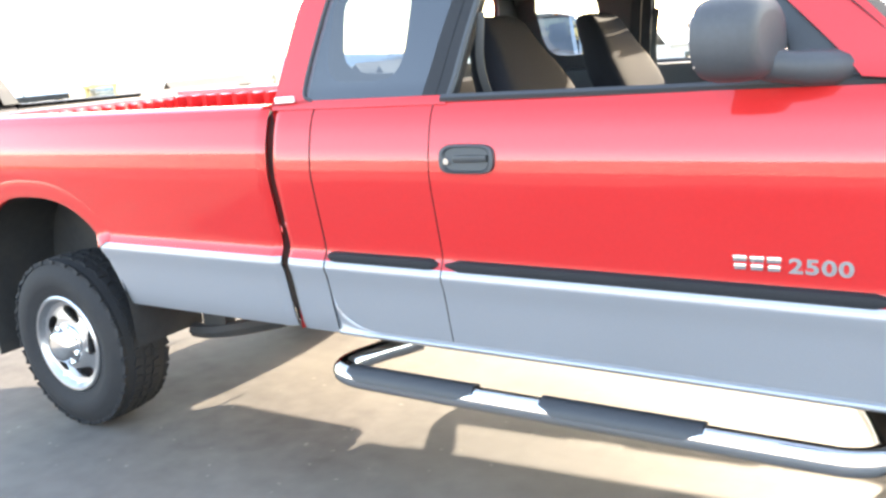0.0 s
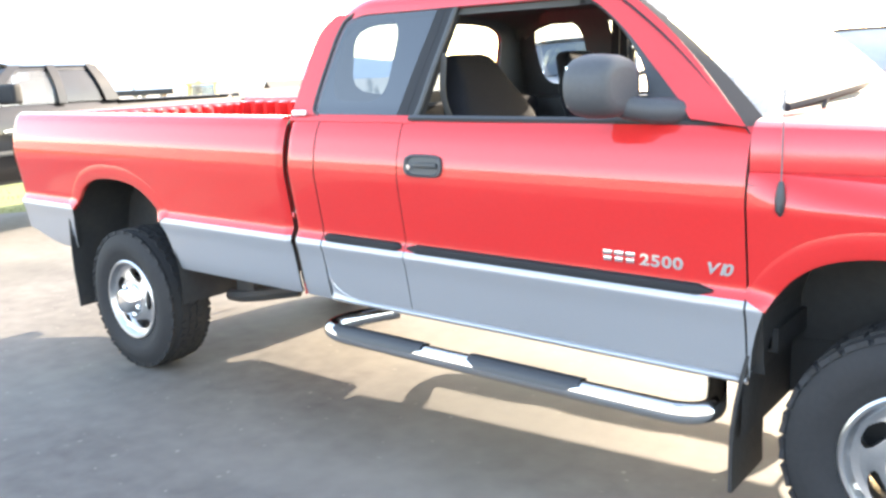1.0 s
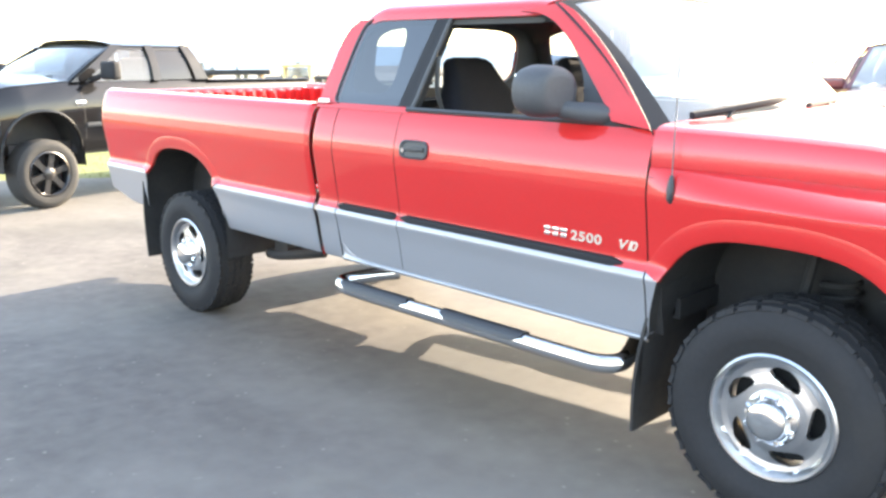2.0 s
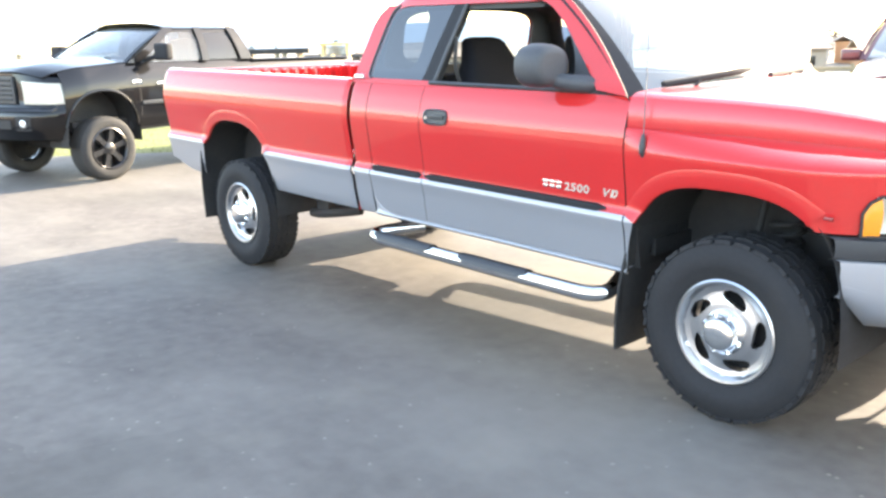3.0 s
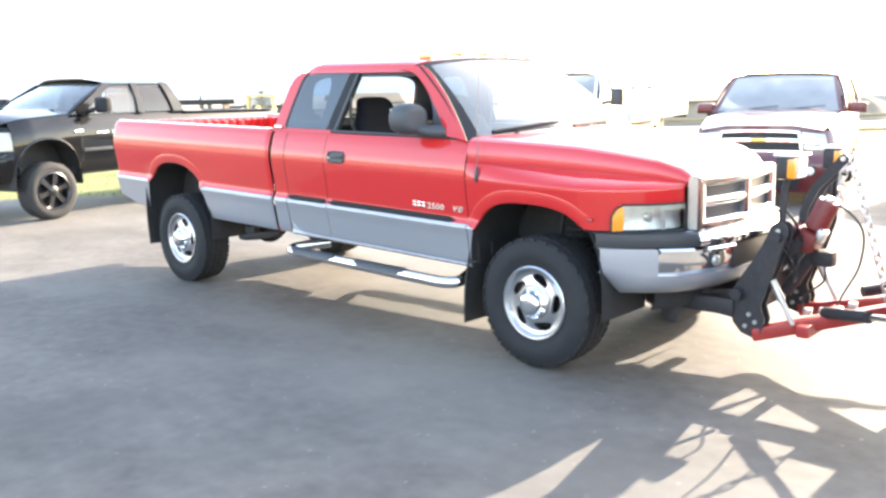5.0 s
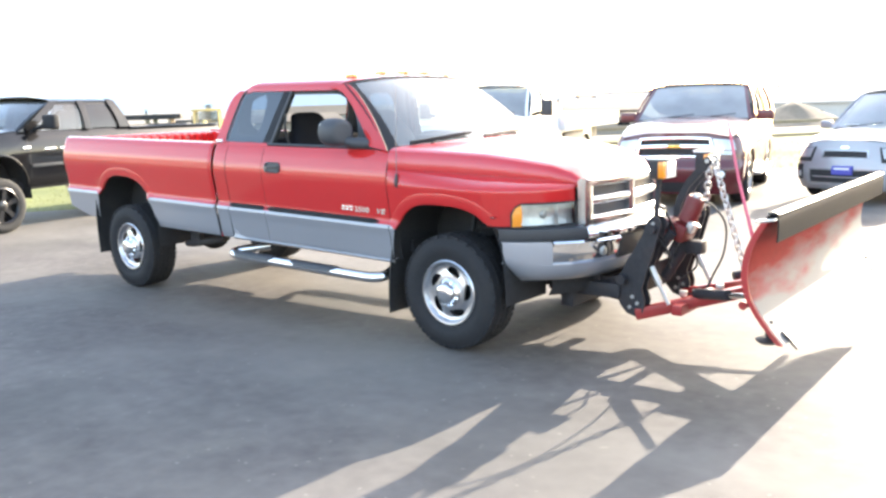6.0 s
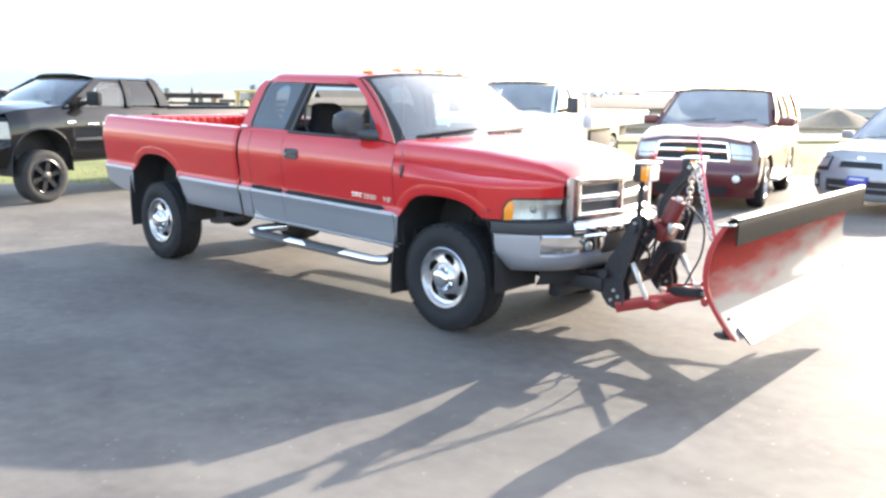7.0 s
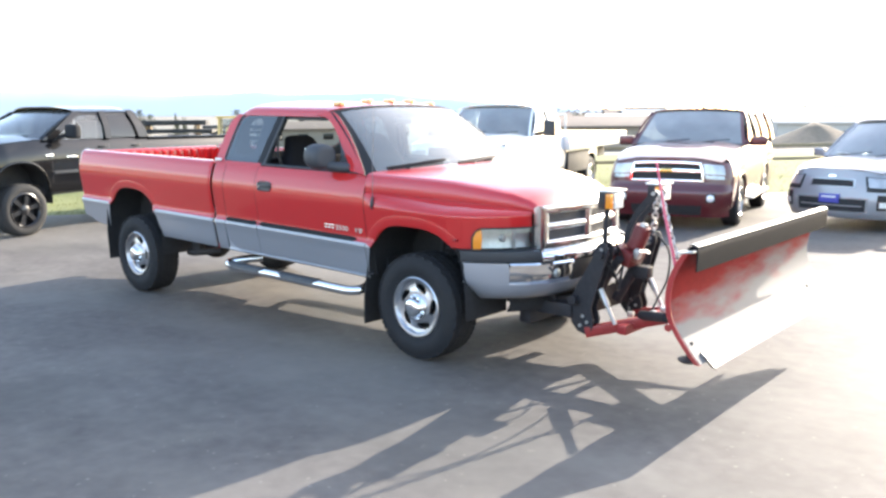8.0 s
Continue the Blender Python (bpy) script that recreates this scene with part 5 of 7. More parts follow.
mount = thing("plow_mount", "black steel plow mount bolted under the bumper", "plow mount")
for y in (0.68, 1.38):
    bm = bmesh.new()
    box(bm, (0.56, y, 0.47), (0.50, 0.03, 0.17), 0.01)
    box(bm, (0.60, y - 0.03, 0.40), (0.34, 0.05, 0.06), 0.01)
    part("side_bracket", bm, PLOW_BLACK, mount, "black bracket along the chassis")
    bm = bmesh.new()
    plate(bm, [(0.70, 0.36), (0.95, 0.33), (1.02, 0.40), (1.13, 0.64), (1.10, 0.69), (1.05, 0.68), (0.93, 0.50), (0.70, 0.46)], y + 0.03, 0.02)
    part("push_plate", bm, PLOW_BLACK, mount, "black push plate under the bumper")
    up = None
    for o in (-0.040, 0.040):
        bm = bmesh.new()
        plate(bm, [(0.955, 0.42), (0.97, 0.33), (1.02, 0.272), (1.08, 0.255), (1.135, 0.285), (1.15, 0.36), (1.125, 0.44), (1.16, 0.55), (1.205, 0.68), (1.25, 0.84), (1.252, 0.885), (1.232, 0.915), (1.195, 0.92), (1.168, 0.90), (1.13, 0.80), (1.075, 0.70), (1.01, 0.60), (0.965, 0.50)], y + o, 0.014)
        up = part("upright", bm, PLOW_BLACK, mount, "black upright plate")
        for bx, bz in ((1.045, 0.315), (1.10, 0.345), (1.065, 0.385), (1.205, 0.87)):
            bm = bmesh.new()
            tube(bm, [(bx, y + o - 0.016, bz), (bx, y + o + 0.016, bz)], 0.013, 6)
            part("bolt", bm, STEEL, up, "bright bolt head")
    bm = bmesh.new()
    for bx, bz, w, h in ((1.06, 0.32, 0.10, 0.05), (1.08, 0.58, 0.05, 0.12), (1.17, 0.76, 0.05, 0.12)):
        box(bm, (bx, y, bz), (w, 0.07, h), 0.008, Matrix.Rotation(radians(20), 4, "Y"))
    part("spacer", bm, PLOW_BLACK, mount, "black spacers between the plates")
    bm = bmesh.new()
    tube(bm, [(1.20, y, 0.85), (1.207, y, 1.0), (1.212, y, 1.10), (1.225, y, 1.17)], 0.020, 8)
    part("lamp_post", bm, PLOW_BLACK, mount)
    bm = bmesh.new()
    tube(bm, [(1.16, y + 0.02, 0.58), (1.22, y + 0.02, 0.47)], 0.022, 10)
    tube(bm, [(1.22, y + 0.02, 0.47), (1.285, y + 0.02, 0.345)], 0.014, 10)
    part("support_leg", bm, STEEL, mount, "bright steel support leg")
    # lamp
    lampthing = new("plow_lamp")
    lampthing.parent = mount
    lampthing["label"] = "boxy plow headlamp with an amber turn lens"
    bm = bmesh.new()
    box(bm, (1.235, y, 1.215), (0.10, 0.17, 0.125), 0.02)
    part("shell", bm, PLOW_BLACK, lampthing, "black shell")
    bm = bmesh.new()
    box(bm, (1.245, y, 1.283), (0.135, 0.19, 0.014), 0.006)
    part("hood_plate", bm, WHITE_LAMP, lampthing, "pale sunlit hood")
    bm = bmesh.new()
    box(bm, (1.288, y + 0.022, 1.213), (0.014, 0.118, 0.105), 0.006)
    part("clear_lens", bm, REFLECTOR, lampthing, "clear lens")
    bm = bmesh.new()
    box(bm, (1.270, y - 0.066, 1.213), (0.040, 0.044, 0.105), 0.008)
    part("amber_lens", bm, AMBER, lampthing, "amber turn lens")
bm = bmesh.new()
tube(bm, [(1.0, 0.58, 0.50), (1.0, 1.42, 0.50)], 0.035, 8)
tube(bm, [(1.20, 0.60, 0.84), (1.20, 1.46, 0.84)], 0.030, 8)
part("cross_tube", bm, PLOW_BLACK, mount)
bm = bmesh.new()
box(bm, (0.78, 1.03, 0.41), (0.40, 0.84, 0.10), 0.02)
box(bm, (0.62, 1.03, 0.34), (0.10, 0.96, 0.12), 0.02)
part("under_frame", bm, PLOW_BLACK, mount, "black plow frame under the bumper")
bm = bmesh.new()
box(bm, (1.02, 1.03, 0.46), (0.05, 0.70, 0.18), 0.012)
part("cross_plate", bm, PLOW_BLACK, mount, "black cross plate")
for y in (0.80, 1.18):
    bm = bmesh.new()
    tube(bm, [(1.08, y, 0.52), (1.20, y, 0.72), (1.26, y, 0.80)], 0.032, 8)
    part("lift_frame", bm, PLOW_BLACK, mount)
for y in (0.98, 1.10):
    bm = bmesh.new()
    plate(bm, [(1.185, 0.81), (1.22, 0.81), (1.235, 0.95), (1.29, 1.07), (1.43, 1.225), (1.438, 1.25), (1.42, 1.273), (1.40, 1.272), (1.265, 1.115), (1.205, 1.0), (1.185, 0.92)], y, 0.014)
    part("lift_arm", bm, PLOW_BLACK, mount, "black lift arm plate")
bm = bmesh.new()
tube(bm, [(1.41, 0.96, 1.245), (1.41, 1.12, 1.245)], 0.014, 8)
part("arm_pin", bm, STEEL, mount, "bright arm pin")
def turned(m):
    """A placed frame for the tilted pump."""
    return Matrix.Translation((1.285, 0.94, 0.83)) @ Matrix.Rotation(radians(22), 4, "Y") @ m


MOTOR_RED = material("dull_motor_red", (0.17, 0.014, 0.012), 0.5, 0.0, 0.2, 60, 5, bump=0.2, dirt=(0.07, 0.04, 0.03), dirt_amount=0.6)
for nm, lab, mt, shape in (("pump_motor", "dull red electric pump motor", MOTOR_RED, 0), ("pump_block", "dull red pump tank", MOTOR_RED, 1), ("motor_cap", "bright motor cap", STEEL, 2), ("pump_valve", "bright valve block", STEEL, 3)):
    bm = bmesh.new()
    if shape == 0:
        lathe(bm, [(0.0005, 0.20), (0.052, 0.20), (0.060, 0.185), (0.060, 0.06), (0.064, 0.05), (0.064, 0.03), (0.05, 0.02), (0.0005, 0.02)], 24, axis="z")
    elif shape == 1:
        box(bm, (-0.03, -0.01, -0.04), (0.17, 0.21, 0.11), 0.02)
    elif shape == 2:
        lathe(bm, [(0.0005, 0.222), (0.024, 0.22), (0.03, 0.205), (0.03, 0.198), (0.0005, 0.198)], 16, axis="z")
    else:
        box(bm, (0.06, -0.06, 0.02), (0.05, 0.06, 0.07), 0.012)
    bm.transform(turned(Matrix.Identity(4)))
    part(nm, bm, mt, mount, lab)
for k in range(5):
    bm = bmesh.new()
    rr = random.Random(30 + k)
    a = Vector((1.17 + rr.uniform(0, 0.05), 0.62 + rr.uniform(0, 0.1), 0.9 + rr.uniform(-0.1, 0.15)))
    tube(bm, arc([a, a + Vector((0.06, 0.08, -0.12)), a + Vector((rr.uniform(-0.02, 0.08), 0.16, -0.24)), Vector((1.24, 0.88, 0.74))], 6), 0.007, 6)
    part("cable", bm, HOSE, mount, "black cable")
bm = bmesh.new()
tube(bm, [(1.13, 0.98, 0.46), (1.28, 1.0, 0.72)], 0.038, 10)
box(bm, (1.33, 1.0, 0.68), (0.12, 0.10, 0.09), 0.02)
part("lift_cylinder", bm, PLOW_BLACK, mount, "black lift cylinder")
for pts in (((1.30, 0.94, 0.93), (1.42, 0.93, 0.99), (1.53, 0.98, 0.86), (1.52, 1.0, 0.66), (1.45, 1.0, 0.50), (1.42, 0.98, 0.42)), ((1.33, 1.0, 0.66), (1.34, 0.99, 0.55), (1.24, 0.97, 0.45), (1.26, 0.95, 0.37), (1.40, 0.94, 0.39)), ((1.15, 0.75, 0.9), (1.10, 0.70, 0.75), (1.16, 0.72, 0.62), (1.10, 0.8, 0.5))):
    bm = bmesh.new()
    tube(bm, arc(pts, 6), 0.0068, 8)
    part("hose", bm, HOSE, mount, "black hydraulic hose")
for p in ((1.44, 0.96, 0.40), (1.50, 1.0, 0.43), (1.36, 0.95, 0.385), (1.28, 0.93, 0.375)):
    bm = bmesh.new()
    box(bm, p, (0.045, 0.04, 0.04), 0.008)
    part("hose_fitting", bm, STEEL, mount, "bright hose fitting")


def chain(a, b, n, parent, sag=0.0, size=0.020):
    """Links from a to b, each turned a quarter against the last."""
    a, b = Vector(a), Vector(b)
    d = (b - a)
    for k in range(n):
        t = (k + 0.5) / n
        c = a + d * t + Vector((0, 0, -sag * 4 * t * (1 - t)))
        turn = d.to_track_quat("Z", "Y").to_matrix().to_4x4() @ Matrix.Rotation(radians(90 * (k % 2) + 20), 4, "Z")
        L = d.length / n * 0.62
        ring = [c + (turn @ Vector((size * math.cos(q) , 0, (L + 0.004) * math.sin(q)))) for q in [2 * math.pi * i / 12 for i in range(13)]]
        bm = bmesh.new()
        tube(bm, ring, 0.0060, 6, ends=False)
        part("chain_link", bm, STEEL, parent)


lift_chain = thing("lift_chain", "galvanised steel lift chain hanging from the plow arm", "chain")
chain((1.43, 1.03, 1.255), (1.70, 0.99, 0.43), 22, lift_chain)
chain((1.40, 1.05, 1.245), (1.36, 1.08, 0.95), 8, lift_chain)

# ---- parked vehicles ----
def car_paint(name, color, rough=0.4, metal=0.0, sheen=0.0):
    m = material(name, color, rough, metal, 0.05, 120, 1.0, coat=0.8)
    m.node_tree.nodes["Principled BSDF"].inputs["Coat IOR"].default_value = 1.6
    return m


BLACK_PAINT = car_paint("black_paint", (0.006, 0.006, 0.007), 0.3)
BLACK_PAINT.node_tree.nodes["Principled BSDF"].inputs["Specular IOR Level"].default_value = 0.05
BLACK_PAINT.node_tree.nodes["Principled BSDF"].inputs["Coat IOR"].default_value = 1.42
BLACK_PAINT.node_tree.nodes["Principled BSDF"].inputs["Coat Weight"].default_value = 0.9
MAROON = car_paint("maroon_paint", (0.085, 0.004, 0.007), 0.42)
MAROON.node_tree.nodes["Principled BSDF"].inputs["Coat IOR"].default_value = 1.5
WHITE_PAINT = car_paint("white_paint", (0.78, 0.78, 0.76), 0.3)
GREY_PAINT = car_paint("grey_paint", (0.29, 0.295, 0.31), 0.40, 0.25)
DARK_RIM = material("black_rim", (0.02, 0.02, 0.022), 0.3, 0.3, 0.1, 60, 5, coat=0.4)
PALE_LAMP = material("hazy_lamp_lens", (0.40, 0.38, 0.32), 0.2, 0.0, 0.08, 40, 6, coat=0.8)
BLUE_PLATE = material("blue_plate", (0.05, 0.06, 0.35), 0.4, 0.0, 0.1)
PALE_BAR = material("pale_bars", (0.7, 0.7, 0.68), 0.5, 0.0, 0.05)
GOLD = material("gold_badge", (0.6, 0.42, 0.12), 0.25, 0.8, 0.1)
OLIVE = material("tan_panel", (0.45, 0.38, 0.26), 0.5, 0.0, 0.1)


def wheel_spoked(parent, x, y, z, side, R, W, rim, mat, spokes=6, tyre_mat=None):
    hub = new("wheel")
    hub.parent = parent
    hub.matrix_basis = pose(x, y, z, 0, 0, 0 if side < 0 else 180)
    h = W / 2
    bm = bmesh.new()
    lathe(bm, [(rim, -h * 0.75), (rim + 0.02, -h * 0.95), ((R + rim) / 2, -h * 1.02), (R - 0.03, -h * 0.93), (R - 0.005, -h * 0.75), (R, -h * 0.3), (R, h * 0.3), (R - 0.005, h * 0.75), (R - 0.03, h * 0.93), ((R + rim) / 2, h), (rim, h * 0.8)], 48)
    part("tyre", bm, tyre_mat or RUBBER, hub)
    bm = bmesh.new()
    lathe(bm, [(rim * 0.97, h * 0.6), (rim * 0.94, -h * 0.5), (rim, -h * 0.8), (rim * 1.04, -h * 0.92), (rim * 0.98, -h * 0.97), (rim * 0.92, -h * 0.85)], 40)
    for k in range(spokes):
        a = 2 * math.pi * (k + 0.25) / spokes
        turn = Matrix.Rotation(-a, 4, "Y")
        rows = [[turn @ Vector((r, o, sgn * w)) for sgn, o in ((-1, -h * 0.45), (-1, -h * 0.82), (1, -h * 0.82), (1, -h * 0.45))] for r, w in ((rim * 0.12, rim * 0.17), (rim * 0.5, rim * 0.12), (rim * 0.95, rim * 0.16))]
        sheet(bm, rows)
    lathe(bm, [(rim * 0.3, -h * 0.6), (rim * 0.28, -h * 0.86), (rim * 0.16, -h * 0.95), (0.0005, -h * 0.97)], 24)
    part("rim", bm, mat, hub, "", 35)
    bm = bmesh.new()
    lathe(bm, [(rim * 0.93, -h * 0.1), (0.0005, -h * 0.1)], 24)
    part("brake_disc", bm, BLACK, hub)
    return hub


def vehicle(name, label, category, place, yaw, o):
    """A parked vehicle, looking along its own x from the front axle's middle on the ground."""
    v = thing(name, label, category, "parked vehicles")
    W, paint_, sill = o["W"], o["paint"], o["sill"]
    hi = lambda x: lerp(o["hi"], x)
    wide = lambda x: lerp(o["wide"], x)
    prof = o.get("prof", [(0.0, -0.06), (0.12, -0.02), (0.35, 0.0), (0.6, 0.0), (0.85, -0.02), (1.0, -0.06)])
    axles = (0.0, -o["wb"])
    ra, za = o["ra"], o["za"]

    def low(x):
        z = sill
        for c in axles:
            u = abs(x - c) / ra
            if u < 1:
                z = max(z, za - 0.0 + (o["zarch"] - za) * (1 - u ** 2.4) ** (1 / 2.4))
        return z

    def S(x, z):
        t = (z - sill) / (hi(x) - sill)
        s = wide(x) + lerp(prof, t)
        return s

    for sg in (-1, 1):
        xs = sorted(set([round(q, 4) for q in steps(o["tail"], o["side_front"], 40)] + [round(c + ra * q, 4) for c in axles for q in steps(-1, 1, 28)]))
        bm = bmesh.new()
        rows = []
        for x in xs:
            if x > o["side_front"]:
                continue
            lo, h_ = low(x), hi(x)
            rows.append([Vector((x, sg * S(x, z), z)) for z in [max(lo, sill + (h_ - sill) * q) for q in steps(0, 1, 18)]])
        sheet(bm, rows, flip=sg > 0)
        part("body_side", bm, paint_, v, "", 35, -0.02)
        for c in axles:
            bm = bmesh.new()
            rows = []
            for k in range(21):
                t = math.pi * k / 20
                u = math.copysign(abs(math.cos(t)) ** (2 / 2.4), math.cos(t)) * (ra + 0.01)
                w = abs(math.sin(t)) ** (2 / 2.4) * (o["zarch"] - za + 0.01)
                rows.append([Vector((c + u, sg * s, za + w)) for s in (W - 0.03, W - 0.42)])
            sheet(bm, rows)
            sheet(bm, [[r[1], Vector((c, sg * (W - 0.42), za))] for r in rows])
            part("wheel_housing", bm, BLACK, v)
            bm = bmesh.new()
            lip = []
            for k in range(41):
                t = math.pi * k / 40
                u = math.copysign(abs(math.cos(t)) ** (2 / 2.4), math.cos(t)) * ra
                w = za + abs(math.sin(t)) ** (2 / 2.4) * (o["zarch"] - za)
                if w > sill - 0.01 and c + u < o["side_front"]:
                    lip.append(Vector((c + u, sg * (S(c + u, w) - 0.006), w)))
            tube(bm, lip, o.get("lip", 0.018), 8)
            part("wheel_arch_lip", bm, paint_, v)
            wheel_spoked(v, c, sg * (W - o["tyre_w"] / 2 - 0.02 + o.get("poke", 0.0)), o["R"], sg, o["R"], o["tyre_w"], o["rim"], o["rim_mat"], o.get("spokes", 6), o.get("tyre_mat"))
        # seams of the doors
        for x in o["seams"]:
            bm = bmesh.new()
            rows = [[Vector((x + d, sg * (S(x, z) + 0.0015), z)) for d in (-0.004, 0.004)] for z in steps(sill + 0.08, hi(x) - 0.01, 8)]
            sheet(bm, rows, flip=sg < 0)
            part("door_seam", bm, BLACK, v)
        for x in o["handles"]:
            bm = bmesh.new()
            z = hi(x) - 0.13
            box(bm, (x, sg * (S(x, z) + 0.012), z), (0.15, 0.03, 0.03), 0.01)
            part("door_handle", bm, o.get("handle_mat", paint_), v)
    # hood
    bm = bmesh.new()
    rows = []
    for x in steps(o["cowl"], o["nose"], 16):
        e = S(min(x, o["side_front"]), hi(x)) if x <= o["side_front"] else wide(x) + prof[-1][1]
        z = hi(x)
        rows.append([Vector((x + o["bow"] * (1 - (q * q)) * smooth01((x - o["cowl"]) / (o["nose"] - o["cowl"])), q * e, z + o["crown"] * (1 - abs(q) ** 2.5) + 0.010 * math.exp(-((abs(q) - 0.55) / 0.16) ** 2))) for q in steps(-1, 1, 20)])
    sheet(bm, rows)
    part("hood", bm, paint_, v, "", 40, 0.015)
    # nose from the hood's edge down to the bumper
    def nose(q, z, off=0.0):
        """A place on the nose: across (-1..1) and up."""
        t = min(max((z - sill) / (hi(o["nose"]) - sill), 0.0), 1.0)
        e = wide(o["nose"]) + lerp(prof, t)
        r = max(0.0, abs(q) - 0.72) / 0.28
        x = o["nose"] + o["bow"] * (1 - q * q) + lerp(o["face"], z) - o["round"] * (1 - math.sqrt(max(0, 1 - r * r)))
        ee = e + (S(o["side_front"], max(z, sill)) - e) * smooth01(r)
        lift = o["crown"] * (1 - abs(q) ** 2.5) * (max(0.0, z - o["bottom"]) / (hi(o["nose"]) - o["bottom"])) ** 3
        return Vector((x + off, q * ee, z + lift))
    bm = bmesh.new()
    top = hi(o["nose"])
    sheet(bm, [[nose(q, z) for z in steps(o["bottom"], top, 14)] for q in steps(-1, 1, 32)], flip=True)
    part("front_bumper", bm, o.get("bumper_mat", paint_), v, o.get("bumper_label", ""), 40, 0.01)
    # fill between the nose and the sides
    for sg in (-1, 1):
        bm = bmesh.new()
        xf = o["side_front"]
        sheet(bm, [[nose(sg, z), Vector((xf, sg * S(xf, max(z, low(xf))), z))] for z in steps(max(low(xf), o["bottom"]), top, 8)], flip=sg > 0)
        part("front_corner", bm, paint_, v, "", 40)

    def strip(pname, mt, q0, q1, z0, z1, off, lab="", n=14, depth=0.03, parent=None):
        """A raised or sunk plate on the nose."""
        bm = bmesh.new()
        rows = []
        for q in steps(q0, q1, n):
            rows.append([nose(q, z0) + Vector((-0.02, 0, 0)), nose(q, z0, off), nose(q, (z0 + z1) / 2, off * 1.1), nose(q, z1, off), nose(q, z1) + Vector((-0.02, 0, 0))])
        vs = sheet(bm, rows, flip=True)
        bm.faces.new(vs[0])
        bm.faces.new(vs[-1][::-1])
        return part(pname, bm, mt, parent or v, lab, 40)
    for a in o["plates"]:
        strip(*a)
    # cabin
    g = o["cab"]
    W1 = lambda t: g["s0"] + (g["s1"] - g["s0"]) * t
    def side_pt(xb, xt, t, sg, off=0.0):
        bulge = 0.03 * math.sin(math.pi * t)
        return Vector((xb + (xt - xb) * t, sg * (W1(t) + off + bulge), g["z0"] + (g["z1"] - g["z0"]) * t))
    for sg in (-1, 1):
        for k, (b0, t0, b1, t1) in enumerate(g["glass"]):
            bm = bmesh.new()
            sheet(bm, [[side_pt(b0 + (b1 - b0) * q, t0 + (t1 - t0) * q, t, sg) for t in steps(0, 1, 8)] for q in steps(0, 1, 6)], flip=sg > 0)
            w = part("side_window", bm, g.get("side_mat", SMOKE) if k == 0 else SMOKE, v)
            w.visible_shadow = False
        for b0, t0, b1, t1, mt in g["pillars"]:
            bm = bmesh.new()
            sheet(bm, [[side_pt(b0 + (b1 - b0) * q, t0 + (t1 - t0) * q, t, sg, 0.006) for t in steps(-0.02, 1.02, 8)] for q in steps(0, 1, 2)], flip=sg > 0)
            part("pillar", bm, mt or paint_, v, "", 40, -0.03)
    bm = bmesh.new()
    def ws(u, t):
        xb = g["wx0"] + g["wbow"] * (1 - u * u)
        xt = g["wx1"] + g["wbow"] * 0.55 * (1 - u * u)
        return Vector((xb + (xt - xb) * t + 0.03 * math.sin(math.pi * t), u * W1(t) * 0.985, g["z0"] + (g["z1"] - g["z0"]) * t + (0.03 * (1 - u * u) if t > 0.5 else 0.03 * (1 - u * u) * t * 2)))
    sheet(bm, [[ws(u, t) for t in steps(0, 1, 8)] for u in steps(-1, 1, 16)], flip=True)
    w = part("windshield", bm, g.get("ws_mat", SCREEN), v)
    w.visible_shadow = False
    for u0, u1 in ((-1.01, -0.955), (0.955, 1.01)):
        bm = bmesh.new()
        sheet(bm, [[ws(u, t) + Vector((0.006, 0, 0.006)) for t in steps(-0.02, 1.0, 8)] for u in (u0, u1)], flip=True)
        part("front_pillar", bm, paint_, v, "", 40, 0.02)
        # roof side above the windows
        sg = -1 if u0 < 0 else 1
        bm = bmesh.new()
        rows = []
        for q in steps(0, 1, 10):
            xb = g["rear"] + (g["wx1"] + 0.02 - g["rear"]) * q
            rows.append([side_pt(xb, xb, 0.90, sg, 0.004), side_pt(xb, xb, 0.97, sg, 0.012), side_pt(xb, xb, 1.02, sg, 0.004), Vector((xb, sg * (W1(1.0) - 0.06), g["z1"] + g["roof"] * 0.55))])
        sheet(bm, rows, flip=sg < 0)
        part("roof_side", bm, paint_, v, "", 50, 0.02)
    bm = bmesh.new()
    sheet(bm, [[ws(u, t) + Vector((0.008, 0, 0.004)) for t in (-0.03, 0.02)] for u in steps(-0.95, 0.95, 12)], flip=True)
    part("cowl", bm, PLASTIC, v)
    for u0 in (-0.55, 0.15):
        bm = bmesh.new()
        tube(bm, [ws(u0 + 0.6 * t, 0.02 + 0.10 * t) + Vector((0.02, 0, 0.02)) for t in steps(0, 1, 6)], 0.008, 6)
        part("wiper", bm, PLASTIC, v)
    bm = bmesh.new()
    rows = []
    for t in steps(0, 1, 12):
        row = []
        for u in steps(-1, 1, 20):
            xf = ws(u, 1.0).x - 0.005
            x = g["rear"] + (xf - g["rear"]) * t
            drop = 0.05 * max(0, (0.12 - t) / 0.12) ** 2
            row.append(Vector((x, u * (W1(1.0) + 0.012), g["z1"] - 0.005 + g["roof"] * (1 - abs(u) ** 4) - drop)))
        rows.append(row)
    sheet(bm, rows)
    part("roof", bm, paint_, v, "", 40, 0.02)
    # rear of the cabin
    bm = bmesh.new()
    rb = g["rear_base"]
    def rear(u, t):
        return Vector((rb + (g["rear"] - rb) * t, u * W1(t), g["z0"] + (g["z1"] + 0.02 - g["z0"]) * t))
    sheet(bm, [[rear(u, t) for t in steps(0, 1, 6)] for u in steps(-1, 1, 10)])
    w = part("rear_window", bm, SMOKE, v)
    w.visible_shadow = False
    bm = bmesh.new()
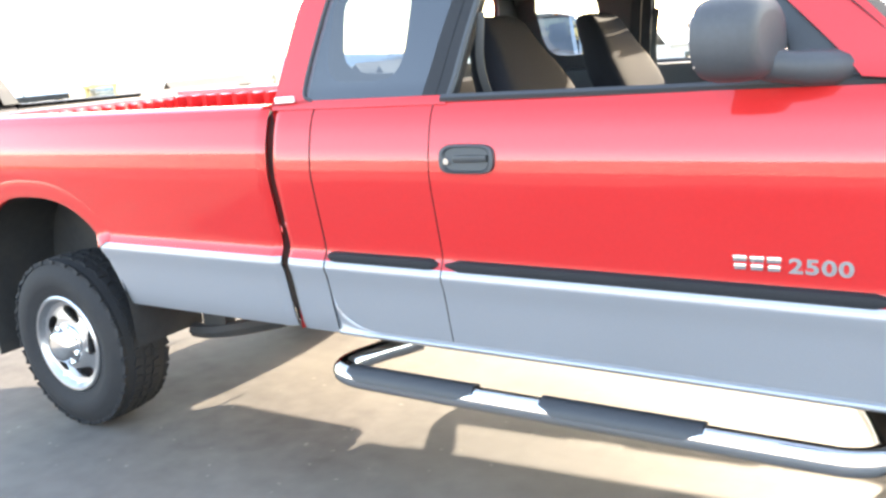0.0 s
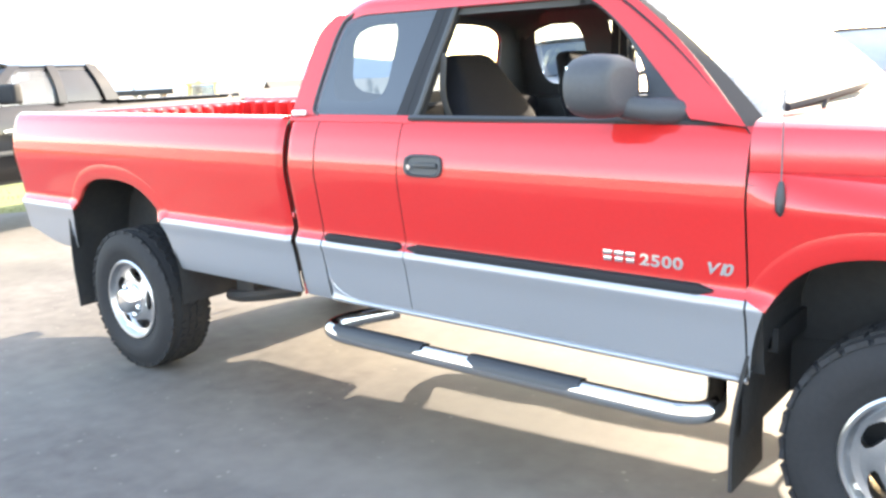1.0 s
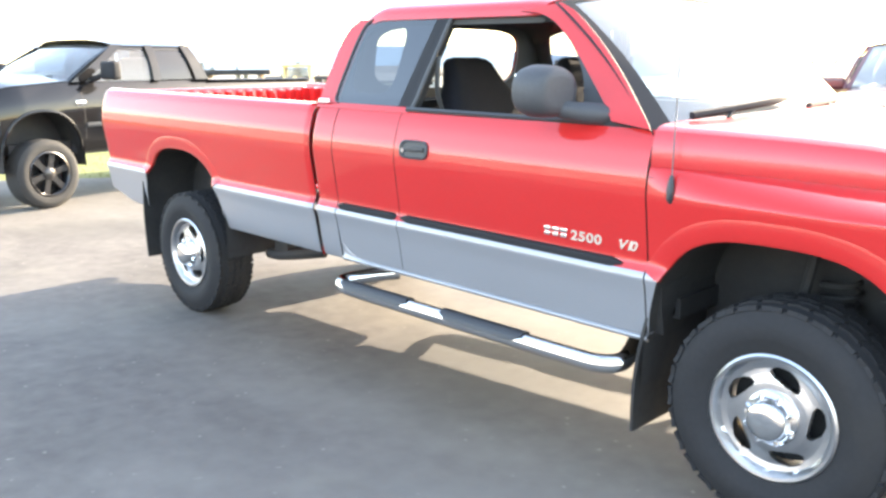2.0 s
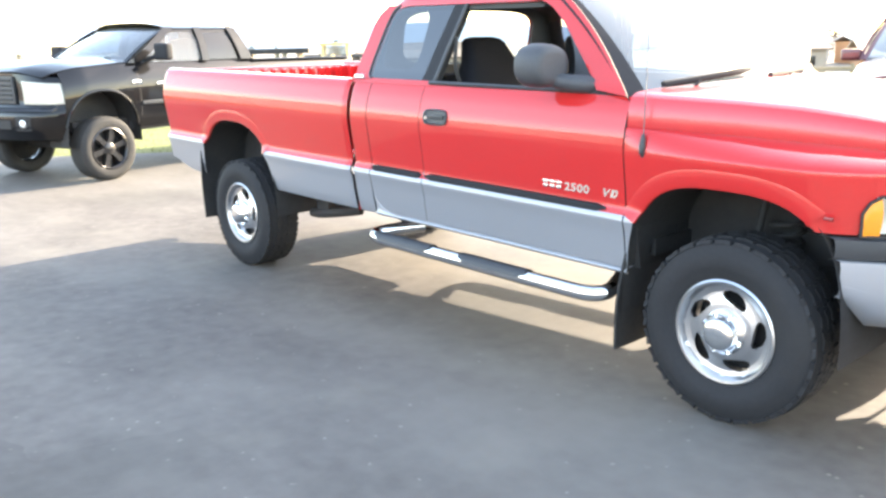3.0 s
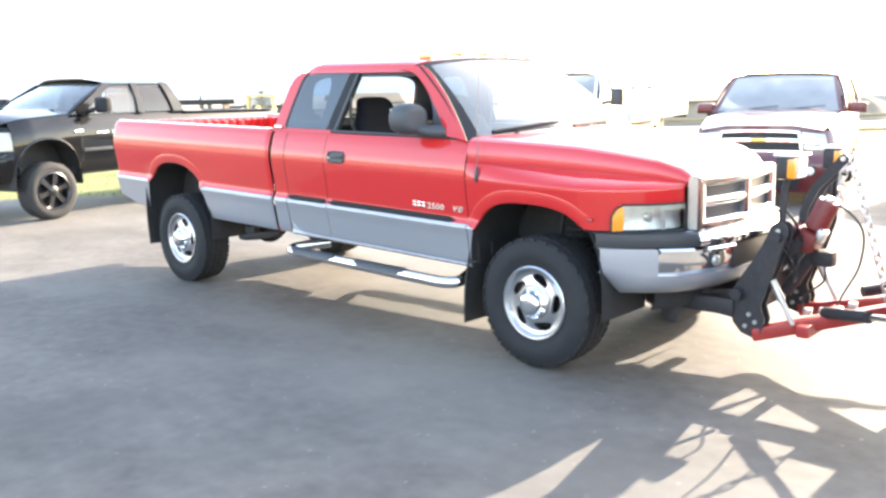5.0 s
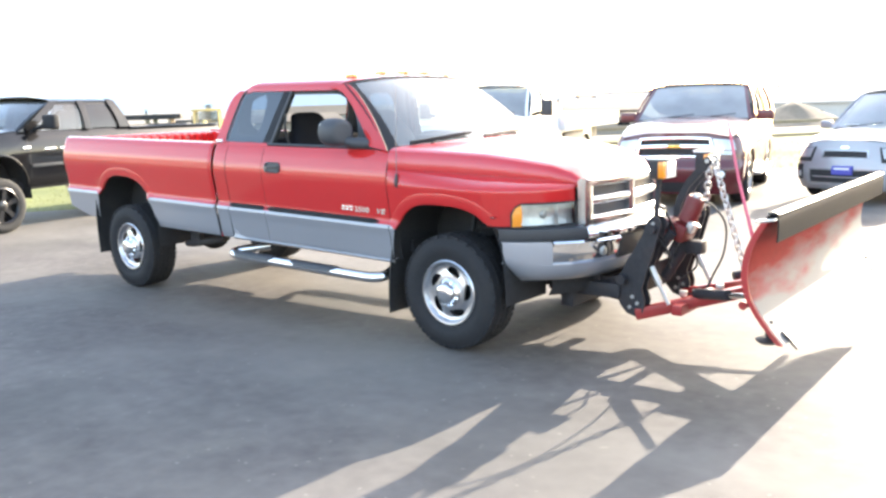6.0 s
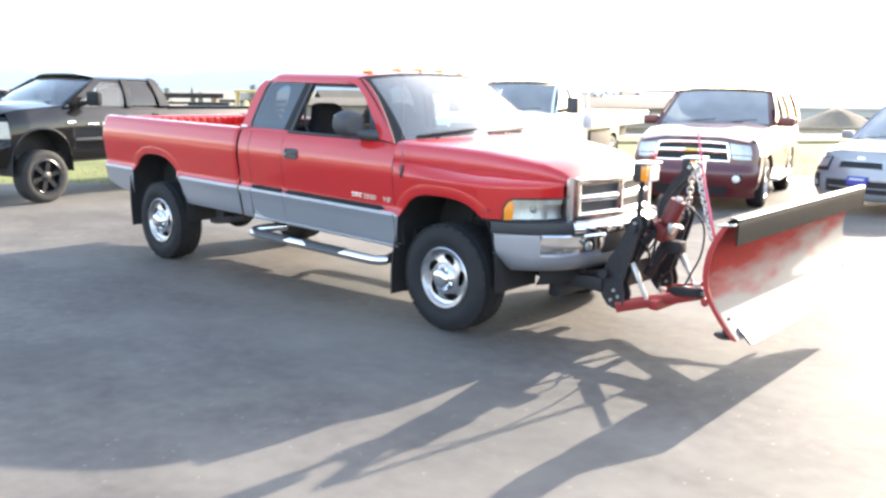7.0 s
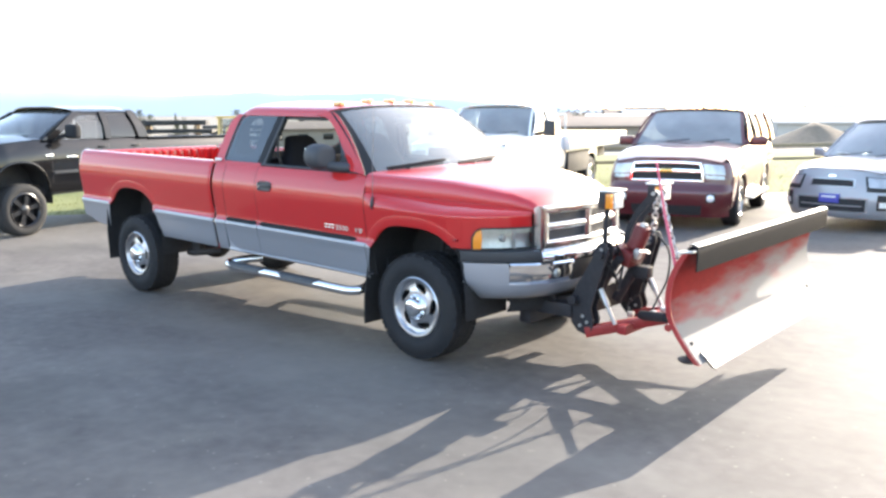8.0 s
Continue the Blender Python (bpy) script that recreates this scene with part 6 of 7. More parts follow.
    sheet(bm, [[Vector((x, s, z)) for x, z in ((rb, sill), (rb, g["z0"]))] for s in (-W + 0.08, W - 0.08)])
    part("cabin_back", bm, paint_, v)
    bm = bmesh.new()
    box(bm, ((rb + g["wx0"]) / 2, 0, (sill + g["z0"]) / 2 - 0.05), (g["wx0"] - rb - 0.1, 2 * W - 0.3, g["z0"] - sill), 0.05)
    for y in (-0.42, 0.42):
        box(bm, (g["wx0"] - 1.35, y, g["z0"] + 0.12), (0.14, 0.46, 0.34), 0.06)
        box(bm, (g["wx0"] - 1.42, y, g["z0"] + 0.36), (0.10, 0.26, 0.18), 0.04)
    part("interior", bm, TRIM, v)
    # mirrors
    for sg in (-1, 1):
        m = o["mirror"]
        bm = bmesh.new()
        box(bm, (m["x"], sg * m["y"], m["z"]), (m["d"], m["w"], m["h"]), min(m["d"], m["h"]) * 0.35, segs=4)
        tube(bm, [(m["x"] + 0.02, sg * (m["y"] - m["w"] / 2), m["z"] - m["h"] * 0.25), (m["x"] + 0.08, sg * (W1(0) - 0.03), g["z0"] + 0.02)], 0.035, 8)
        part("door_mirror", bm, m["mat"], v, "", 50)
    # lamps
    for sg in (-1, 1):
        for pname, mt, q0, q1, z0, z1, off in o["lamps"]:
            strip(pname, mt, sg * q0 if sg > 0 else -q1, sg * q1 if sg > 0 else -q0, z0, z1, off, "", 8)
    # underside
    bm = bmesh.new()
    box(bm, ((o["tail"] + o["nose"]) / 2 - 0.1, 0, sill + 0.06), (o["nose"] - o["tail"] - 0.5, 2 * W - 0.5, 0.12))
    tube(bm, [(0, -W + 0.2, o["R"]), (0, W - 0.2, o["R"])], 0.05, 8)
    tube(bm, [(-o["wb"], -W + 0.2, o["R"]), (-o["wb"], W - 0.2, o["R"])], 0.05, 8)
    part("underbody", bm, BLACK, v)
    # tail
    bm = bmesh.new()
    xt = o["tail"]
    sheet(bm, [[Vector((xt - 0.02 * (1 - q * q), q * S(xt, z), z)) for z in steps(sill, hi(xt), 6)] for q in steps(-1, 1, 10)])
    part("tail", bm, paint_, v, "", 40)
    if o.get("bed"):
        bm = bmesh.new()
        sheet(bm, [[Vector((x, s, 0.95)) for x in (xt, rb)] for s in (-W + 0.08, W - 0.08)], flip=True)
        part("bed_floor", bm, paint_, v)
        for sg in (-1, 1):
            bm = bmesh.new()
            sheet(bm, [[Vector((x, sg * s, z)) for s, z in ((W - 0.06, hi(x)), (W - 0.08, hi(x) + 0.012), (W - 0.14, hi(x) + 0.012), (W - 0.15, hi(x) - 0.03), (W - 0.15, 0.95))] for x in steps(xt, rb - 0.03, 6)], flip=sg < 0)
            part("bed_rail", bm, o.get("rail_mat", PLASTIC), v, "", 40)
    elif not o.get("flat"):
        bm = bmesh.new()
        if xt < rb - 0.3:
            sheet(bm, [[Vector((x, q * (S(x, hi(x))), hi(x))) for x in (xt, rb)] for q in (-1, 1)], flip=True)
        part("rear_deck", bm, paint_, v) if len(bm.verts) else bm.free()
    v.matrix_basis = pose(place[0], place[1], place[2], 0, 0, yaw)
    return v, nose, S, ws


# black lifted pickup
black, nz, Sd, wsf = vehicle("black_pickup", "black lifted crew-cab pickup truck with black wheels", "pickup truck", (-10.07, 0.88, 0), -76, dict(
    prof=[(0.0, -0.06), (0.12, -0.02), (0.35, 0.0), (0.6, 0.0), (0.76, -0.012), (0.9, -0.05), (1.0, -0.10)],
    W=1.0, paint=BLACK_PAINT, sill=0.62, wb=3.55, ra=0.52, za=0.45, zarch=1.12, R=0.40, tyre_w=0.30, rim=0.255, rim_mat=DARK_RIM, tyre_mat=DUSTY_TYRE, poke=0.05, lip=0.02,
    nose=0.66, side_front=0.50, tail=-4.9, hi=[(-4.9, 1.40), (-3.0, 1.42), (-0.62, 1.44), (-0.3, 1.43), (0.3, 1.39), (0.55, 1.34), (0.66, 1.29)],
    wide=[(-4.9, 0.98), (-0.5, 0.99), (0.2, 0.99), (0.50, 0.95), (0.66, 0.90)], cowl=-0.62, bow=0.16, crown=0.08, round=0.24,
    face=[(0.5, -0.02), (0.62, 0.06), (0.70, 0.10), (0.90, 0.10), (0.95, 0.02), (1.29, 0.0)], bottom=0.56,
    seams=[-0.56, -1.72, -2.40], handles=[-1.56, -2.28], mirror=dict(x=-0.86, y=1.14, z=1.565, d=0.13, w=0.25, h=0.22, mat=STRIP), bed=True,
    plates=[("grille", PLASTIC, -0.50, 0.50, 0.99, 1.26, 0.03, "black crossed grille"), ("bumper_step", PLASTIC, -0.96, 0.96, 0.905, 0.945, 0.015), ("air_slot", BLACK, -0.45, 0.45, 0.70, 0.80, 0.006)]
    + [("grille_slat", BLACK, -0.46, 0.46, 1.02 + 0.048 * k, 1.04 + 0.048 * k, 0.042) for k in range(5)],
    lamps=[("headlamp", PALE_LAMP, 0.64, 1.0, 0.985, 1.225, 0.02), ("fog_recess", BLACK, 0.54, 0.78, 0.68, 0.85, 0.004)],
    cab=dict(z0=1.44, z1=1.86, s0=0.90, s1=0.74, wx0=-0.46, wx1=-1.22, wbow=0.24, rear=-2.46, rear_base=-2.62, roof=0.085, side_mat=PALE_TINT, ws_mat=DARK_SCREEN,
             glass=[(-0.67, -1.30, -1.70, -1.72), (-1.78, -1.80, -2.46, -2.36)],
             pillars=[(-1.68, -1.70, -1.80, -1.82, None), (-2.40, -2.30, -2.62, -2.46, None), (-0.46, -1.18, -0.66, -1.34, None)])))
for q in (-0.66, 0.66):
    bm = bmesh.new()
    lathe(bm, [(0.0005, 0.016), (0.035, 0.012), (0.048, 0.0), (0.05, -0.03)], 20, nz(q, 0.765, 0.012), axis="x")
    part("fog_lamp", bm, REFLECTOR, black, "round fog lamp")
# bright side badges and a trim moulding
for x, z, w, h in ((-0.52, 1.19, 0.13, 0.055), (-0.93, 1.16, 0.20, 0.036), (-1.20, 1.16, 0.18, 0.036)):
    for sg in (1, -1):
        bm = bmesh.new()
        box(bm, (x, sg * (Sd(x, z) + 0.006), z), (w, 0.012, h), 0.003)
        part("side_badge", bm, CHROME, black, "bright badge of plain bars")
for sg in (1, -1):
    bm = bmesh.new()
    box(bm, (-1.35, sg * (Sd(-1.3, 0.93) + 0.004), 0.93), (1.55, 0.024, 0.05), 0.008)
    part("side_moulding", bm, PLASTIC, black)

# maroon sport utility
suv, nz, Sd, wsf = vehicle("maroon_suv", "maroon full-size sport utility with a chrome-barred grille", "suv", (-2.10, 8.60, 0), -76, dict(
    prof=[(0.0, -0.06), (0.12, -0.02), (0.35, 0.0), (0.6, 0.0), (0.8, -0.025), (0.92, -0.06), (1.0, -0.11)],
    W=1.0, paint=MAROON, sill=0.31, wb=2.95, ra=0.46, za=0.36, zarch=0.84, R=0.385, tyre_w=0.265, rim=0.225, rim_mat=ALLOY, spokes=5,
    nose=0.80, side_front=0.60, tail=-4.1, hi=[(-4.1, 1.24), (-0.7, 1.23), (0.0, 1.18), (0.6, 1.07), (0.80, 1.02)],
    wide=[(-4.1, 0.97), (-0.5, 0.99), (0.3, 0.985), (0.6, 0.96), (0.8, 0.90)], cowl=-0.62, bow=0.10, crown=0.07, round=0.20,
    face=[(0.24, 0.0), (0.34, 0.06), (0.50, 0.09), (0.60, 0.09), (0.66, 0.03), (1.02, 0.0)], bottom=0.20,
    seams=[-0.55, -1.65, -2.6], handles=[-1.5, -2.45], mirror=dict(x=-0.86, y=1.10, z=1.30, d=0.13, w=0.27, h=0.16, mat=MAROON),
    plates=[("grille", BLACK, -0.60, 0.60, 0.74, 0.97, 0.012, "black mesh grille"), ("grille_side", CHROME, -0.625, -0.595, 0.73, 0.98, 0.035), ("grille_side", CHROME, 0.595, 0.625, 0.73, 0.98, 0.035), ("grille_surround", CHROME, -0.62, 0.62, 0.955, 0.985, 0.035), ("grille_bar", CHROME, -0.60, 0.60, 0.845, 0.892, 0.045, "bright horizontal bar"), ("grille_base", CHROME, -0.60, 0.60, 0.725, 0.750, 0.03), ("bow_badge", GOLD, -0.11, 0.11, 0.846, 0.891, 0.058, "gold badge"), ("lower_intake", BLACK, -0.62, 0.62, 0.23, 0.38, 0.008)],
    lamps=[("headlamp", LAMP_GLASS, 0.645, 0.915, 0.835, 0.975, 0.016), ("turn_lamp", LENS, 0.645, 0.905, 0.765, 0.825, 0.016), ("turn_bowl", LAMP_GLASS, 0.65, 0.90, 0.77, 0.82, 0.005), ("fog_recess", BLACK, 0.68, 0.81, 0.43, 0.56, 0.006)],
    cab=dict(z0=1.25, z1=1.77, s0=0.93, s1=0.76, wx0=-0.62, wx1=-1.32, wbow=0.18, rear=-4.0, rear_base=-4.1, roof=0.05,
             glass=[(-0.80, -1.36, -1.70, -1.74), (-1.76, -1.80, -2.62, -2.62), (-2.68, -2.68, -4.0, -3.9)],
             pillars=[(-0.64, -1.30, -0.82, -1.42, None), (-1.68, -1.73, -1.78, -1.82, PLASTIC), (-2.60, -2.60, -2.70, -2.70, None), (-3.85, -3.78, -4.1, -4.0, None)])))
for q in (-0.745, 0.745):
    bm = bmesh.new()
    lathe(bm, [(0.0005, 0.016), (0.04, 0.012), (0.055, 0.0), (0.058, -0.03)], 20, nz(q, 0.495, 0.012), axis="x")
    part("fog_lamp", bm, REFLECTOR, suv, "round fog lamp")
for y in (-1.02, 1.02):
    bm = bmesh.new()
    box(bm, (-1.48, y, 0.40), (1.95, 0.16, 0.05), 0.02)
    part("running_board", bm, ALLOY, suv, "bright running board")
for y in (-0.62, 0.62):
    bm = bmesh.new()
    tube(bm, [(-1.6, y, 1.81), (-1.7, y, 1.845), (-3.7, y, 1.845), (-3.8, y, 1.80)], 0.018, 8)
    part("roof_rail", bm, PLASTIC, suv, "black roof rail")

# white flatbed truck
white, nz, Sd, wsf = vehicle("white_flatbed_truck", "white flatbed work truck with amber roof lamps", "truck", (-5.92, 8.0, 0), -75, dict(
    W=1.0, paint=WHITE_PAINT, sill=0.60, wb=4.3, ra=0.46, za=0.42, zarch=0.90, R=0.40, tyre_w=0.26, rim=0.23, rim_mat=ALLOY,
    nose=0.82, side_front=0.62, tail=-2.25, hi=[(-2.25, 1.34), (-0.7, 1.34), (0.0, 1.32), (0.6, 1.26), (0.82, 1.22)],
    wide=[(-2.3, 0.98), (0.3, 0.98), (0.6, 0.96), (0.82, 0.92)], cowl=-0.60, bow=0.06, crown=0.06, round=0.15,
    face=[(0.4, 0.0), (0.5, 0.08), (0.72, 0.08), (0.78, 0.02), (1.22, 0.0)], bottom=0.44, seams=[-0.5, -1.65], handles=[-1.5],
    mirror=dict(x=-0.75, y=1.22, z=1.50, d=0.10, w=0.22, h=0.30, mat=PLASTIC), flat=True,
    plates=[("grille", MESH, -0.55, 0.55, 0.85, 1.15, 0.015)], lamps=[("headlamp", LAMP_GLASS, 0.62, 0.95, 0.88, 1.12, 0.015)],
    cab=dict(z0=1.36, z1=1.86, s0=0.92, s1=0.78, wx0=-0.58, wx1=-1.12, wbow=0.16, rear=-2.15, rear_base=-2.25, roof=0.08,
             glass=[(-0.74, -1.16, -1.60, -1.62)], pillars=[(-0.60, -1.10, -0.76, -1.2, None), (-1.58, -1.60, -2.25, -2.15, None)])))
for y in (-0.55, -0.2, 0.0, 0.2, 0.55):
    bm = bmesh.new()
    box(bm, (-1.12, y, 1.95 - 0.05 * abs(y)), (0.08, 0.06, 0.035), 0.012)
    part("roof_lamp", bm, AMBER, white)
bm = bmesh.new()
box(bm, (-4.65, 0, 1.17), (4.6, 2.2, 0.30), 0.02)
part("flat_deck", bm, WHITE_PAINT, white, "pale flat deck")
bm = bmesh.new()
for y in (-0.45, 0.45):
    box(bm, (-4.4, y, 0.86), (4.6, 0.30, 0.30))
box(bm, (-3.25, 0.90, 0.76), (1.5, 0.25, 0.44), 0.03)
part("deck_frame", bm, BLACK, white, "black frame and tool box")
bm = bmesh.new()
for y in steps(-1.0, 1.0, 4):
    tube(bm, [(-2.36, y, 1.1), (-2.36, y, 1.75)], 0.02, 6)
tube(bm, [(-2.36, -1.0, 1.75), (-2.36, 1.0, 1.75)], 0.02, 6)
part("headboard", bm, WHITE_PAINT, white)

# grey hatchback
HATCH = (0.28, 9.90, 0)
soul, nz, Sd, wsf = vehicle("grey_hatchback", "silver-grey boxy hatchback with a blue front plate", "hatchback", HATCH, -100, dict(
    prof=[(0.0, -0.05), (0.15, -0.01), (0.4, 0.0), (0.65, -0.01), (0.82, -0.05), (1.0, -0.13)],
    W=0.89, paint=GREY_PAINT, sill=0.24, wb=2.55, ra=0.36, za=0.31, zarch=0.68, R=0.315, tyre_w=0.205, rim=0.21, rim_mat=ALLOY, spokes=7,
    nose=0.66, side_front=0.48, tail=-3.2, hi=[(-3.2, 1.06), (-0.6, 1.03), (0.0, 0.98), (0.5, 0.90), (0.66, 0.86)],
    wide=[(-3.2, 0.86), (-0.4, 0.88), (0.3, 0.87), (0.5, 0.84), (0.66, 0.78)], cowl=-0.50, bow=0.14, crown=0.06, round=0.24,
    face=[(0.2, 0.02), (0.26, 0.07), (0.46, 0.09), (0.62, 0.06), (0.86, 0.0)], bottom=0.20, seams=[-0.45, -1.5, -2.3], handles=[-1.35, -2.2],
    mirror=dict(x=-0.62, y=0.98, z=1.10, d=0.10, w=0.18, h=0.13, mat=GREY_PAINT),
    plates=[("grille_frame", LAMP_GLASS, -0.46, 0.46, 0.645, 0.755, 0.010), ("grille", BLACK, -0.42, 0.42, 0.66, 0.74, 0.016, "slim dark grille"), ("intake_frame", LAMP_GLASS, -0.70, 0.70, 0.29, 0.51, 0.008), ("intake", BLACK, -0.66, 0.66, 0.31, 0.49, 0.014, "wide dark lower intake"), ("front_plate", BLUE_PLATE, -0.19, 0.19, 0.43, 0.55, 0.045, "blue dealer plate"), ("plate_bar", PALE_BAR, -0.14, 0.14, 0.50, 0.525, 0.052), ("maker_badge", CHROME, -0.08, 0.08, 0.775, 0.80, 0.02), ("intake_lip", GREY_PAINT, -0.6, 0.6, 0.385, 0.40, 0.022)],
    lamps=[("lamp_surround", BLACK, 0.66, 0.995, 0.60, 0.80, 0.006), ("headlamp", LAMP_GLASS, 0.70, 0.985, 0.66, 0.79, 0.016), ("corner_vent", BLACK, 0.82, 0.99, 0.34, 0.56, 0.006), ("fog_lamp", REFLECTOR, 0.85, 0.95, 0.38, 0.46, 0.014)],
    cab=dict(z0=1.05, z1=1.56, s0=0.79, s1=0.66, wx0=-0.44, wx1=-1.20, wbow=0.22, rear=-3.1, rear_base=-3.2, roof=0.06,
             glass=[(-0.62, -1.24, -1.52, -1.54), (-1.58, -1.60, -2.36, -2.30), (-2.42, -2.36, -3.1, -2.95)],
             pillars=[(-0.44, -1.18, -0.64, -1.28, None), (-1.50, -1.52, -1.60, -1.62, PLASTIC), (-2.34, -2.28, -2.46, -2.40, None), (-2.95, -2.85, -3.2, -3.1, None)])))
bm = bmesh.new()
box(bm, wsf(-0.55, 0.10) + Vector((-0.05, 0, 0.0)), (0.15, 0.28, 0.005))
part("dash_paper", bm, PALE_BAR, soul, "white paper on the dashboard")

# ---- ground, grass, distance ----
EDGE = Vector((-2.8, 14.6, 0))
ALONG = Vector((0.591, 0.807, 0)).normalized()
AWAY = Vector((-ALONG.y, ALONG.x, 0))


def spot(a, d, z=0.0):
    """A place a metres along the lot's edge and d metres beyond it."""
    p = EDGE + ALONG * a + AWAY * d
    return Vector((p.x, p.y, z))


def fall(d):
    return -0.02 - 2.6 * smooth01((d - 12) / 60)


def asphalt():
    m = material("asphalt", (0.106, 0.096, 0.088), 0.72, 0.0, 0.34, 9, 1.3, spec=0.23, bump=0.25, bump_scale=140)
    n, l = m.node_tree.nodes, m.node_tree.links
    b = n["Principled BSDF"]
    b.inputs["Diffuse Roughness"].default_value = 0.1
    old = b.inputs["Base Color"].links[0].from_socket
    co = n.new("ShaderNodeTexCoord")
    # pale wheel-worn drifts, stretched along the lanes
    mp = n.new("ShaderNodeMapping")
    mp.inputs["Scale"].default_value = (0.28, 0.8, 1)
    mp.inputs["Rotation"].default_value = (0, 0, radians(35))
    wide = n.new("ShaderNodeTexNoise")
    wide.inputs["Scale"].default_value, wide.inputs["Detail"].default_value = 0.9, 7
    l.new(co.outputs["Object"], mp.inputs[0])
    l.new(mp.outputs[0], wide.inputs["Vector"])
    r1 = n.new("ShaderNodeMapRange")
    r1.inputs["From Min"].default_value, r1.inputs["From Max"].default_value = 0.42, 0.70
    r1.inputs["To Max"].default_value = 0.72
    l.new(wide.outputs["Fac"], r1.inputs["Value"])
    m1 = n.new("ShaderNodeMix")
    m1.data_type = "RGBA"
    m1.inputs["B"].default_value = (0.20, 0.186, 0.164, 1)
    l.new(r1.outputs[0], m1.inputs["Factor"])
    l.new(old, m1.inputs["A"])
    # light specks of stone
    vor = n.new("ShaderNodeTexVoronoi")
    vor.inputs["Scale"].default_value = 70
    l.new(co.outputs["Object"], vor.inputs["Vector"])
    r2 = n.new("ShaderNodeMapRange")
    r2.inputs["From Min"].default_value, r2.inputs["From Max"].default_value = 0.10, 0.02
    r2.inputs["To Max"].default_value = 0.35
    l.new(vor.outputs["Distance"], r2.inputs["Value"])
    m2 = n.new("ShaderNodeMix")
    m2.data_type = "RGBA"
    m2.inputs["B"].default_value = (0.32, 0.30, 0.27, 1)
    l.new(r2.outputs[0], m2.inputs["Factor"])
    l.new(m1.outputs["Result"], m2.inputs["A"])
    # sparse pale flecks, and dark smudges of oil
    out = m2.outputs["Result"]
    for scale_, lo, hi_, amount, tone, cut in ((17.0, 0.20, 0.06, 0.45, (0.34, 0.31, 0.27, 1), 0.72), (7.0, 0.14, 0.03, 0.30, (0.32, 0.29, 0.24, 1), 0.78), (2.3, 0.40, 0.05, 0.28, (0.23, 0.21, 0.175, 1), 0.62), (1.1, 0.50, 0.10, 0.5, (0.066, 0.062, 0.057, 1), 0.52)):
        warp = n.new("ShaderNodeTexNoise")
        warp.inputs["Scale"].default_value = scale_ * 1.7
        l.new(co.outputs["Object"], warp.inputs["Vector"])
        bend = n.new("ShaderNodeMix")
        bend.data_type = "VECTOR"
        bend.inputs["Factor"].default_value = 0.55 / scale_
        l.new(co.outputs["Object"], bend.inputs["A"])
        l.new(warp.outputs["Color"], bend.inputs["B"])
        cell = n.new("ShaderNodeTexVoronoi")
        cell.inputs["Scale"].default_value = scale_
        l.new(bend.outputs["Result"], cell.inputs["Vector"])
        near = n.new("ShaderNodeMapRange")
        near.inputs["From Min"].default_value, near.inputs["From Max"].default_value = lo, hi_
        near.inputs["To Max"].default_value = amount
        l.new(cell.outputs["Distance"], near.inputs["Value"])
        pick = n.new("ShaderNodeMath")
        pick.operation = "GREATER_THAN"
        pick.inputs[1].default_value = cut
        l.new(cell.outputs["Color"], pick.inputs[0])
        both = n.new("ShaderNodeMath")
        both.operation = "MULTIPLY"
        l.new(near.outputs[0], both.inputs[0])
        l.new(pick.outputs[0], both.inputs[1])
        m3 = n.new("ShaderNodeMix")
        m3.data_type = "RGBA"
        m3.inputs["B"].default_value = tone
        l.new(both.outputs[0], m3.inputs["Factor"])
        l.new(out, m3.inputs["A"])
        out = m3.outputs["Result"]
    l.new(out, b.inputs["Base Color"])
    return m


ASPHALT = asphalt()
GRASS = material("grass", (0.125, 0.138, 0.030), 0.95, 0.0, 0.3, 8, 0.3)
FIELD = material("dry_field", (0.165, 0.148, 0.122), 0.95, 0.0, 0.25, 3, 0.05)
CONCRETE = material("pale_road", (0.42, 0.40, 0.36), 0.9, 0.0, 0.1, 5, 0.2)
DIRT = material("dirt", (0.21, 0.165, 0.12), 0.95, 0.0, 0.25, 3, 0.4, bump=0.6, bump_scale=6)
LEAF = material("far_leaves", (0.06, 0.075, 0.04), 0.9, 0.0, 0.3, 3, 0.5)
BARK = material("bark", (0.12, 0.09, 0.06), 0.9, 0.0, 0.3, 20, 2)
WOOD = material("weathered_wood", (0.24, 0.19, 0.13), 0.85, 0.0, 0.25, 30, 3)
TAN_WALL = material("tan_wall", (0.30, 0.25, 0.20), 0.85, 0.0, 0.12, 4, 0.3)
PALE_WALL = material("pale_wall", (0.42, 0.40, 0.38), 0.8, 0.0, 0.1, 4, 0.3)
BROWN_ROOF = material("brown_roof", (0.15, 0.115, 0.09), 0.8, 0.0, 0.15, 4, 0.3)
ORANGE_WALL = material("orange_wall", (0.36, 0.17, 0.075), 0.8, 0.0, 0.12, 4, 0.3)
YELLOW = material("machine_yellow", (0.58, 0.42, 0.16), 0.5, 0.0, 0.12, 20, 2)
# Distance haze is put into the hills as blue colour and a faint glow.
HILL = material("hill_haze_glow", (0.20, 0.27, 0.36), 1.0, 0.0, 0.06, 0.01, 0.004)
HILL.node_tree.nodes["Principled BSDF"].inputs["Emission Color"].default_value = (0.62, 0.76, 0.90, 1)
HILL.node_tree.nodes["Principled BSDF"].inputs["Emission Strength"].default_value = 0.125

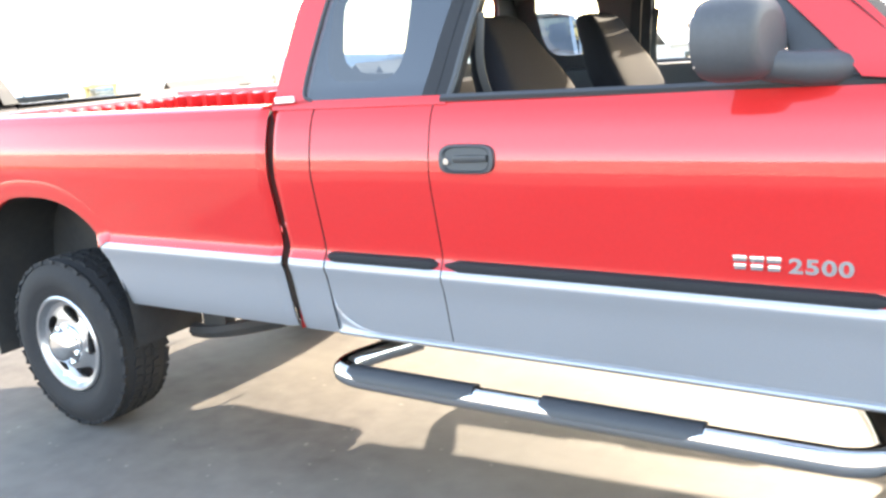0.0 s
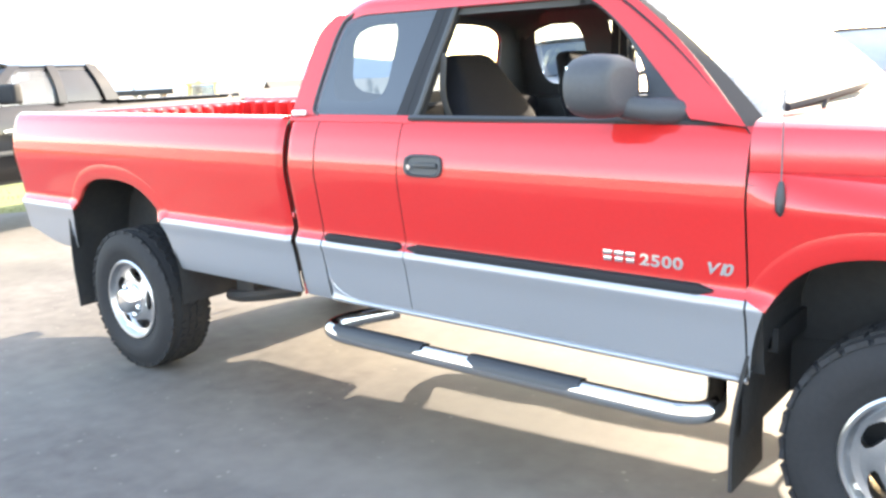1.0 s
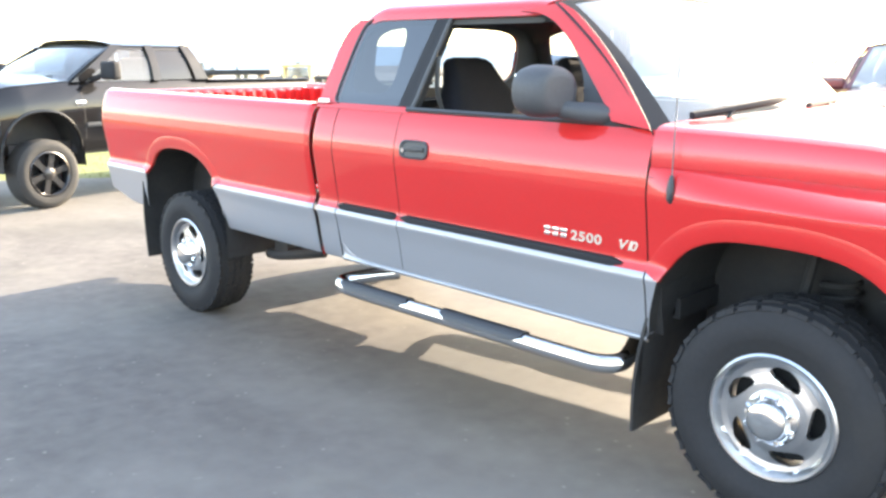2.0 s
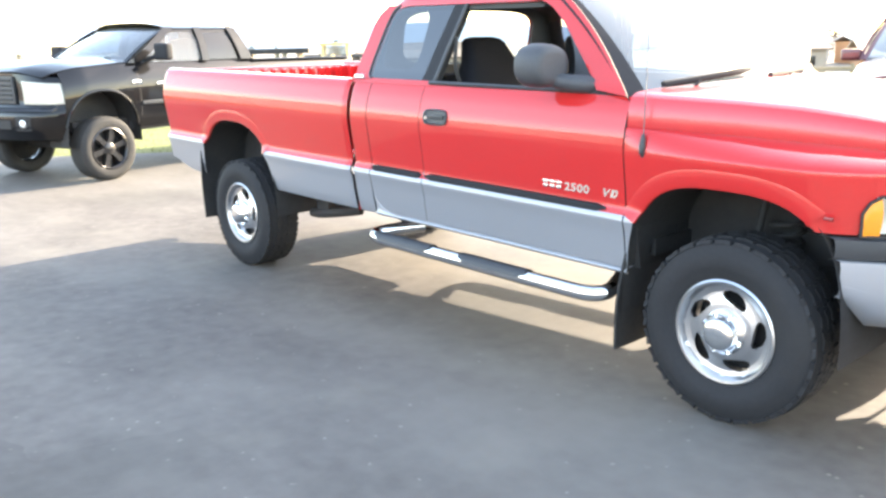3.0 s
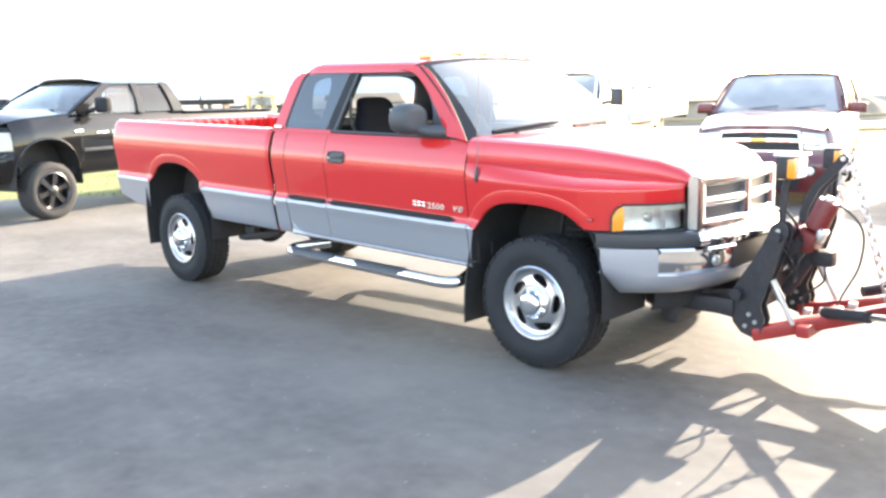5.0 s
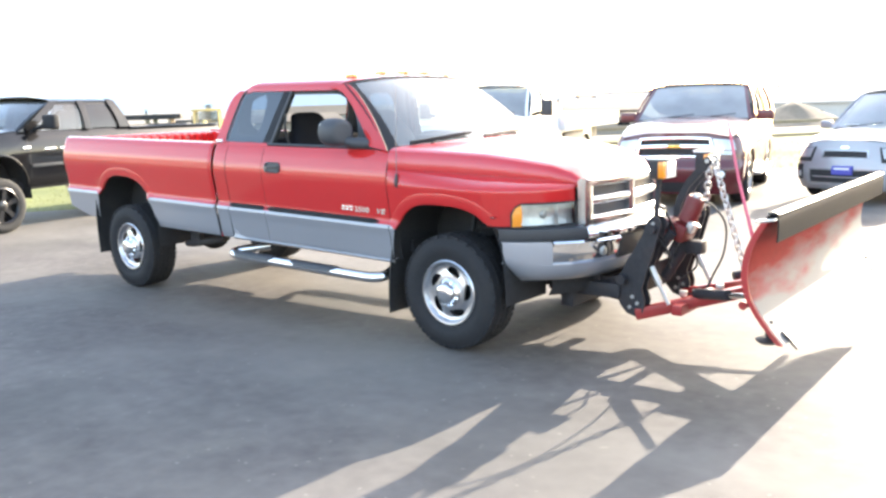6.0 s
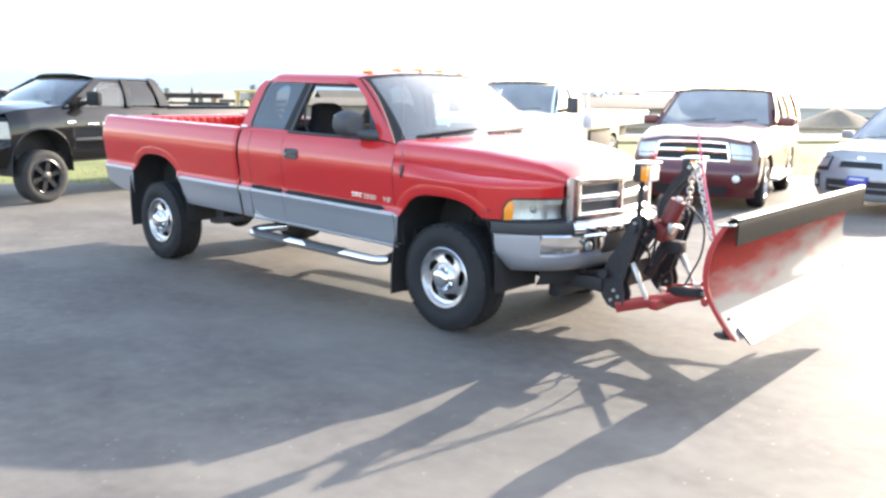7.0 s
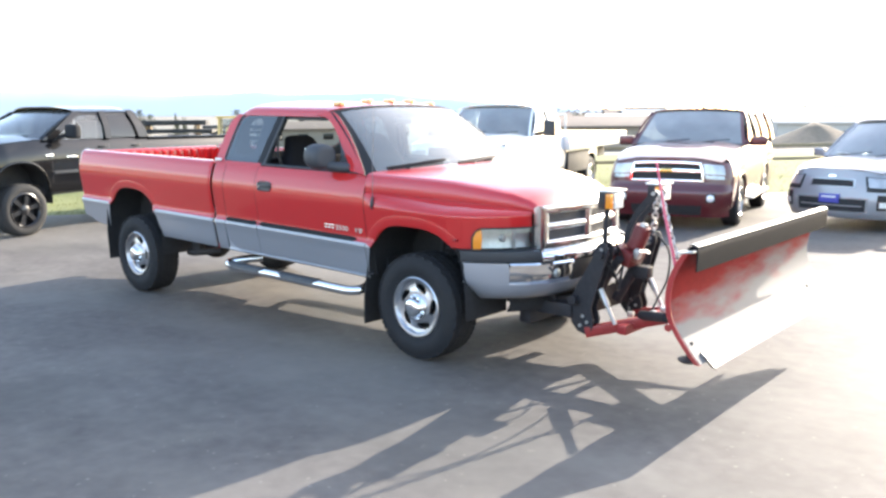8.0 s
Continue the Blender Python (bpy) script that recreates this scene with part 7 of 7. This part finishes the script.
bm = bmesh.new()
ds = [-400, -60, -20, 0, 12, 20, 28, 36, 44, 52, 60, 72, 100, 200, 400, 900, 2500]
sheet(bm, [[spot(a, d, fall(d)) for d in ds] for a in (-2500, -600, -150, -50, -20, 0, 20, 50, 150, 600, 2500)], mat=lambda c: 0)
tagged(finish("ground", bm, FIELD), "dry pale field reaching to the hills", "ground", kind="structure")
bm = bmesh.new()
sheet(bm, [[spot(a, d, 0.0) for d in (-60, -30, -10, 0)] for a in (-80, -30, 0, 30, 80)], flip=False)
tagged(finish("pavement", bm, ASPHALT, None, "", 38, -0.015), "worn grey asphalt lot with pale wear and specks", "asphalt", kind="structure")
bm = bmesh.new()
sheet(bm, [[spot(a, d, fall(d) + 0.012) for d in (33, 36, 44, 52, 58)] for a in (-300, -100, -50, 0, 50, 100, 300)])
tagged(finish("road", bm, CONCRETE), "pale sunlit road beyond the grass", "road", kind="structure")
# unseen plain wall added behind the walk, to shape the truck's reflections
bm = bmesh.new()
box(bm, (-30, -26, 2.2), (190, 0.3, 4.4), 0.03)
tagged(finish("reflection_wall", bm, material("reflection_wall_grey", (0.20, 0.195, 0.20), 0.85, 0.0, 0.2, 6, 0.4)), "added unseen grey wall that shapes reflections", "wall", kind="structure")
# grass strip: many blades over a green sheet
bm = bmesh.new()
sheet(bm, [[spot(a, d, fall(d) + 0.014) for d in (0.0, 2, 6, 10, 14, 18)] for a in steps(-120, 80, 20)])
tagged(finish("lawn", bm, GRASS), "yellowing mown grass strip", "grass", kind="structure")
rng = random.Random(4)
vl, fl = [], []
for k in range(16000):
    a, d = rng.uniform(-30, 26), rng.random() ** 1.4 * 10
    p = spot(a, d, fall(d) + 0.012)
    h, w, t = rng.uniform(0.02, 0.05), rng.uniform(0.004, 0.010), rng.uniform(0, 6.28)
    dx, dy = math.cos(t) * w, math.sin(t) * w
    i = len(vl)
    vl += [(p.x - dx, p.y - dy, p.z), (p.x + dx, p.y + dy, p.z), (p.x + rng.uniform(-0.04, 0.04), p.y + rng.uniform(-0.04, 0.04), p.z + h)]
    fl.append((i, i + 1, i + 2))
me = bpy.data.meshes.new("grass")
me.from_pydata(vl, [], fl)
me.materials.append(GRASS)
tagged(new("grass", me), "thin yellow-green grass blades along the lot", "grass", kind="stuff")

# pipe fence along the grass
fence = thing("fence", "low weathered rail fence along the grass strip", "fence")
for a in steps(-45, 30, 25):
    bm = bmesh.new()
    p = spot(a, 5.0, -0.05)
    tube(bm, [p, p + Vector((0, 0, 0.95))], 0.045, 8)
    part("post", bm, WOOD, fence)
for z in (0.42, 0.80):
    bm = bmesh.new()
    box(bm, spot(-7.5, 5.0, z), (75, 0.05, 0.09), 0.01, Matrix.Rotation(math.atan2(ALONG.y, ALONG.x), 4, "Z"))
    part("rail", bm, WOOD, fence)

# dirt pile
bm = bmesh.new()
rows = []
for k in range(40):
    a = 2 * math.pi * k / 40
    row = []
    for t in steps(0, 1, 9):
        r = 7.5 * t * (1 + 0.10 * math.sin(3 * a + 1) + 0.05 * math.sin(7 * a))
        z = 2.9 * (1 - t) ** 1.15 + 0.12 * noise.noise((r * math.cos(a) * 0.5, r * math.sin(a) * 0.5, 0))
        row.append(Vector((r * math.cos(a), r * math.sin(a), z)))
    rows.append(row)
rows.append(rows[0])
sheet(bm, rows)
pile = tagged(finish("dirt_mound", bm, DIRT), "heaped brown dirt pile beyond the road", "dirt pile")
pile.matrix_basis = pose(-16.0, 57.6, -1.95)


# far houses and sheds
def building(name, label, x, y, z, w, d, h, roof_h, wall_mat, roof_mat, yaw=0.0, wins=4):
    t = thing(name, label, "building", "far buildings")
    bm = bmesh.new()
    box(bm, (0, 0, h / 2), (w, d, h))
    part("wall", bm, wall_mat, t)
    bm = bmesh.new()
    e = 0.5
    sheet(bm, [[Vector((sx * (w / 2 + e), -d / 2 - e, h - 0.1)), Vector((sx * (w / 2 + e), 0, h + roof_h)), Vector((sx * (w / 2 + e), d / 2 + e, h - 0.1))] for sx in (-1, 1)])
    part("roof", bm, roof_mat, t, "", 38, 0.2)
    for k in range(wins):
        bm = bmesh.new()
        box(bm, (-w / 2 + w * (k + 0.5) / wins, -d / 2 - 0.03, h * 0.55), (min(1.4, w / wins * 0.5), 0.08, h * 0.36), 0.02)
        part("window", bm, BLACK_PAINT, t)
    t.matrix_basis = pose(x, y, z, 0, 0, yaw)
    return t


building("tan_shed", "long tan shed with a brown roof far off", -50, 84, -2.6, 22, 9, 2.6, 1.0, TAN_WALL, BROWN_ROOF, 43, 6)
building("orange_store", "long orange-walled building far off", -43, 127, -2.6, 20, 10, 3.0, 0.7, ORANGE_WALL, PALE_WALL, 40, 7)
building("pale_house", "pale house with a pale roof far off", -23.5, 92, -2.6, 16, 9, 3.0, 1.3, PALE_WALL, PALE_WALL, 30, 4)
building("pale_house", "pale low house far off", -75, 105, -2.6, 14, 8, 2.6, 1.4, PALE_WALL, BROWN_ROOF, 50, 4)
building("pale_house", "pale gabled house far off", -64, 128, -2.6, 12, 8, 2.8, 1.6, PALE_WALL, PALE_WALL, 45, 4)
building("pale_house", "pale house among trees far off", -112, 100, -2.6, 12, 8, 2.6, 1.5, PALE_WALL, BROWN_ROOF, 60, 3)
building("tan_shed", "low tan shed at the field's edge", -90, 75, -2.6, 14, 7, 2.2, 0.9, TAN_WALL, BROWN_ROOF, 62, 4)


for x, y, w, h, rh, wm, rm, yaw in ((-55.0, 100.2, 9, 2.6, 1.2, PALE_WALL, PALE_WALL, 35), (-66.6, 127.3, 12, 3.0, 1.4, TAN_WALL, BROWN_ROOF, 38), (-64.0, 112.5, 18, 2.2, 0.7, TAN_WALL, BROWN_ROOF, 36), (-70.3, 138.0, 9, 3.2, 1.6, PALE_WALL, BROWN_ROOF, 20), (-36.0, 108.0, 15, 2.4, 0.9, ORANGE_WALL, TAN_WALL, 30), (-43.0, 128.0, 10, 3.2, 1.5, PALE_WALL, PALE_WALL, 25), (-27.0, 110.0, 13, 4.6, 1.0, PALE_WALL, PALE_WALL, 20)):
    building("far_house", "low house with a plain roof far off", x, y, -2.6, w, 8, h, rh, wm, rm, yaw, 4)


# flat trailers with stacked loads
def trailer(x, y, z, yaw, L):
    t = thing("flat_trailer", "dark flat trailer parked across the field", "trailer", "far trailers")
    bm = bmesh.new()
    box(bm, (0, 0, 1.15), (L, 2.3, 0.28), 0.03)
    part("deck", bm, BLACK, t)
    bm = bmesh.new()
    box(bm, (0.4, 0, 0.72), (L * 0.8, 1.6, 0.3), 0.05)
    part("load", bm, PALE_WALL, t)
    for up, h, k in ((1.66, 0.20, 0.96), (2.12, 0.26, 0.82)):
        bm = bmesh.new()
        box(bm, (0.1, 0, up), (L * k, 2.0, h), 0.03)
        part("stacked_beam", bm, BLACK, t, "dark stacked beams")
    for dx in (-L * 0.3, L * 0.3):
        bm = bmesh.new()
        box(bm, (dx, 0, 1.62), (0.14, 1.9, 0.76), 0.02)
        part("bolster", bm, WOOD, t)
    for dx in (-L * 0.3, -L * 0.2, L * 0.3):
        for dy in (-1.0, 1.0):
            bm = bmesh.new()
            lathe(bm, [(0.0005, -0.14), (0.4, -0.13), (0.48, -0.1), (0.48, 0.1), (0.4, 0.13), (0.0005, 0.14)], 20, (dx, dy, 0.48))
            part("wheel", bm, RUBBER, t)
    t.matrix_basis = pose(x, y, z, 0, 0, yaw)


trailer(-38.4, 21.7, -0.76, 50, 4.4)
trailer(-58, 40, -1.4, 40, 7.0)

# yellow backhoe
hoe = thing("backhoe", "yellow backhoe loader with a glazed cab", "machine")
bm = bmesh.new()
box(bm, (0, 0, 1.1), (3.2, 1.1, 0.7), 0.12)
part("body", bm, YELLOW, hoe)
for x in (-0.7, 0.7):
    for y in (-0.65, 0.65):
        bm = bmesh.new()
        tube(bm, [(x, y, 1.3), (x * 0.9, y * 0.92, 2.55)], 0.06, 6)
        part("cab_post", bm, YELLOW, hoe)
bm = bmesh.new()
box(bm, (0, 0, 2.6), (1.7, 1.5, 0.12), 0.04)
part("cab_roof", bm, YELLOW, hoe)
bm = bmesh.new()
box(bm, (0, 0, 1.95), (1.3, 1.2, 1.1))
part("cab_glass", bm, PALE_TINT, hoe)
for x, r in ((-0.9, 0.7), (1.3, 0.45)):
    for y in (-0.85, 0.85):
        bm = bmesh.new()
        lathe(bm, [(0.0005, -0.2), (r * 0.6, -0.2), (r, -0.15), (r, 0.15), (r * 0.6, 0.2), (0.0005, 0.2)], 24, (x, y, r))
        part("wheel", bm, RUBBER, hoe)
bm = bmesh.new()
tube(bm, [(-1.5, 0, 1.2), (-2.2, 0, 2.0), (-2.9, 0, 1.4), (-2.9, 0, 0.7)], [0.16, 0.14, 0.12, 0.1], 6)
part("boom", bm, YELLOW, hoe)
hoe.matrix_basis = pose(-34, 22.5, -0.95, 0, 0, 140)


# far trees: tapered trunk, limbs, crown of many small clumps
def tree_kind(seed, H, conifer):
    r = random.Random(seed)
    t = thing("conifer" if conifer else "tree", "dark conifer far beyond the field" if conifer else "bare-branched leafy tree far beyond the field", "tree", "far trees")
    bm = bmesh.new()
    tube(bm, [(0, 0, 0), (0.05, 0, H * 0.5), (0, 0.05, H * 0.97)], [H * 0.03, H * 0.018, H * 0.004], 8)
    for k in range(12):
        z = H * r.uniform(0.3, 0.85)
        a = r.uniform(0, 6.28)
        l_ = H * (0.24 if not conifer else 0.20 * (1.05 - z / H))
        tube(bm, [(0, 0, z), (math.cos(a) * l_ * 0.6, math.sin(a) * l_ * 0.6, z + l_ * 0.35), (math.cos(a) * l_, math.sin(a) * l_, z + l_ * (0.6 if not conifer else 0.1))], [H * 0.009, H * 0.006, H * 0.002], 5)
    part("trunk", bm, BARK, t)
    vl, fl = [], []
    for k in range(1100):
        z = H * (r.uniform(0.12, 0.99) if conifer else 0.28 + 0.7 * r.random())
        rad = H * (0.19 * (1.02 - z / H) * math.sqrt(r.random()) if conifer else 0.26 * math.sqrt(max(0.05, 1 - ((z / H - 0.62) / 0.40) ** 2)) * r.random() ** 0.5 * (0.8 + 0.3 * math.sin(z * 3)))
        a = r.uniform(0, 6.28)
        c = Vector((rad * math.cos(a), rad * math.sin(a), z))
        s = H * r.uniform(0.012, 0.03)
        i = len(vl)
        for q in range(3):
            vl.append(tuple(c + Vector((r.uniform(-s, s), r.uniform(-s, s), r.uniform(-s, s)))))
        fl.append((i, i + 1, i + 2))
    me = bpy.data.meshes.new("crown")
    me.from_pydata(vl, [], fl)
    me.materials.append(LEAF)
    o = new("crown", me)
    o.parent = t
    return t


kinds = [tree_kind(1, 5.5, True), tree_kind(2, 6.5, False), tree_kind(3, 4.5, True)]
rng = random.Random(9)
spots = []
for (x, y, n_, sp, size) in ((-143, 79, 8, 12, 0.85), (-134, 89, 8, 10, 0.85), (-180, 70, 9, 16, 0.6), (-110, 120, 9, 20, 0.55), (-70, 150, 12, 25, 0.6), (-40, 170, 10, 25, 0.5), (-12, 150, 8, 20, 0.45), (-170, 40, 8, 14, 0.6)):
    for k in range(n_):
        spots.append((x + rng.uniform(-sp, sp), y + rng.uniform(-sp * 0.6, sp * 0.6), size))
for i, (x, y, size) in enumerate(spots):
    m = pose(x, y, -2.6, 0, 0, rng.uniform(0, 360)) @ Matrix.Scale(rng.uniform(0.7, 1.25), 4)
    if i < 3:
        kinds[i].matrix_basis = m @ Matrix.Scale(size, 4)
    else:
        c = copy_thing(kinds[i % 3], m)
        c.scale = [size * rng.uniform(0.7, 1.2)] * 3

# bare scrub along the far side of the field
SCRUB = material("bare_scrub", (0.105, 0.088, 0.074), 0.95, 0.0, 0.3, 2, 0.1)
rng = random.Random(12)
vl, fl = [], []
for k in range(260):
    a = radians(rng.uniform(78, 128))
    r = rng.uniform(150, 230)
    c = Vector((r * math.cos(a), r * math.sin(a), -2.6))
    h = rng.uniform(2.8, 5.6)
    for q in range(140):
        p = c + Vector((rng.gauss(0, h * 0.45), rng.gauss(0, h * 0.45), h * rng.random() ** 0.7))
        i = len(vl)
        vl += [tuple(p + Vector((rng.uniform(-1, 1), rng.uniform(-1, 1), rng.uniform(-1, 1))) * h * 0.06) for _ in range(3)]
        fl.append((i, i + 1, i + 2))
me = bpy.data.meshes.new("scrub")
me.from_pydata(vl, [], fl)
me.materials.append(SCRUB)
tagged(new("scrub", me), "hazy bare scrub beyond the field", "bushes", kind="stuff")

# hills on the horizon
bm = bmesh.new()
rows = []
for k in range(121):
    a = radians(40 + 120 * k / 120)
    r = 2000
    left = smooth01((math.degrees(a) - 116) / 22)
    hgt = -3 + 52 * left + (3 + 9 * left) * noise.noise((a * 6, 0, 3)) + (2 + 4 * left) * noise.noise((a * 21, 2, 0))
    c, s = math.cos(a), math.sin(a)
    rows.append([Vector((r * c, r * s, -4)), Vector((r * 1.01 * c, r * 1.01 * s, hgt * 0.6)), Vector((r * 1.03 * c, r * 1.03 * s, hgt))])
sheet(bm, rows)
tagged(finish("backdrop", bm, HILL), "pale blue hills on the horizon, haze put in as glow", "hills", kind="structure")
